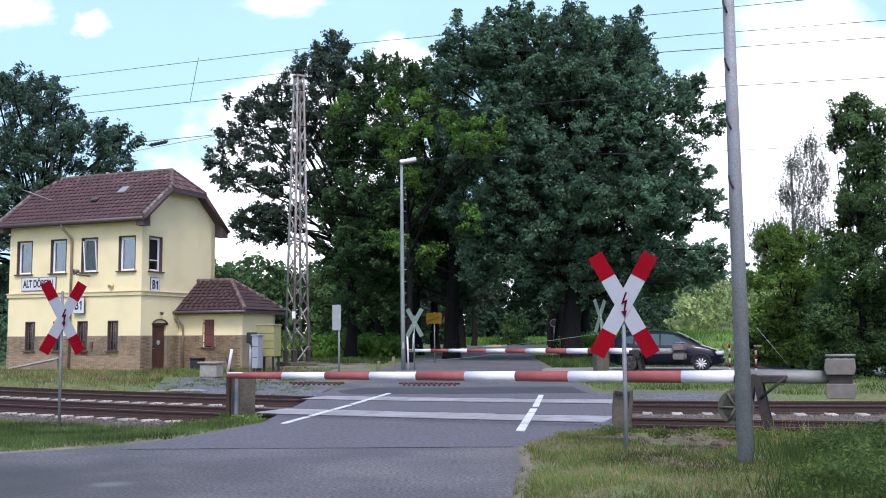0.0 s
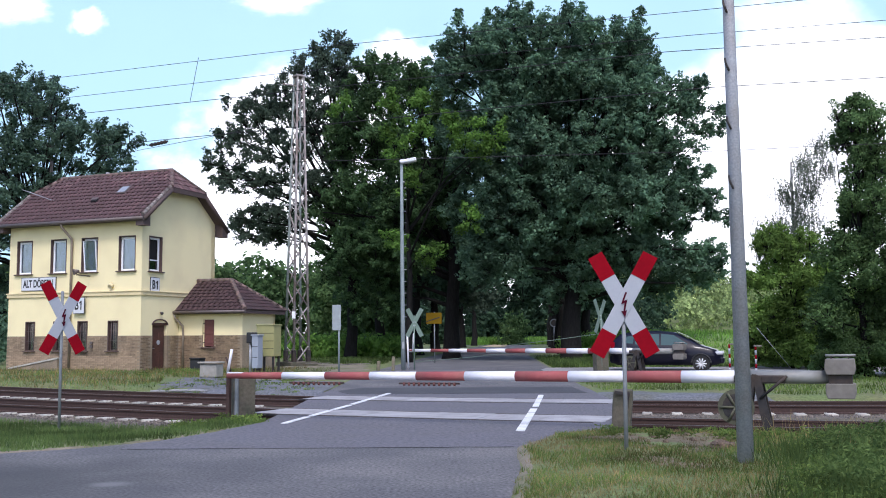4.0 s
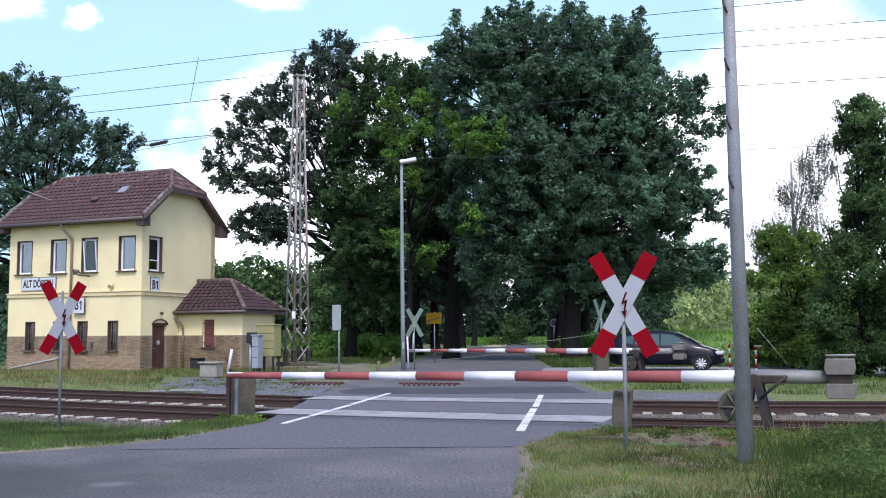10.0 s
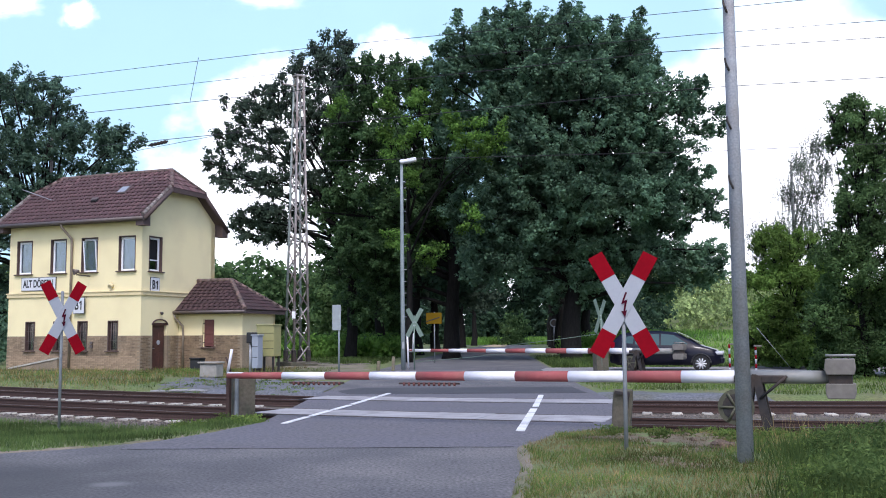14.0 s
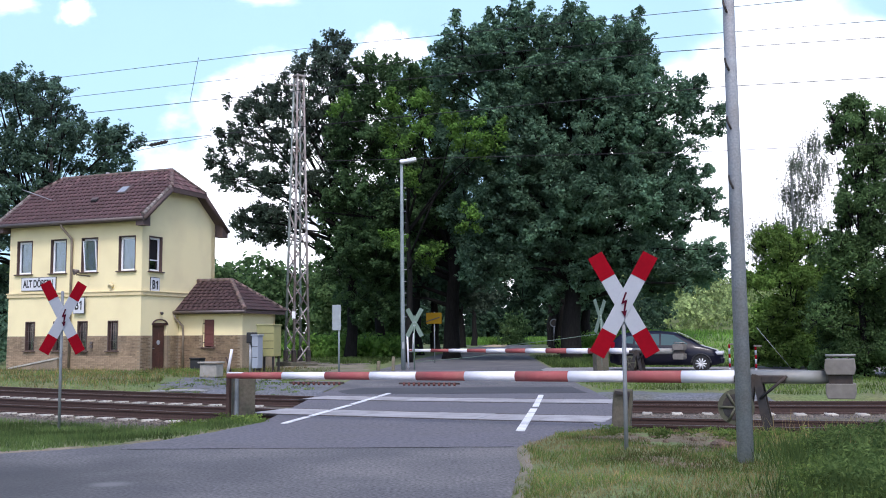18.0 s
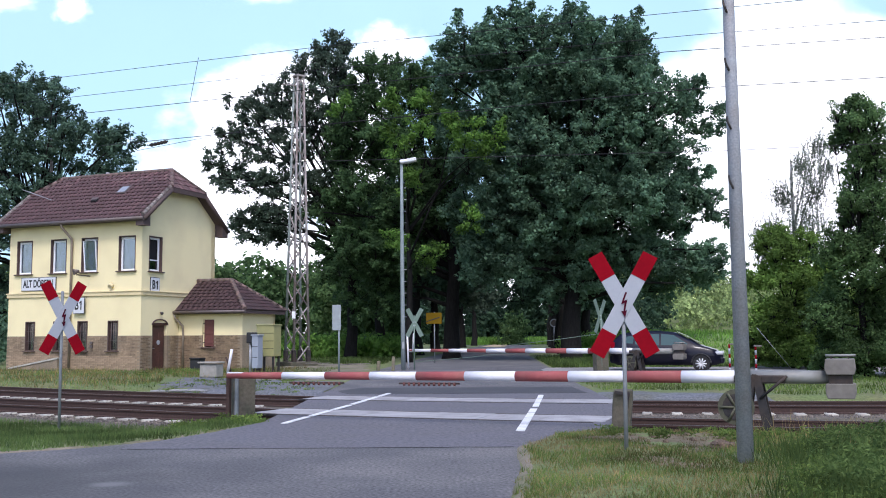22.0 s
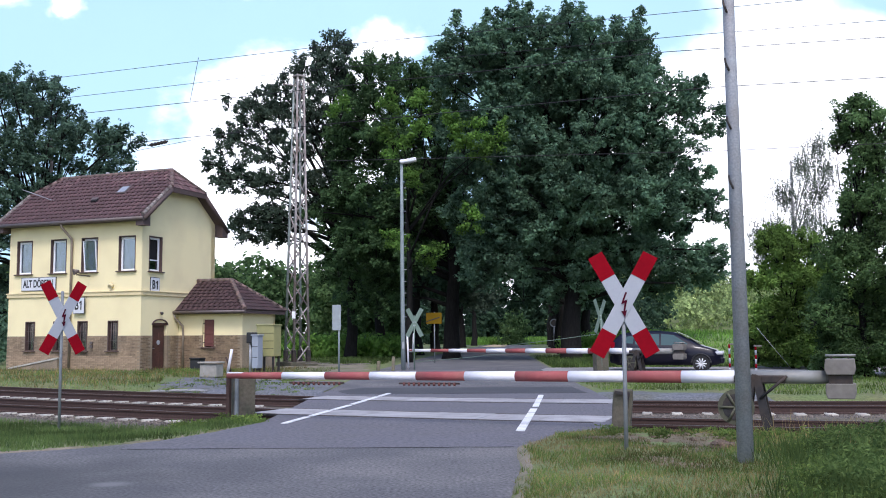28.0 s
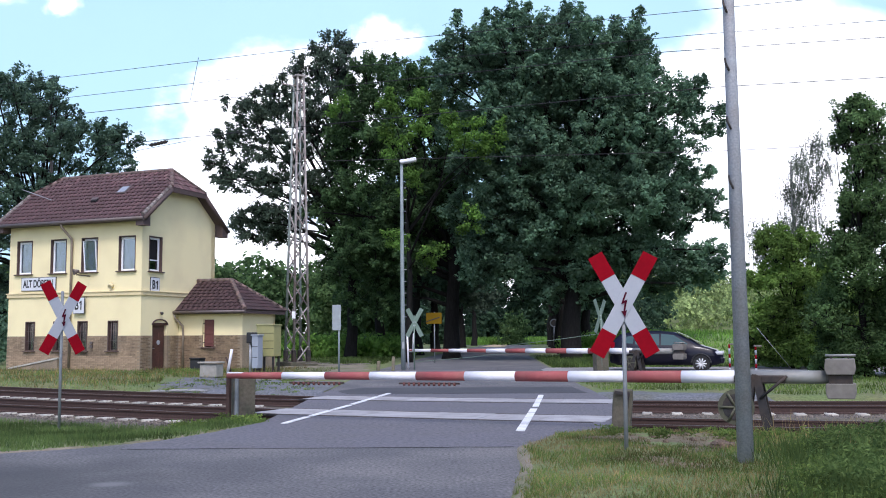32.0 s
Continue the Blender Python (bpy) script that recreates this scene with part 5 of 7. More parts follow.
thin_oak = fill_crown(np.random.default_rng(13), OAK_O, 2.6, 0.5, 0.9, 0.59, 3200, 0.2, mass=1.35) + [(-8.0, 0.0, 16.6, 0.6), (-5.5, 0.2, 17.6, 0.5), (-2.4, 0.0, 20.2, 0.5), (-0.4, 0.0, 20.2, 0.5), (-6.9, 0.0, 8.2, 0.6), (-5.0, 0.0, 8.4, 0.6)]
crown_tree("oak_tree", -6.0, 64, 0.15, 11.0, 0.36, thin_oak, M_OAKM, 0.085, 2.5, "thin-leaved oak with gaps in its crown", seed=13, group="oaks of the avenue", pieces=4, sway=0.4, limb_every=6)
OAK_H = [(0.8, -7.0, -1.6), (6.0, -7.0, 0.0), (9.0, -7.0, 1.5), (11.8, -7.0, 6.0), (13.2, -7.0, 7.2), (14.2, -7.0, 6.4), (15.6, -7.0, 4.2), (17.0, -6.5, 2.8), (18.4, -6.0, -1.2)]
house_oak = fill_crown(np.random.default_rng(14), OAK_H, 4.0, 0.8, 1.4, 0.56, 4000, mass=1.8)
crown_tree("oak_tree", -26.9, 66, 0.15, 10.0, 0.5, house_oak, M_OAKH, 0.105, 2.8, "dark green tree behind the signal box", seed=14, pieces=4)
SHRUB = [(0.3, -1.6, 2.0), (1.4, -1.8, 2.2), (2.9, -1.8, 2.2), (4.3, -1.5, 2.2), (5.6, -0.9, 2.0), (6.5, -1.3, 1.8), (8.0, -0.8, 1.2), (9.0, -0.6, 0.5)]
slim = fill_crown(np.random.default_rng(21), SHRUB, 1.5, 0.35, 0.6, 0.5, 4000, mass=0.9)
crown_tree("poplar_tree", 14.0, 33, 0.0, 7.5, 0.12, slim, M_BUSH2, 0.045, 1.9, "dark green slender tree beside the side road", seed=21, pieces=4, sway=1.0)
BIRCH = [(1.1, -0.3, 10.2, 0.6), (0.3, -0.5, 9.2, 0.7), (-0.2, 0.3, 7.9, 0.7), (0.8, -0.5, 8.2, 0.8), (-0.8, -0.5, 6.5, 0.5), (-1.5, 0.3, 6.2, 0.6), (0.5, -0.5, 6.6, 0.9), (-1.6, -0.2, 5.1, 0.5), (1.8, 0.3, 9.3, 0.5), (-0.4, -0.4, 5.5, 0.8)]
tree("birch_tree", 16.4, 46, 0.1, 9.5, 0.12, BIRCH, M_BIRCH, 0.028, 13.0, "thin birch with drooping silvery foliage", bark=M_BIRCHBARK, seed=22, pieces=4, sway=1.3, up=0.1, droop=True)
BUSH = [(0.3, -1.8, 2.2), (1.0, -2.0, 2.2), (3.2, -2.0, 2.2), (4.5, -1.7, 1.8), (5.1, -1.2, 1.3)]
leafy = fill_crown(np.random.default_rng(23), BUSH, 1.4, 0.35, 0.6, 0.5, 3000, mass=0.9)
crown_tree("bush", 14.0, 40, 0.1, 3.0, 0.08, leafy, M_BUSH, 0.05, 2.2, "light green leafy bush beside the side road", "bush", seed=23, pieces=3, sway=0.9)

# ---- street furniture ----


M_BOLT = mat("dark_red_print", (0.06, 0.004, 0.014), 0.85, spec=0.08)


def crossbuck(m, s, height, label, front, back_only=False, arrow=True, rise=0.02):
    """A St Andrew's cross on a post: two boards with red ends, centre at the height given; s is the height over all."""
    t = thing("crossing_sign", m, label, "road sign", "crossing signs")
    k = s / 1.38
    L_, w, ang = 1.445 * k, 0.2 * k, 61.0
    for i, (a, y) in enumerate(((ang, -0.035), (-ang, -0.05))):
        b = part("board", boxm((0, 0, 0), (L_, 0.012, w), 0.003), front, t, "white board with red ends" if not back_only else "grey-green back of a board")
        b.matrix_basis = pose(0, y, height, 0, a, 0)
        if not back_only:
            for sx in (-1, 1):
                part("red_end", boxm((sx * L_ * 0.385, -0.004, 0), (L_ * 0.23, 0.014, w + 0.002), 0.002), M_SIGNRED, b, "red end field")
    part("post", rodm((0, 0.0, -0.3), (0, 0.0, height + rise), 0.027, None, 14), M_POST if not back_only else M_SIGNBACKGREEN, t)
    part("clamp", boxm((0, -0.012, height - 0.12), (0.1, 0.05, 0.05), 0.005), M_GALV, t)
    part("clamp", boxm((0, -0.012, height + 0.02), (0.1, 0.05, 0.05), 0.005), M_GALV, t)
    if arrow:
        bm = bmesh.new()
        z = height
        bolt = [(0.02, 0.155), (-0.035, 0.005), (0.01, 0.02), (-0.005, -0.085), (-0.035, -0.08), (0.012, -0.165), (0.038, -0.07), (0.015, -0.078), (0.045, 0.065), (0.0, 0.045), (0.045, 0.155)]
        prism(bm, [(x * k, z + zz * k) for x, zz in bolt], -0.072, -0.062)
        part("lightning_arrow", bm, M_BOLT, t, "dark red lightning arrow")
    return t


crossbuck(pose(2.29, 12.6, 0.03, 0, 0, -4), 1.38, 1.86, "red and white crossing sign with a lightning arrow on the verge", M_SIGNWHITE)
crossbuck(pose(-7.20, 18.7, -0.1, 0, 0, 46), 1.42, 2.0, "red and white crossing sign with a lightning arrow beside the track", M_SIGNWHITE, rise=0.5)
crossbuck(pose(-1.24, 42.0, 0.15, 0, 0, 165), 1.28, 1.95, "crossing sign seen from its grey-green back", M_SIGNBACKGREEN, True, False, 0.3)
crossbuck(pose(6.1, 38.4, 0.15, 0, 0, 228), 1.38, 2.1, "crossing sign seen from its grey-green back", M_SIGNBACKGREEN, True, False, 0.3)

# tall pole on the verge
P_ = thing("steel_pole", pose(3.40, 11.35, 0.0), "tall grey steel pole with climbing pegs", "pole")
part("shaft", rodm((0.012, 0, -0.3), (-0.075, -0.1, 9.5), 0.095, 0.045, 24), M_POLE, P_)
for i in range(10):
    z = 3.24 + i * 0.69
    rr = 0.095 - 0.0051 * z
    xx = 0.01 - 0.0089 * z
    part("peg", tube([(xx - rr * 0.98, -rr * 0.3 - 0.01 * z, z + 0.09), (xx - rr * 1.05, -rr * 0.7 - 0.01 * z, z + 0.03), (xx - rr * 0.6, -rr * 1.1 - 0.01 * z, z - 0.07)], 0.013, 6), M_IRON, P_, "dark climbing peg")


def barrier(m, length, r0, r1, n_str, stripe_len, tail, label, post_z, hang=()):
    """A lowered level-crossing barrier: pivot at the origin, arm along -x, counterweight along +x."""
    t = thing("level_crossing_barrier", m, label, "barrier", "lowered barriers")
    arm = part("arm", rodm((tail, 0, 0), (-0.16, 0, 0), r0 * 0.95, r0, 20), M_BARGREY, t, "grey tail tube of the arm")
    x = -0.16
    for i in range(n_str):
        e = max(x - stripe_len, -length) if i < n_str - 1 else -length
        ra = r0 + (r1 - r0) * (-x / length)
        rb = r0 + (r1 - r0) * (-e / length)
        part("stripe", rodm((x, 0, 0), (e, 0, 0), ra, rb, 20), M_BARWHITE if i % 2 == 0 else M_BARRED, t, "white section" if i % 2 == 0 else "faded red section")
        x = e
        if x <= -length:
            break
    part("tip_cap", boxm((-length + 0.17, 0, r1 * 0.62), (0.36, 0.08, 0.05), 0.015), M_BARWHITE, t, "white patch on the arm's tip")
    for zc, hh, wt, wm, wb in ((0.155, 0.235, 0.40, 0.43, 0.38), (-0.2, 0.22, 0.41, 0.42, 0.37)):
        bm = bmesh.new()
        prism(bm, [(tail + 0.14 - wb / 2, zc - hh / 2), (tail + 0.14 + wb / 2, zc - hh / 2), (tail + 0.14 + wm / 2, zc - hh * 0.15), (tail + 0.14 + wt / 2, zc + hh / 2), (tail + 0.14 - wt / 2, zc + hh / 2), (tail + 0.14 - wm / 2, zc - hh * 0.15)], -0.2, 0.2)
        bmesh.ops.bevel(bm, geom=bm.edges[:], offset=0.015, segments=2, affect="EDGES", profile=0.5)
        part("counterweight", bm, M_WEIGHT, t, "weathered brown-grey cast counterweight")
    part("weight_core", boxm((tail + 0.14, 0, -0.02), (0.33, 0.3, 0.16), 0.01), M_IRON, t, "dark clamp between the weights")
    part("lifting_bar", rodm((tail - 0.06, 0, 0.32), (tail + 0.36, 0, 0.32), 0.018), M_BARGREY, t)
    for xx in (tail + 0.02, tail + 0.26):
        part("bolt", rodm((xx, 0, 0.25), (xx, 0, 0.33), 0.014, None, 6), M_IRON, t)
    # bearing and drive
    for s in (-1, 1):
        bm = bmesh.new()
        prism(bm, [(0.0, 0.05), (0.12, 0.02), (0.30, -post_z), (0.16, -post_z)], s * (r0 + 0.04) - 0.02, s * (r0 + 0.04) + 0.02)
        part("bearing_leg", bm, M_IRON, t)
        bm = bmesh.new()
        prism(bm, [(-0.05, 0.02), (0.06, 0.05), (-0.12, -post_z), (-0.26, -post_z)], s * (r0 + 0.04) - 0.02, s * (r0 + 0.04) + 0.02)
        part("bearing_leg", bm, M_IRON, t)
    part("strut", tube([(0.10, -r0 - 0.07, -0.32), (0.36, -r0 - 0.07, -0.1), (0.5, -r0 - 0.04, 0.02)], 0.022), M_IRON, t)
    part("saddle", boxm((0.1, 0, -0.03), (0.75, 2 * r0 + 0.04, 0.12), 0.02), M_IRON, t)
    wheel = part("drive_wheel", rodm((-0.25, -0.16, -0.45), (-0.25, -0.12, -0.45), 0.27, None, 28), M_OLIVE, t, "olive iron rope wheel")
    part("rim", rodm((-0.25, -0.17, -0.45), (-0.25, -0.165, -0.45), 0.2, None, 28), M_IRON, wheel)
    for k in range(6):
        a = math.pi * k / 3
        part("spoke", rodm((-0.25, -0.175, -0.45), (-0.25 + 0.24 * math.cos(a), -0.175, -0.45 + 0.24 * math.sin(a)), 0.02, None, 6), M_OLIVE, wheel)
    part("footing", boxm((0.02, 0, -post_z - 0.06), (0.8, 0.5, 0.2), 0.02), M_OLDCON, t)
    for hx, n in hang:
        bar_ = part("hanger_rail", boxm((hx, 0, -0.13), (1.15, 0.03, 0.028)), M_RUST, t, "folded rusty hanging grille")
        for k in range(n):
            xx = hx - 0.48 + 0.96 * k / max(1, n - 1)
            part("hanger", rodm((xx, 0, -0.11), (xx, 0, -0.17), 0.025, None, 8), M_SHUTTER, bar_)
    return t


arm_angle = math.degrees(math.atan2(-(19.0 - 15.2), (4.7 + 4.12)))
barrier(pose(4.72, 15.2, 0.858, 0, -0.43, arm_angle), 9.62, 0.102, 0.058, 10, 0.915, 1.1, "lowered red and white barrier arm with counterweights", 0.95, hang=((-7.68, 10), (-5.42, 11)))
barrier(pose(7.45, 38.3, 0.90, 0, 0.0, math.degrees(math.atan2(-5.7, 9.0))), 10.6, 0.12, 0.06, 12, 0.93, 1.55, "lowered red and white barrier arm across the far side", 0.85)
# avenue behind the two great oaks
def oak(x, y, h, spread_, seed, leaf, dens, label, size=0.2):
    rng = random.Random(seed)
    bs = []
    for k in range(12):
        a = rng.uniform(0, 2 * math.pi)
        r = spread_ * rng.uniform(0.25, 0.95)
        z = h * rng.uniform(0.36, 0.92)
        bs.append((r * math.cos(a) * (1.15 - z / h * 0.5), r * math.sin(a), z, spread_ * rng.uniform(0.36, 0.52)))
    tree("oak_tree", x, y, 0.15, h * 0.55, 0.42, bs, leaf, size, dens, label, seed=seed, group="oaks of the avenue", pieces=1, sway=0.0)


# These rows take the leaf whose colour already holds the avenue's shade
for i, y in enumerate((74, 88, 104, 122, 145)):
    oak(lerp_line(ROAD_L, y) - 1.3, y, 15.5, 5.0, 40 + i, M_OAKM if i % 2 else M_OAKSHADE, 12, "oak trunk and crown in the avenue's row")
    oak(lerp_line(ROAD_R, y) + 2.6, y, 15.5, 5.0, 60 + i, M_OAKSHADE, 12, "oak trunk and crown in the avenue's row")
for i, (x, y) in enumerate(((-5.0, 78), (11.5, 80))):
    oak(x, y, 13.5, 4.6, 80 + i, M_OAKSHADE, 12, "oak behind the avenue, shade put into its leaf colour")


def wood(name, x0, x1, y0, y1, h, n, r, leaf, size, per, label, category, seed, zfun=None, base=0.35):
    """A far stand of foliage: many leafy clumps in one mesh."""
    rng = np.random.default_rng(seed)
    P, O = [], []
    for _ in range(n):
        x, y = rng.uniform(x0, x1), rng.uniform(y0, y1)
        hh = h * rng.uniform(0.7, 1.05)
        for z in np.arange(r * 0.6, hh, r * 0.9):
            p, o = clump_points(rng, x + rng.normal() * r * 0.4, y, z + (zfun(x, y) if zfun else 0.1), r * rng.uniform(0.7, 1.15), per)
            P.append(p)
            O.append(o)
    return tagged(part(name, quads_mesh(name, leaves(rng, np.concatenate(P), size, 0.65, 0.5, np.concatenate(O))), leaf), label, category, kind="stuff")


wood("far_wood", -62, -7, 108, 122, 9.4, 130, 2.1, M_BUSH2, 0.34, 170, "green edge of a wood beyond the fields", "wood", 101)
wood("shrubbery", -11.5, -3.2, 82, 90, 6.0, 22, 1.4, M_BUSH2, 0.2, 130, "leafy shrubs behind the crop", "shrubs", 102)
wood("shrubbery", 9.6, 12.4, 150, 156, 5.2, 8, 1.2, M_BUSH2, 0.2, 110, "small sunlit bush at the end of the avenue", "shrubs", 110)
# Darkness at the avenue's end is put into this leaf colour
wood("shrubbery", -14, 40, 172, 190, 9.5, 60, 2.6, M_OAKSHADE, 0.42, 120, "trees at the end of the avenue, leaves coloured for shade", "shrubs", 103)
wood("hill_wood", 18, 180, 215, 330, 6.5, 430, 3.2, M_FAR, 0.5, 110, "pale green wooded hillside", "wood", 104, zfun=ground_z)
wood("far_wood", -200, -60, 150, 200, 12.0, 60, 4.0, M_BUSH2, 0.9, 35, "wood far behind the signal box", "wood", 106)
wood("hedge", 8.0, 30, 64, 68, 1.2, 60, 0.5, M_CROP, 0.08, 170, "low green hedge along the meadow", "hedge", 105)
wood("thicket", 14.2, 22.0, 41.5, 46, 4.2, 20, 1.0, M_BUSH, 0.07, 330, "dense light green thicket beside the side road", "bushes", 107)
wood("thicket", 14.6, 20.0, 30.5, 36, 2.2, 14, 0.8, M_BUSH2, 0.06, 330, "dark green undergrowth below the slender tree", "bushes", 108)
wood("thicket", -30, -20.5, 50, 58, 3.6, 14, 1.2, M_OAK, 0.12, 120, "dark shrubs beside the signal box", "bushes", 109)


def blades(name, pts, h, w, leaf, label, category, seed, bend=0.35):
    """Grass blades standing at the points (x, y, z)."""
    rng = np.random.default_rng(seed)
    c = np.array(pts)
    n = len(c)
    a = rng.uniform(0, 2 * np.pi, n)
    side = np.stack([np.cos(a), np.sin(a), np.zeros(n)], 1) * (w * rng.uniform(0.6, 1.4, (n, 1)))
    hh = h * rng.uniform(0.35, 1.15, (n, 1))
    tip = c + np.concatenate([rng.normal(size=(n, 2)) * hh * bend, hh], 1)
    V = np.stack([c - side, c + side, tip + side * 0.25, tip - side * 0.25], 1)
    return tagged(part(name, quads_mesh(name, V), leaf), label, category, kind="stuff")


def scatter(n, x0, x1, y0, y1, seed, ok, patch=0.0, ps=1.0):
    rng = random.Random(seed)
    out = []
    for _ in range(n):
        x, y = rng.uniform(x0, x1), rng.uniform(y0, y1)
        if ok(x, y) and noise.noise((x * ps, y * ps, seed * 1.7)) > patch - 0.5 * rng.random():
            out.append((x, y, ground_z(x, y) - 0.01))
    return out


def right_verge(x, y):
    bare = math.hypot((x - 3.2) / 0.95, (y - 14.0) / 1.5) + 0.5 * noise.noise((x * 2, y * 2, 5)) < 0.8
    return not on_road(x, y, 0.08 + 0.06 * math.sin(9 * y) + 0.04 * math.sin(23 * y)) and y < near_rail(x) - 0.55 and x > 0.3 and not (bare and noise.noise((x * 5, y * 5, 1)) < 0.25)


def left_verge(x, y):
    return x < 0 and y > mouth_y(x) + 0.05 + 0.05 * math.sin(8 * x) + 0.03 * math.sin(21 * x) and not on_road(x, y, 0.02) and y < near_rail(x) - 0.85 - 0.6 * (1 - smooth(-7.0, -4.6, x))


blades("grass", scatter(60000, 0.4, 7.5, 8.4, 16.6, 1, right_verge, 0.16, 1.3), 0.075, 0.0045, M_BLADE, "short green verge grass", "grass", 1)
blades("dry_grass", scatter(46000, 0.4, 7.5, 8.4, 16.6, 2, right_verge, -0.1, 0.8), 0.06, 0.004, M_STRAW, "short dry verge grass", "grass", 2, 0.6)
blades("grass", scatter(95000, -14, -3.0, 11.5, 25, 3, left_verge, -0.6, 0.9), 0.10, 0.006, M_LUSH, "lush green verge grass", "grass", 3)
blades("grass", scatter(22000, 2.8, 8.0, 7.8, 13.0, 4, lambda x, y: x > 0.36 * y + 0.2 * math.sin(2 * y) - random.random() ** 3 * 0.7, -0.1, 0.8), 0.24, 0.006, M_TALL_SHADE, "tall rank grass", "grass", 4, 0.25)
blades("dry_grass", scatter(1500, 3.6, 8.0, 8.8, 14.5, 5, lambda x, y: x > 4.3, 0.0, 0.8), 0.36, 0.004, M_STRAW, "tall dry grass stalks", "grass", 5, 0.3)
far_edge = lambda x, y: y > far_rail(x) + 2.6 and not on_road(x, y, 0.1)
blades("grass", scatter(30000, -26, -4.5, 25, 44, 6, lambda x, y: far_edge(x, y) and (not (abs(y - far_rail(x) - 5.3) < 3.1 and x + 9.6 + 0.22 * (y - 34) > 0) or random.random() < 0.05), -0.1, 0.5), 0.13, 0.009, M_BLADE, "long grass in front of the signal box", "grass", 6)
blades("dry_grass", scatter(9000, -24, -6, 30, 44, 7, lambda x, y: far_edge(x, y) and (not (abs(y - far_rail(x) - 5.3) < 3.1 and x + 9.6 + 0.22 * (y - 34) > 0) or random.random() < 0.05), 0.0, 0.5), 0.2, 0.011, M_STRAW, "dry grass along the signal box", "grass", 7)
blades("grass", scatter(34000, 4.3, 24, 24.5, 47, 8, lambda x, y: far_edge(x, y) and y > far_rail(x) + (5.2 if x < 8.4 else 2.6) and not 33.2 < y < 42.8, -0.2, 0.5), 0.14, 0.012, M_BLADE, "meadow grass beyond the tracks", "grass", 8)
blades("weeds", scatter(5200, -14, 14, 17, 29, 9, lambda x, y: not on_road(x, y, 0.4) and near_rail(x) - 0.7 < y < far_rail(x) + 2.4, 0.12, 0.9), 0.12, 0.006, M_STRAW, "dry weeds between the rails", "weeds", 9, 0.5)
blades("weeds", scatter(2600, -14, 14, 17, 29, 10, lambda x, y: not on_road(x, y, 0.4) and near_rail(x) - 0.7 < y < far_rail(x) + 2.4, 0.2, 1.1), 0.11, 0.007, M_BLADE, "green weeds between the rails", "weeds", 10, 0.5)
wood("crop", -14, -2.6, 64, 74, 1.35, 130, 0.45, M_CROP, 0.16, 46, "green leafy crop in a field", "crop", 111)
# Darker blades here: the oaks' shade is put into the grass colour
blades("grass", scatter(9000, -8.5, -3.0, 50, 68, 12, lambda x, y: not on_road(x, y, 0.1), 0.1, 0.5), 0.18, 0.02, M_TALL_SHADE, "verge grass beneath the oaks, their shade put into its colour", "grass", 12)
blades("grass", scatter(9000, 4.4, 12, 43, 62, 13, lambda x, y: not on_road(x, y, 0.1), -0.1, 0.5), 0.25, 0.02, M_TALL_SHADE, "verge grass beneath the oaks, their shade put into its colour", "grass", 13)

blades("grass", scatter(9000, 9.8, 32, 44.8, 66, 14, lambda x, y: True, -0.2, 0.4), 0.3, 0.03, M_CROP, "long meadow grass behind the side road", "grass", 14)

blades("grass", scatter(7000, 2, 26, 162, 169, 15, lambda x, y: True, -0.5, 0.1), 1.2, 0.07, M_CROP, "sunlit meadow grass where the avenue ends", "grass", 15)

# ---- posts, mast, lamp ----


def stone_post(m, w, d, h, label, lean=0.0):
    rng = np.random.default_rng(int(w * 1000))
    bm = bmesh.new()
    box(bm, (0, 0, h / 2 - 0.15), (w, d, h + 0.3), 0.03)
    bmesh.ops.subdivide_edges(bm, edges=bm.edges, cuts=3, use_grid_fill=True)
    for v in bm.verts:
        k = noise.noise(v.co * 3.7)
        v.co += Vector((k, noise.noise(v.co * 5.1), 0)) * 0.025
        v.co.x += lean * v.co.z
        if v.co.z > h - 0.1:
            v.co.z += 0.05 * noise.noise(v.co * 4)
    t = tagged(part("stone_post", bm, M_OLDCON), label, "post")
    t.matrix_world = m
    return t


stone_post(pose(-3.93, 19.55, -0.02, 0, 0, 20), 0.42, 0.42, 0.76, "squat weathered concrete post beside the crossing")
stone_post(pose(2.79, 15.75, -0.02, 0, 0, -12), 0.31, 0.30, 0.66, "weathered leaning concrete post beside the crossing", 0.06)

for k, (dx, dy, dz, ry) in enumerate(((0.10, -0.19, 0.50, 8), (0.02, -0.20, 0.60, -80))):
    t = tagged(part("iron_strap", boxm((0, 0, 0), (0.05, 0.02, 0.24), 0.004), M_IRON), "dark iron strap fixed to the leaning concrete post", "strap", "straps on the post")
    t.matrix_world = pose(2.76 + dx, 15.75 + dy, dz, 0, ry, -12)

R_ = thing("barrier_rest", pose(-4.18, 19.25, 0.0, 0, 0, -22), "rusty forked rest carrying the barrier's tip", "barrier rest")
part("post", boxm((0, 0.05, 0.35), (0.07, 0.09, 1.0), 0.01), M_RUST, R_, "rust-red steel upright")
part("post", boxm((0.16, 0.08, 0.38), (0.07, 0.05, 0.85), 0.01), M_POST, R_, "dull grey steel upright")
part("fork", rodm((0.02, 0.1, 0.82), (-0.12, 0.12, 1.12), 0.018, None, 8), M_RUST, R_)
part("fork", rodm((0.07, -0.1, 0.84), (0.16, -0.1, 1.28), 0.026, None, 10), M_BARWHITE, R_, "white guide rod")

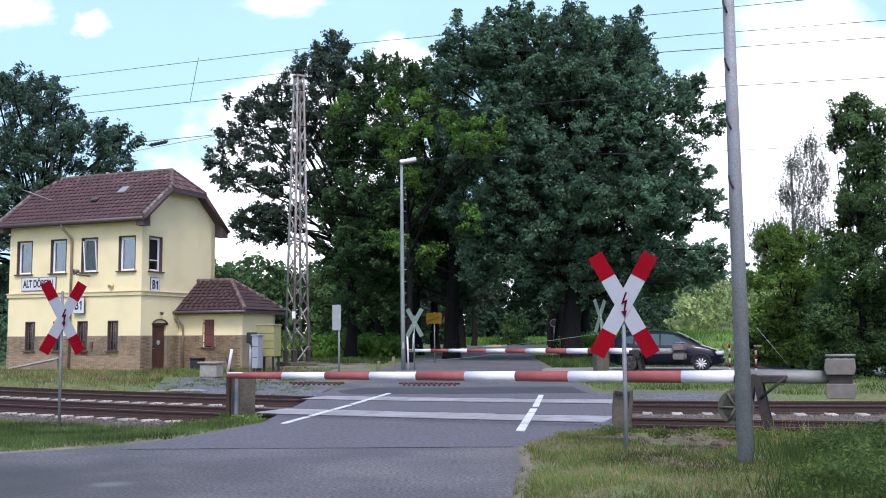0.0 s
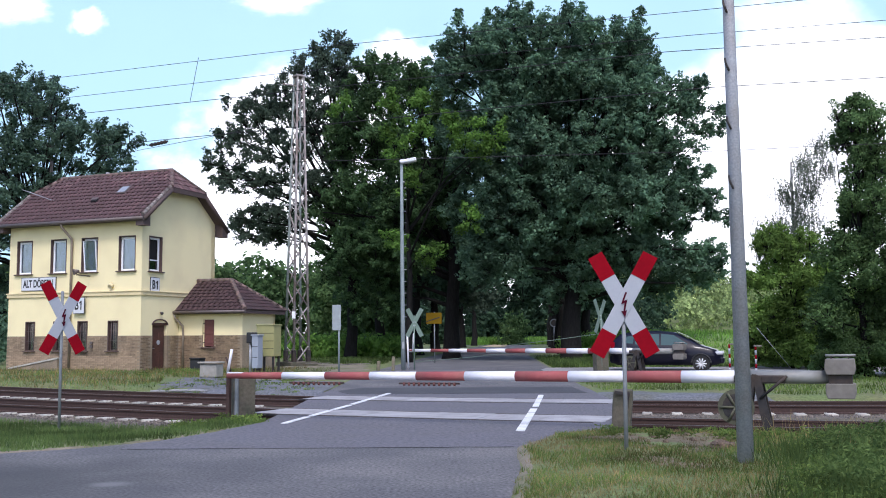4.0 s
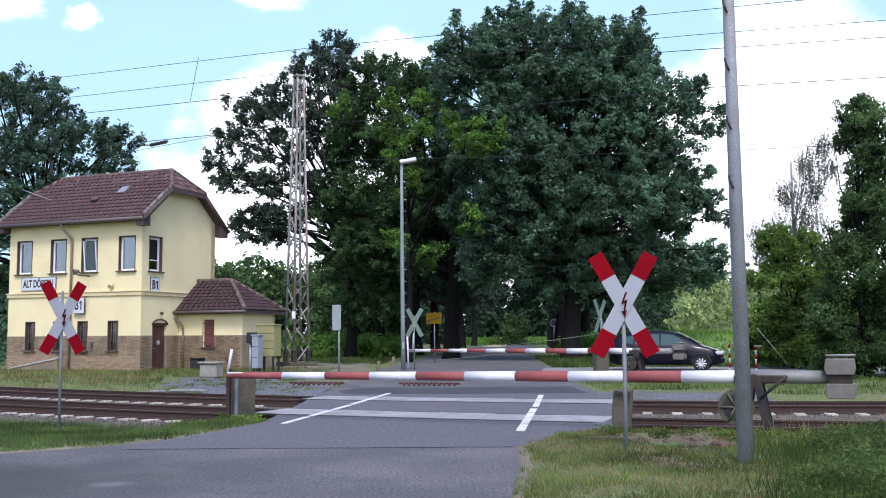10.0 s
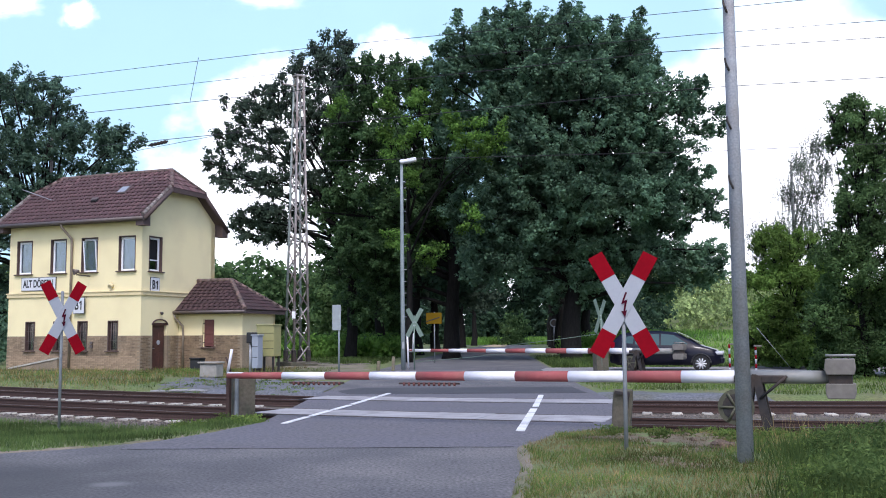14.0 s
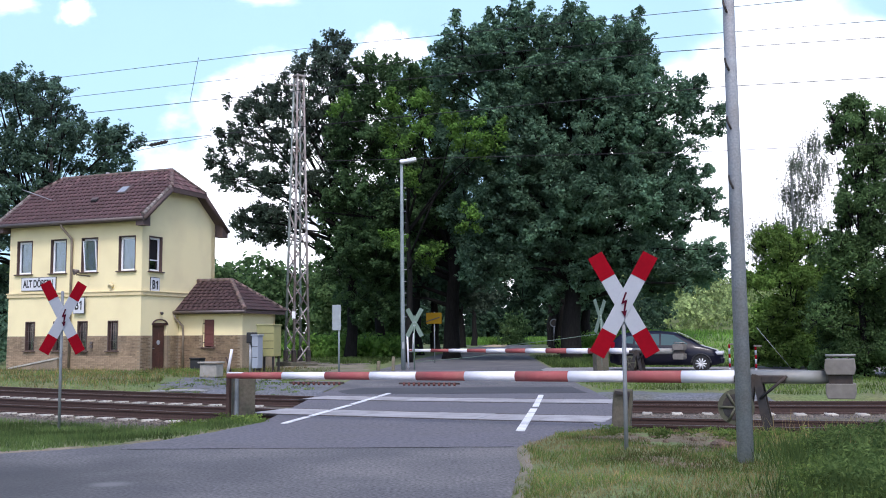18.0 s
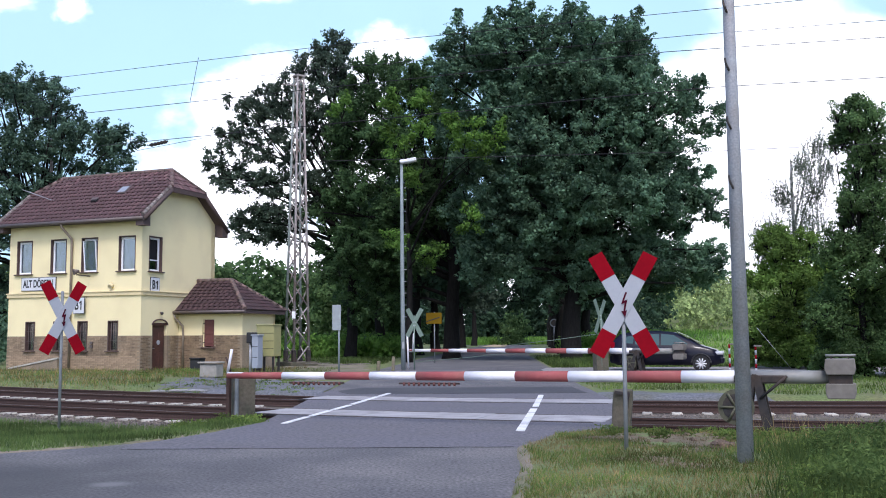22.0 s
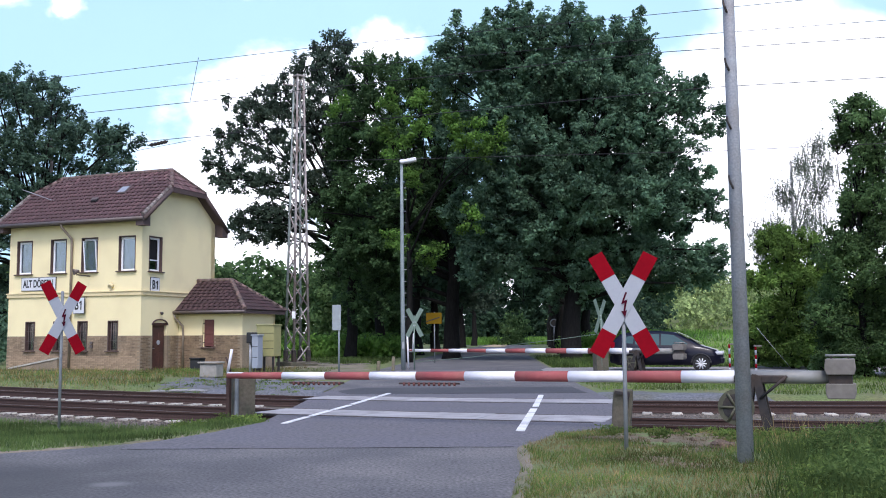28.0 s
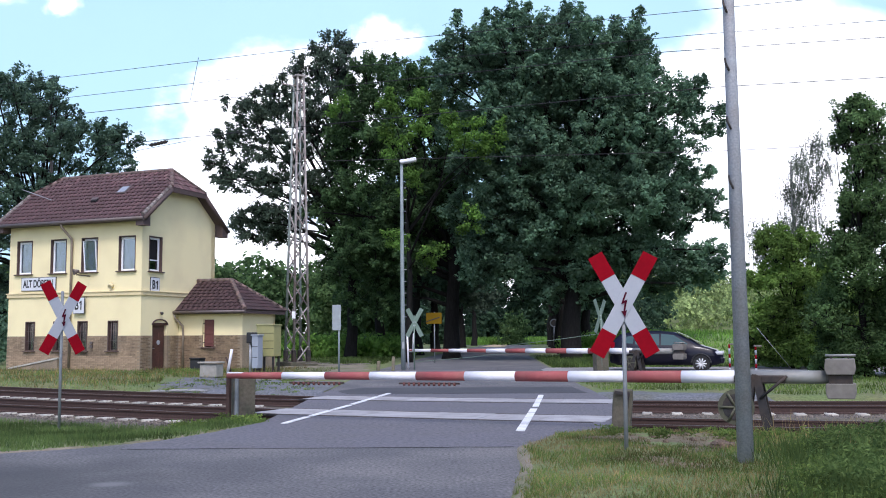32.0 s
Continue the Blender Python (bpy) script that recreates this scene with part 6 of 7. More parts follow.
# lattice mast
for k in range(3):
    t = tagged(part("cover_slab", boxm((0, 0, 0.02), (0.58, 0.34, 0.05), 0.01), M_CONCRETE), "pale concrete cover slab beside the far track", "slab", "cover slabs")
    t.matrix_world = pose(-8.35 + 0.62 * k, 29.5 - 0.26 * k, ground_z(-8.35 + 0.62 * k, 29.5 - 0.26 * k) - 0.02, 0, 0, -23)
MT = thing("lattice_mast", pose(-7.08, 48.0, 0.15, 0, 0, 38), "tall rusty grey lattice catenary mast on a concrete foot", "mast")
MH, B0, B1 = 14.2, 0.42, 0.17


def mleg(i, z):
    k = B0 + (B1 - B0) * z / MH
    return Vector(((1, -1, -1, 1)[i] * k, (1, 1, -1, -1)[i] * k, z))


for i in range(4):
    bm = bmesh.new()
    rod(bm, mleg(i, -0.3), mleg(i, MH), 0.072, 0.05, 4)
    part("leg", bm, M_LATTICE_G if i in (0, 1) else M_LATTICE, MT)
NP = 17
zz = [MH * (1 - (1 - k / NP) ** 1.15) for k in range(NP + 1)]
for i in range(4):
    for k in range(NP):
        a, b = (i, (i + 1) % 4) if k % 2 == 0 else ((i + 1) % 4, i)
        part("brace", rodm(mleg(a, zz[k]), mleg(b, zz[k + 1]), 0.037, None, 4), M_LATTICE, MT)
part("foot", boxm((0, 0, 0.02), (1.5, 1.5, 0.34), 0.04), M_OLDCON, MT)
for i in range(4):
    p = mleg(i, 0.5)
    part("gusset", boxm((p.x * 0.95, p.y * 0.95, 0.45), (0.2, 0.2, 0.6), 0.03), M_IRON, MT)
part("mast_plate", boxm((0, 0, 0), (0.17, 0.02, 0.34), 0.01, pose(-0.46, -0.46, 2.42, 0, 0, -38)), M_FRAME, MT, "small blank white plate")
part("cap", boxm((0, 0, MH + 0.02), (0.5, 0.5, 0.1), 0.02), M_LATTICE, MT)
part("bracket", rodm((-0.9, 0, MH - 0.5), (0.2, 0, MH - 0.45), 0.035), M_LATTICE, MT)
MT2 = thing("catenary_mast", pose(-26.4, 66.0, 0.1), "slender grey catenary mast standing among the trees", "mast")
part("shaft", rodm((0, 0, 0), (0, 0, 15.5), 0.13, 0.10, 8), M_LATTICE, MT2)
part("insulator", rodm((0.0, -0.15, 13.6), (0.0, -0.15, 14.6), 0.16, 0.16, 8), M_GUTTER, MT2)

# street lamp
SLM = thing("street_lamp", pose(-1.70, 42.0, 0.14), "tall galvanised street lamp with a flat white head", "street lamp")
part("pole", tube([(0, 0, -0.2), (-0.02, 0, 2.0), (-0.04, 0, 4.2), (-0.05, 0, 6.5), (-0.06, 0, 8.75)], [0.098, 0.092, 0.085, 0.074, 0.06], 18), M_LAMPPOST, SLM)
hd = part("lamp_head", boxm((0, 0, 0), (0.72, 0.34, 0.16), 0.05, pose(0.22, 0, 8.9, 0, -9, 0)), M_FRAME, SLM, "flat white lamp head")
part("glass", boxm((0, 0, -0.085), (0.45, 0.26, 0.03), 0.01, pose(0.24, 0, 8.9, 0, -9, 0)), M_GALV, hd)
for i in range(12):
    part("peg", rodm((0.05, -0.09, 2.2 + 0.5 * i), (0.14, -0.1, 2.2 + 0.5 * i), 0.015, None, 5), M_GALV, SLM)
part("door_flap", boxm((0, -0.11, 1.0), (0.1, 0.03, 0.3), 0.01), M_GALV, SLM)

S1 = thing("traffic_sign", pose(-3.79, 36.0, 0.13, 0, 0, 172), "tall rectangular road sign seen from its grey back", "road sign")
part("post", rodm((0, 0, -0.2), (0, 0, 2.5), 0.035), M_LAMPPOST, S1)
part("panel", boxm((0.08, 0.06, 2.08), (0.32, 0.02, 0.92), 0.008), M_SIGNBACK, S1, "plain grey back of the panel")
for z in (1.8, 2.35):
    part("clamp", boxm((0.06, 0.03, z), (0.3, 0.03, 0.04)), M_GALV, S1)

S2 = thing("town_sign", pose(-0.56, 52.0, 0.04, 0, 0, -8), "yellow place sign crossed by a dark bar", "road sign")
part("post", rodm((0.08, 0.05, -0.2), (0.08, 0.05, 2.75), 0.03), M_POST, S2)
part("panel", boxm((0.06, 0, 2.42), (0.82, 0.03, 0.58), 0.01), M_YELLOW, S2)
part("stroke", boxm((0, 0, 0), (0.74, 0.01, 0.05)), M_BLACK, S2, "dark diagonal bar").matrix_basis = pose(0.02, -0.025, 2.36, 0, -18, 0)
S3 = thing("round_sign", pose(10.7, 96.0, 0.15), "small round road sign beneath the oaks", "road sign")
part("post", rodm((0, 0.04, 0), (0, 0.04, 2.7), 0.04), M_GALV, S3)
part("disc", rodm((0, 0, 2.6), (0, 0.03, 2.6), 0.4, None, 24), M_POST, S3)
part("centre", rodm((0, -0.01, 2.6), (0, 0.0, 2.6), 0.3, None, 24), M_IRON, S3, "dull brown sign face in the shade")


def marker(x, y, z, h, arm):
    t = thing("marker_post", pose(x, y, z), "slim red and white banded marker post", "post", "marker posts")
    n = 6
    for k in range(n):
        part("band", rodm((0, 0, h * (k - 0.12 * (k % 2 == 0) + 0.0) / n if k else 0), (0, 0, h * (k + 1 - 0.12 * (k % 2)) / n), 0.036, None, 10), M_SIGNWHITE if k % 2 == 0 else M_SIGNRED, t)
    part("arm", boxm((arm, 0, h - 0.02), (0.3, 0.08, 0.07), 0.02), M_WEIGHT, t)
    return t


marker(10.35, 36.0, 0.15, 1.03, 0.16)
marker(11.3, 36.0, 0.13, 0.98, 0.08)

# cabinets beside the annex
def cabinet(m, w, d, h, legs, material, label, seams):
    t = thing("cabinet", m, label, "cabinet", "cabinets beside the annex")
    part("body", boxm((0, 0, legs + h / 2), (w, d, h), 0.02), material, t)
    part("roof", boxm((0, 0, legs + h + 0.02), (w + 0.06, d + 0.06, 0.05), 0.015), material, t)
    for k in range(seams):
        part("seam", boxm((0, -d / 2 - 0.001, legs + h * (k + 1) / (seams + 1)), (w - 0.03, 0.012, 0.018)), M_IRON, t)
    for sx in (-1, 1):
        for sy in (-1, 1):
            part("leg", boxm((sx * (w / 2 - 0.07), sy * (d / 2 - 0.07), legs / 2 - 0.1), (0.07, 0.07, legs + 0.2)), M_IRON, t)
    return t


cabinet(pose(-6.95, 39.5, 0.12, 0, 0, -22), 0.8, 0.55, 1.22, 0.64, M_CABYELLOW, "olive yellow metal cabinet on legs", 3)
cabinet(pose(-7.24, 38.6, 0.12, 0, 0, -22), 0.28, 0.36, 1.26, 0.2, M_CABGREY, "pale grey metal switch cabinet", 2)
T_ = thing("control_post", pose(-7.52, 38.7, 0.12, 0, 0, -20), "black control box on a grey post", "control box")
part("post", rodm((0, 0, -0.1), (0, 0, 1.2), 0.05), M_GALV, T_)
part("box", boxm((0.06, 0, 1.38), (0.34, 0.3, 0.42), 0.03), M_BLACK, T_)
M_GRIT = mat("sandy_plastic", (0.30, 0.285, 0.25), 0.75, grain=0.12, gscale=8, stain=(0.2, 0.19, 0.16), sscale=3, samount=0.6)
G_ = thing("grit_box", pose(-8.28, 35.5, 0.10, 0, 0, -18), "pale grey grit box with a sloping lid", "box")
part("body", boxm((0, 0, 0.24), (0.68, 0.5, 0.46), 0.03), M_GRIT, G_)
part("lid", boxm((0, -0.03, 0.53), (0.78, 0.6, 0.06), 0.025), M_GRIT, G_)
G2 = thing("crate", pose(-10.22, 41.3, 0.12, 0, 0, -22), "dark low crate beside the annex wall", "crate")
part("body", boxm((0, 0, 0.28), (0.46, 0.4, 0.46), 0.02), M_BLACK, G2)
part("lid", boxm((0, -0.02, 0.54), (0.52, 0.46, 0.06), 0.02), M_IRON, G2)
for k, (x, y, w_) in enumerate(((-4.9, 44.5, 1.4), (-6.0, 47.2, 1.2), (-3.9, 45.8, 1.1))):
    t = tagged(part("kerb_log", rodm((-w_ / 2, 0, 0.1), (w_ / 2, 0.05, 0.12), 0.022, 0.018, 10), M_WEIGHT), "pale weathered log edging the yard", "log", "logs in the yard")
    t.matrix_world = pose(x, y, 0.16, 0, 0, 10 - 14 * k)
for k, (x, y, h) in enumerate(((-2.05, 40.2, 0.5), (-2.7, 41.0, 0.3))):
    t = tagged(part("wooden_stake", boxm((0, 0, h / 2), (0.13, 0.12, h + 0.1), 0.02), M_DIRT), "short weathered wooden stake", "post")
    t.matrix_world = pose(x, y, 0.16, 4, 3, 20 * k)
RK = thing("barrier_rest", pose(-1.55, 43.8, 0.15), "white forked rest of the far barrier", "barrier rest")
part("post", rodm((0, 0, -0.1), (-0.05, 0, 1.45), 0.04), M_BARWHITE, RK)
part("fork", rodm((0.2, 0, 0.7), (0.24, 0, 1.5), 0.04), M_BARWHITE, RK)
part("brace", rodm((0, 0, 0.7), (0.2, 0, 0.7), 0.03), M_BARGREY, RK)
stone_post(pose(6.1, 38.6, 0.12, 0, 0, 10), 0.5, 0.45, 0.8, "grey concrete post at the far barrier")

# ---- overhead wires ----


def wire(pts, r, label, left=0.9):
    ps = [Vector(p) for p in pts]
    ps = [ps[0] + (ps[0] - ps[1]) * left] + ps + [ps[-1] + (ps[-1] - ps[-2]) * 1.2]
    out = []
    for a, b in zip(ps, ps[1:]):
        out += [a.lerp(b, k / 4) for k in range(4)]
    return tagged(part("overhead_wire", tube(out + [ps[-1]], r, 5), M_WIRE), label, "overhead wire", "overhead wires")


wire([(-10.584, 24.48, 7.971), (-2.667, 19.69, 7.372), (4.735, 17.24, 7.299)], 0.006, "upper catenary wire above the near track")
wire([(-8.099, 22.95, 6.835), (-5.038, 20.76, 6.557), (4.047, 17.41, 6.579), (7.736, 16.83, 6.647)], 0.007, "contact wire above the near track")
wire([(-12.139, 29.51, 8.719), (-4.024, 24.47, 8.145), (5.553, 21.18, 8.055), (9.495, 20.62, 8.177)], 0.007, "upper catenary wire above the far track")
wire([(-7.992, 26.64, 6.868), (-6.022, 25.17, 6.71), (5.798, 20.94, 6.818), (9.365, 20.46, 6.892)], 0.009, "contact wire above the far track")
wire([(-3.2, 22.6, 5.55), (5.896, 21.45, 5.519), (8.515, 21.1, 5.561)], 0.007, "thin lower wire beside the far track", 0.02)
wire([(-9.4, 33.0, 8.0), (-7.0, 29.6, 7.6)], 0.008, "thin wire with an insulator towards the lattice mast")
t = tagged(part("dropper", rodm((-5.33, 21.2, 7.62), (-5.46, 21.05, 6.6), 0.006, None, 5), M_WIRE), "thin dropper between two wires", "overhead wire")
INS = thing("insulator", pose(-8.15, 28.0, 7.05), "dark ribbed insulator in the wire", "insulator")
part("core", rodm((-0.3, 0.16, 0.0), (0.32, -0.2, 0.04), 0.03, None, 10), M_IRON, INS)
for k in range(5):
    f_ = k / 4
    p = Vector((-0.22 + 0.45 * f_, 0.12 - 0.26 * f_, 0.005 + 0.03 * f_))
    part("shed", rodm(p - Vector((0.02, -0.012, 0)), p + Vector((0.02, -0.012, 0)), 0.055, None, 10), M_IRON, INS)

# ---- car ----
M_PAINT = mat("navy_car_paint", (0.004, 0.004, 0.013), 0.35, 0.0, spec=0.15)
M_PAINT.node_tree.nodes["Principled BSDF"].inputs["Coat Weight"].default_value = 0.3
M_PAINT.node_tree.nodes["Principled BSDF"].inputs["Coat Roughness"].default_value = 0.12
M_CARGLASS = mat("tinted_car_glass", (0.030, 0.070, 0.072), 0.06, spec=0.5)
M_TYRE = mat("tyre_rubber", (0.018, 0.018, 0.019), 0.9)
M_ALLOY = mat("alloy_rim", (0.65, 0.66, 0.68), 0.4, 0.2)
M_LAMP = mat("clear_lamp", (0.65, 0.67, 0.7), 0.1, 0.3)
CAR = thing("car", pose(8.8, 39.1, 0.10, 0, 0, -18) @ Matrix.Scale(1.05, 4), "dark navy blue hatchback waiting on the side road", "car")


def curve_at(pts, x):
    for (x0, y0), (x1, y1) in zip(pts, pts[1:]):
        if x0 <= x <= x1:
            u = (x - x0) / (x1 - x0)
            u = u * u * (3 - 2 * u) * 0.5 + u * 0.5
            return y0 + (y1 - y0) * u
    return pts[0][1] if x < pts[0][0] else pts[-1][1]


BELT = [(-2.03, 0.86), (-1.7, 1.0), (0.2, 0.93), (0.9, 0.88), (1.25, 0.84), (1.7, 0.74), (2.03, 0.56)]
TOP = [(-2.03, 0.90), (-1.95, 1.12), (-1.7, 1.38), (-1.2, 1.48), (-0.4, 1.51), (0.3, 1.45), (0.85, 1.2), (1.25, 0.98), (1.4, 0.93), (1.75, 0.83), (2.03, 0.62)]
HALF = [(-2.03, 0.66), (-1.8, 0.79), (-1.2, 0.84), (1.0, 0.84), (1.7, 0.78), (2.03, 0.58)]
bm = bmesh.new()
secs = []
for k in range(33):
    x = -2.03 + 4.06 * k / 32
    hb, tp, hw = curve_at(BELT, x), curve_at(TOP, x), curve_at(HALF, x)
    tp = max(tp, hb + 0.03)
    zb = 0.24 if abs(x) < 1.8 else 0.3
    inset = min(0.22, (tp - hb) * 0.38)
    half = [(0.0, zb), (hw * 0.9, zb), (hw, zb + 0.14), (hw * 1.01, 0.58), (hw, hb - 0.04), (hw - 0.03, hb), (hw - inset * 0.85, tp - 0.09 * min(1, (tp - hb) * 3)), (hw - inset - 0.12, tp - 0.015), (0.0, tp)]
    ring = [(x, -y, z) for y, z in half] + [(x, y, z) for y, z in half[-2:0:-1]]
    secs.append([bm.verts.new(p) for p in ring])
n = len(secs[0])
for a, b in zip(secs, secs[1:]):
    for i in range(n):
        bm.faces.new((a[i], a[(i + 1) % n], b[(i + 1) % n], b[i])).smooth = True
bm.faces.new(secs[0][::-1])
bm.faces.new(secs[-1])
bmesh.ops.recalc_face_normals(bm, faces=bm.faces)
body = part("body", bm, M_PAINT, CAR, "dark navy painted body")


def side_y(x, z):
    hb, tp, hw = curve_at(BELT, x), curve_at(TOP, x), curve_at(HALF, x)
    inset = min(0.22, (tp - hb) * 0.38)
    u = min(max((z - hb) / max(tp - 0.09 - hb, 0.05), 0), 1)
    return hw - 0.03 + u * (0.03 - inset * 0.85)


def side_pane(name, outline, material, label="", lift=0.008):
    for s in (-1, 1):
        bm = bmesh.new()
        vs = [bm.verts.new((x, s * (side_y(x, z) + lift), z)) for x, z in outline]
        f = bm.faces.new(vs)
        r = bmesh.ops.extrude_face_region(bm, geom=[f])
        bmesh.ops.translate(bm, vec=(0, s * -0.02, 0), verts=[v for v in r["geom"] if isinstance(v, bmesh.types.BMVert)])
        bmesh.ops.recalc_face_normals(bm, faces=bm.faces)
        part(name, bm, material, body, label)


side_pane("side_window", [(-0.15, 0.97), (0.75, 0.95), (0.8, 1.02), (0.3, 1.34), (-0.15, 1.39)], M_CARGLASS, "tinted front side window")
side_pane("side_window", [(-1.1, 1.0), (-0.22, 0.97), (-0.22, 1.38), (-1.05, 1.37)], M_CARGLASS, "tinted rear side window")
side_pane("side_window", [(-1.55, 1.06), (-1.18, 1.02), (-1.13, 1.33), (-1.4, 1.29)], M_CARGLASS, "small rear quarter window")
side_pane("side_moulding", [(-1.1, 0.50), (0.95, 0.50), (0.95, 0.55), (-1.1, 0.55)], M_BLACK, "black side moulding")
side_pane("side_badge", [(0.45, 0.46), (0.75, 0.46), (0.75, 0.49), (0.45, 0.49)], M_ALLOY, "small bright side trim", 0.02)
bm = bmesh.new()
v = [bm.verts.new(p) for p in ((1.2, -0.62, 1.0), (1.2, 0.62, 1.0), (0.36, 0.52, 1.43), (0.36, -0.52, 1.43))]
f = bm.faces.new(v)
part("windscreen", bm, M_CARGLASS, body, "slanting tinted windscreen").location = (0.05, 0, 0.035)
bm = bmesh.new()
v = [bm.verts.new(p) for p in ((-1.98, -0.58, 1.0), (-1.98, 0.58, 1.0), (-1.66, 0.5, 1.37), (-1.66, -0.5, 1.37))]
bm.faces.new(v)
part("rear_window", bm, M_CARGLASS, body).location = (-0.03, 0, 0.01)
for s in (-1, 1):
    bm = bmesh.new()
    box(bm, (1.83, s * 0.62, 0.68), (0.4, 0.2, 0.12), 0.04, pose(0, 0, 0))
    part("headlight", bm, M_LAMP, body, "clear headlight")
    part("tail_light", boxm((-1.93, s * 0.66, 0.92), (0.14, 0.16, 0.34), 0.03), M_SIGNRED, body, "red tail light")
    part("mirror", boxm((0.62, s * 0.95, 1.0), (0.14, 0.2, 0.13), 0.04), M_PAINT, body)
    part("door_handle", boxm((-0.05, s * 0.87, 0.86), (0.2, 0.03, 0.035), 0.01), M_PAINT, body)
    part("door_handle", boxm((-1.0, s * 0.87, 0.88), (0.2, 0.03, 0.035), 0.01), M_PAINT, body)
    for x in (-1.28, 1.27):
        wl = part("wheel", rodm((x, s * 0.66, 0.30), (x, s * 0.875, 0.30), 0.30, None, 28), M_TYRE, CAR, "black tyre")
        part("rim", rodm((x, s * 0.872, 0.30), (x, s * 0.885, 0.30), 0.205, None, 24), M_IRON, wl)
        for k in range(10):
            a = 2 * math.pi * k / 10
            part("spoke", rodm((x, s * 0.892, 0.30), (x + 0.2 * math.cos(a), s * 0.888, 0.30 + 0.2 * math.sin(a)), 0.022, None, 6), M_ALLOY, wl)
        part("hub", rodm((x, s * 0.89, 0.30), (x, s * 0.90, 0.30), 0.05, None, 12), M_ALLOY, wl)
        bm = bmesh.new()
        for k in range(14):
            a0, a1 = math.pi * k / 14, math.pi * (k + 1) / 14
            rod(bm, (x + 0.34 * math.cos(a0), s * 0.855, 0.31 + 0.34 * math.sin(a0)), (x + 0.34 * math.cos(a1), s * 0.855, 0.31 + 0.34 * math.sin(a1)), 0.03, None, 6)
        part("wheel_arch", bm, M_BLACK, body)
part("rear_bumper", boxm((-1.98, 0, 0.46), (0.16, 1.42, 0.24), 0.05), M_PAINT, body)
part("number_plate", boxm((-2.065, 0, 0.66), (0.02, 0.5, 0.11)), M_SIGNWHITE, body, "blank pale number plate")
part("front_bumper", boxm((1.98, 0, 0.42), (0.16, 1.3, 0.22), 0.05), M_PAINT, body)

# thin cables beside the far barrier
for a, b in (((-1.2, 43.0, 0.42), (3.0, 45.0, 0.75)), ((2.6, 45.0, 1.05), (7.6, 44.0, 1.68))):
    tagged(part("cable", tube([a, tuple((Vector(a) + Vector(b)) / 2 - Vector((0, 0, 0.03))), b], 0.012, 5), M_SIGNBACKGREEN), "thin slack cable beside the far barrier", "cable")
tagged(part("stay_wire", rodm((11.05, 35.0, 1.75), (12.3, 35.0, 0.2), 0.008, None, 6), M_GALV), "slanting grey stay wire beside the marker posts", "wire")

# leafy weeds on the verge
def weeds(name, n, x0, x1, y0, y1, r, h, leaf, size, per, seed, ok, label):
    rng = np.random.default_rng(seed)
    P, O = [], []
    while len(P) < n:
        x, y = rng.uniform(x0, x1), rng.uniform(y0, y1)
        if not ok(x, y):
            continue
        hh = h * rng.uniform(0.4, 1.1)
        k = per
        p = np.stack([x + rng.normal(size=k) * r, y + rng.normal(size=k) * r, ground_z(x, y) + hh * rng.uniform(0.05, 1, k) ** 0.8], 1)
        P.append(p)
        O.append(rng.normal(size=(k, 3)))
    return tagged(part(name, quads_mesh(name, leaves(rng, np.concatenate(P), size, 0.3, 0.3, np.concatenate(O))), leaf), label, "weeds", kind="stuff")


weeds("weeds", 640, 2.9, 7.5, 7.8, 12.8, 0.09, 0.32, M_TALL_SHADE, 0.034, 110, 31, lambda x, y: x > 0.375 * y + 0.35 * noise.noise((y * 1.3, 2.2, 0)), "rank leafy weeds on the verge")
weeds("weeds", 130, 2.9, 7.5, 7.8, 13.2, 0.07, 0.26, M_BLADE, 0.028, 80, 32, lambda x, y: x > 0.345 * y, "bright leafy weeds on the verge")
weeds("weeds", 60, 2.4, 5.0, 13.6, 15.6, 0.06, 0.10, M_BLADE, 0.03, 40, 33, right_verge, "low weeds beside the track")
weeds("weeds", 46, -4.9, -3.2, 17.6, 19.3, 0.08, 0.16, M_BLADE, 0.035, 70, 34, left_verge, "low weeds round the concrete post")
weeds("weeds", 30, -11.8, -8.0, 36.6, 41.5, 0.15, 0.18, M_BLADE, 0.05, 50, 35, lambda x, y: True, "weeds in front of the annex")

weeds("weeds", 70, -9.0, -3.7, 27.0, 33.5, 0.10, 0.09, M_BLADE, 0.035, 40, 36, lambda x, y: not on_road(x, y, 0.2) and y > far_rail(x) + 2.6, "low weeds in the gravel path")

# earth clod and kerb stone on the verge
def clod(x, y, z, s, seed, material, label):
    bm = bmesh.new()
    bmesh.ops.create_icosphere(bm, subdivisions=3, radius=s)
    for v in bm.verts:
        v.co *= 1 + 0.45 * noise.noise(v.co * (2.2 / s) + Vector((seed, 0, 0)))
        v.co.z *= 0.75
    t = tagged(part("earth_clod", bm, material), label, "clod", "clods of earth")
    t.matrix_world = pose(x, y, z)


clod(3.50, 12.75, 0.08, 0.12, 3, M_CLOD, "dark clod of earth and roots on the verge")
clod(3.66, 12.85, 0.07, 0.09, 7, M_CLOD, "dark clod of earth and roots on the verge")
clod(2.75, 13.9, 0.03, 0.08, 9, M_EARTH, "crumbled brown earth on the verge")
crumb = random.Random(8)
for k in range(44):
    cx, cy = 3.2 + crumb.gauss(0, 0.5), 14.0 + crumb.gauss(0, 0.8)
    clod(cx, cy, ground_z(cx, cy) + 0.01, crumb.uniform(0.02, 0.05), k, M_EARTH if k % 3 else M_CLOD, "small crumb of brown earth on the verge")

# bricks of the plinths, last
bricks(H, (-HL, -0.0305, 0), (1, 0), HL, -0.1, PL, [(a, b, c, d) for a, b, c, d in fh[4:]], 300)
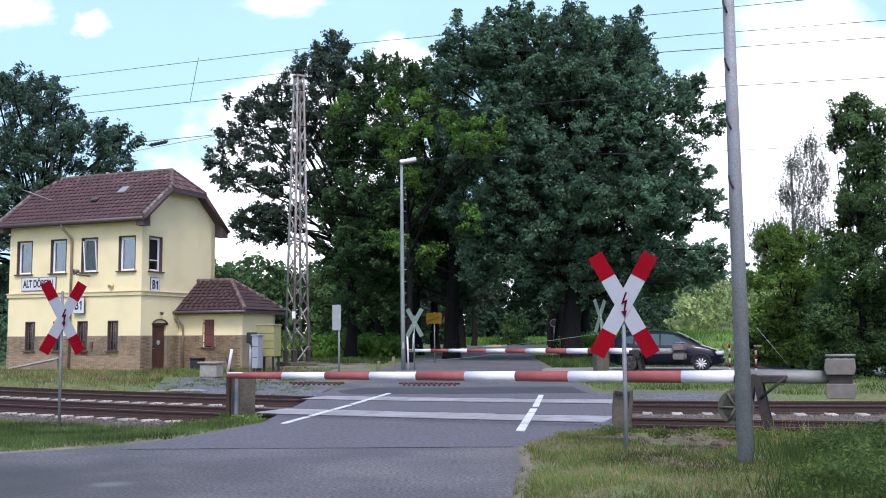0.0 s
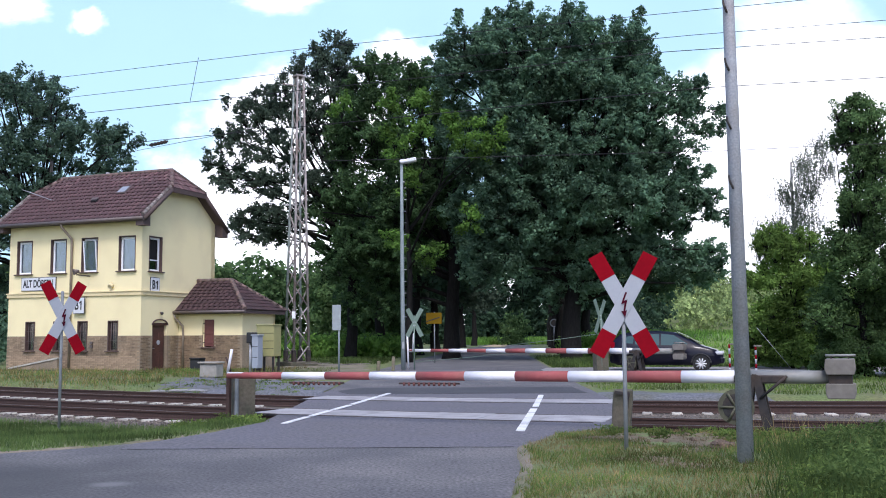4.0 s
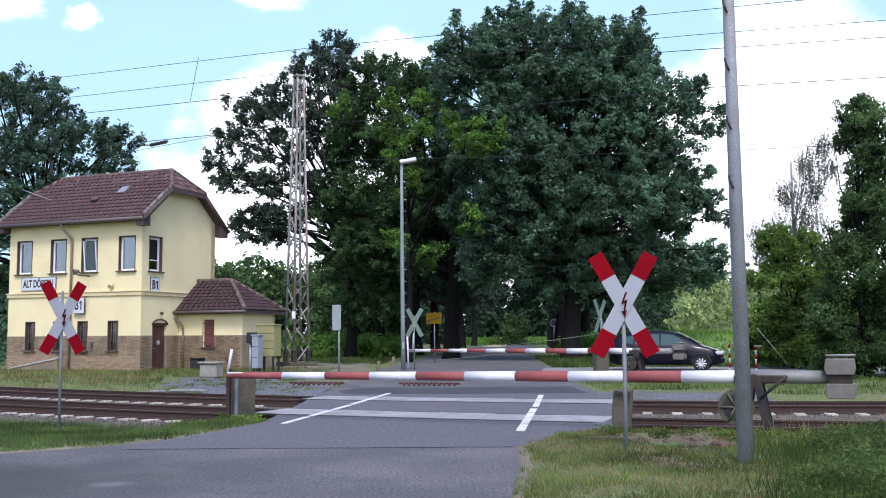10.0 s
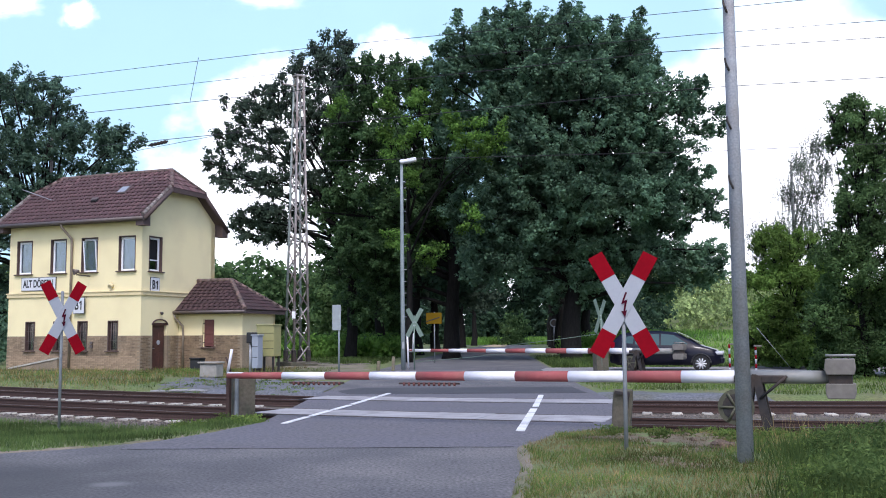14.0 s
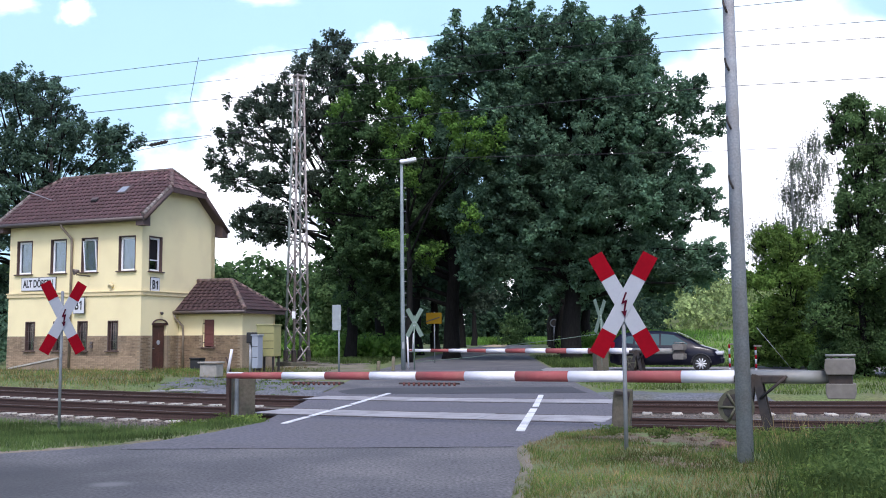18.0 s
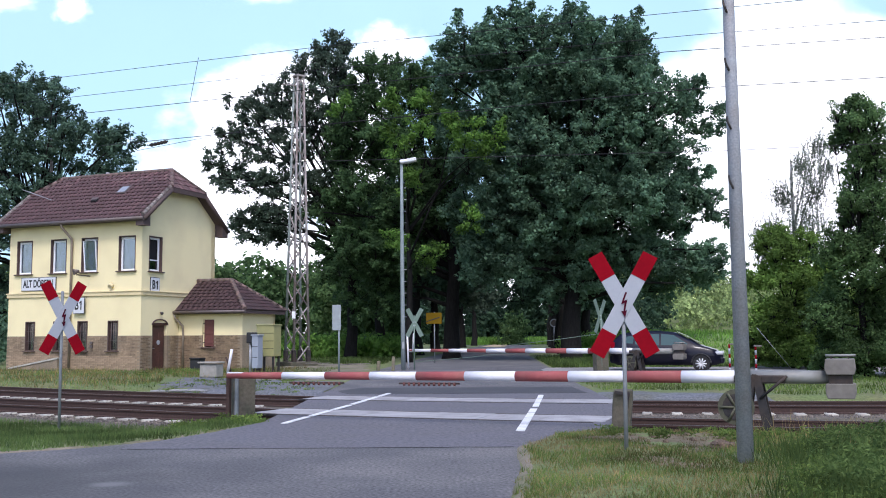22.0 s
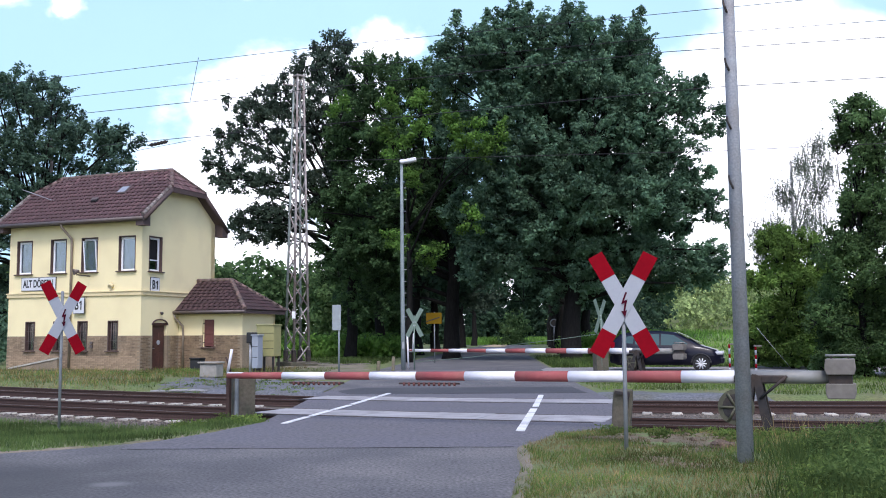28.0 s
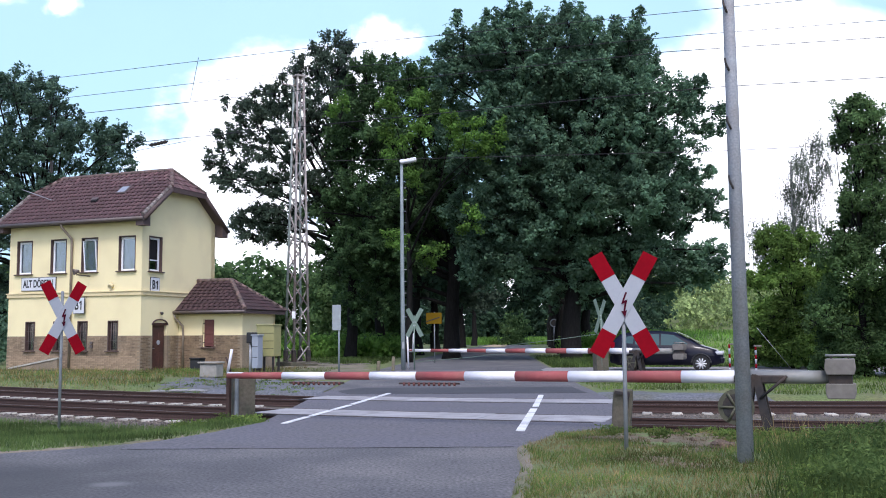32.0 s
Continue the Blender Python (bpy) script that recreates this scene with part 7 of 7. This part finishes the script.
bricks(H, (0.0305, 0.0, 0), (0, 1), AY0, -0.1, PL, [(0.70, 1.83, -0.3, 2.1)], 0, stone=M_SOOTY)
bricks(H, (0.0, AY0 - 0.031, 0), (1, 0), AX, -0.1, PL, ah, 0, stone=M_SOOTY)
# ---- clouds ----


def cloud_mat(name, seed, scale, edge0, edge1, bright):
    """A far cloud: white glow with a ragged, soft outline."""
    m = bpy.data.materials.new(name)
    m.use_nodes = True
    nt = m.node_tree
    N, L = nt.nodes, nt.links
    N.remove(N["Principled BSDF"])
    em = N.new("ShaderNodeEmission")
    em.inputs["Color"].default_value, em.inputs["Strength"].default_value = (1.0, 1.0, 1.0, 1), bright
    tr = N.new("ShaderNodeBsdfTransparent")
    ms = N.new("ShaderNodeMixShader")
    tc = N.new("ShaderNodeTexCoord")
    ln = N.new("ShaderNodeVectorMath")
    ln.operation = "LENGTH"
    L.new(tc.outputs["Object"], ln.inputs[0])
    nz = N.new("ShaderNodeTexNoise")
    nz.noise_dimensions = "4D"
    nz.inputs["W"].default_value = seed
    nz.inputs["Scale"].default_value, nz.inputs["Detail"].default_value = scale, 6
    L.new(tc.outputs["Object"], nz.inputs["Vector"])
    ad = N.new("ShaderNodeMath")
    ad.operation = "MULTIPLY_ADD"
    L.new(nz.outputs["Fac"], ad.inputs[0])
    ad.inputs[1].default_value = -1.3
    L.new(ln.outputs["Value"], ad.inputs[2])
    mr = N.new("ShaderNodeMapRange")
    mr.interpolation_type = "SMOOTHSTEP"
    mr.inputs["From Min"].default_value, mr.inputs["From Max"].default_value = edge1, edge0
    L.new(ad.outputs[0], mr.inputs["Value"])
    L.new(mr.outputs[0], ms.inputs[0])
    L.new(tr.outputs[0], ms.inputs[1])
    L.new(em.outputs[0], ms.inputs[2])
    L.new(ms.outputs[0], N["Material Output"].inputs["Surface"])
    return m


def cloud(x, z, w, h, seed, drift, bright=1.25, scale=1.6, e0=-0.05, e1=0.22, y=2400.0):
    """A distant cloud, w by h metres in half-size, facing the place."""
    bm = bmesh.new()
    bmesh.ops.create_grid(bm, x_segments=8, y_segments=8, size=1.3)
    ob = part("cloud", bm, cloud_mat("cloud_vapour", seed, scale, e0, e1, bright))
    tagged(ob, "white drifting cumulus cloud", "cloud", "clouds", "structure")
    m = Matrix.Translation((x, y, z)) @ pose(0, 0, 0, 90, 0, 0)
    ob.scale = (w, h, 1)
    ob.matrix_basis = m @ Matrix.Diagonal((w, h, 1, 1))
    CLOUDS.append((ob, m, drift))


DR = (-72.0, 0.0, 55.0)
cloud(-872, 782, 52, 46, 1.3, DR, e0=-0.6, e1=0.35)
cloud(-1075, 815, 120, 60, 2.1, DR, e0=-0.6, e1=0.35)
cloud(-390, 842, 130, 60, 5.2, DR, e0=-0.6, e1=0.35)
cloud(-320, 430, 450, 310, 3.7, DR, scale=2.0, e0=-0.15, e1=0.22)
cloud(-112, 680, 110, 85, 9.1, (-40.0, 0.0, 45.0), e0=-0.5, e1=0.3)
cloud(960, 340, 710, 640, 4.4, DR, scale=1.2, y=2500.0)
cloud(-420, 190, 420, 150, 6.1, (-30, 0, 10), scale=1.6, e0=-0.4, e1=0.3, y=2450.0)
cloud(0, 60, 1700, 180, 8.4, (-60, 0, 5), scale=2.0, y=2600.0)


# glowing sheet added far off to make the blue sky brighter and more cyan
vm = bpy.data.materials.new("sky_glow")
vm.use_nodes = True
VN, VL = vm.node_tree.nodes, vm.node_tree.links
VN.remove(VN["Principled BSDF"])
ve, vt, vx = VN.new("ShaderNodeEmission"), VN.new("ShaderNodeBsdfTransparent"), VN.new("ShaderNodeMixShader")
ve.inputs["Color"].default_value, ve.inputs["Strength"].default_value = (0.55, 0.83, 1.0, 1), 0.67
vz, vc, vr = VN.new("ShaderNodeTexNoise"), VN.new("ShaderNodeTexCoord"), VN.new("ShaderNodeMapRange")
vz.inputs["Scale"].default_value, vz.inputs["Detail"].default_value = 0.0016, 5
VL.new(vc.outputs["Object"], vz.inputs["Vector"])
VL.new(vz.outputs["Fac"], vr.inputs["Value"])
vr.inputs["From Min"].default_value, vr.inputs["From Max"].default_value = 0.3, 0.7
vr.inputs["To Min"].default_value, vr.inputs["To Max"].default_value = 0.45, 0.75
VL.new(vr.outputs[0], vx.inputs[0])
VL.new(vt.outputs[0], vx.inputs[1])
VL.new(ve.outputs[0], vx.inputs[2])
VL.new(vx.outputs[0], VN["Material Output"].inputs["Surface"])
bm = bmesh.new()
slab(bm, [(-2600, 2900), (2600, 2900), (2600, 2902), (-2600, 2902)], -100, 1900)
tagged(part("backdrop", bm, vm), "glowing sheet added to brighten the blue sky", "sky", kind="structure")

motions()
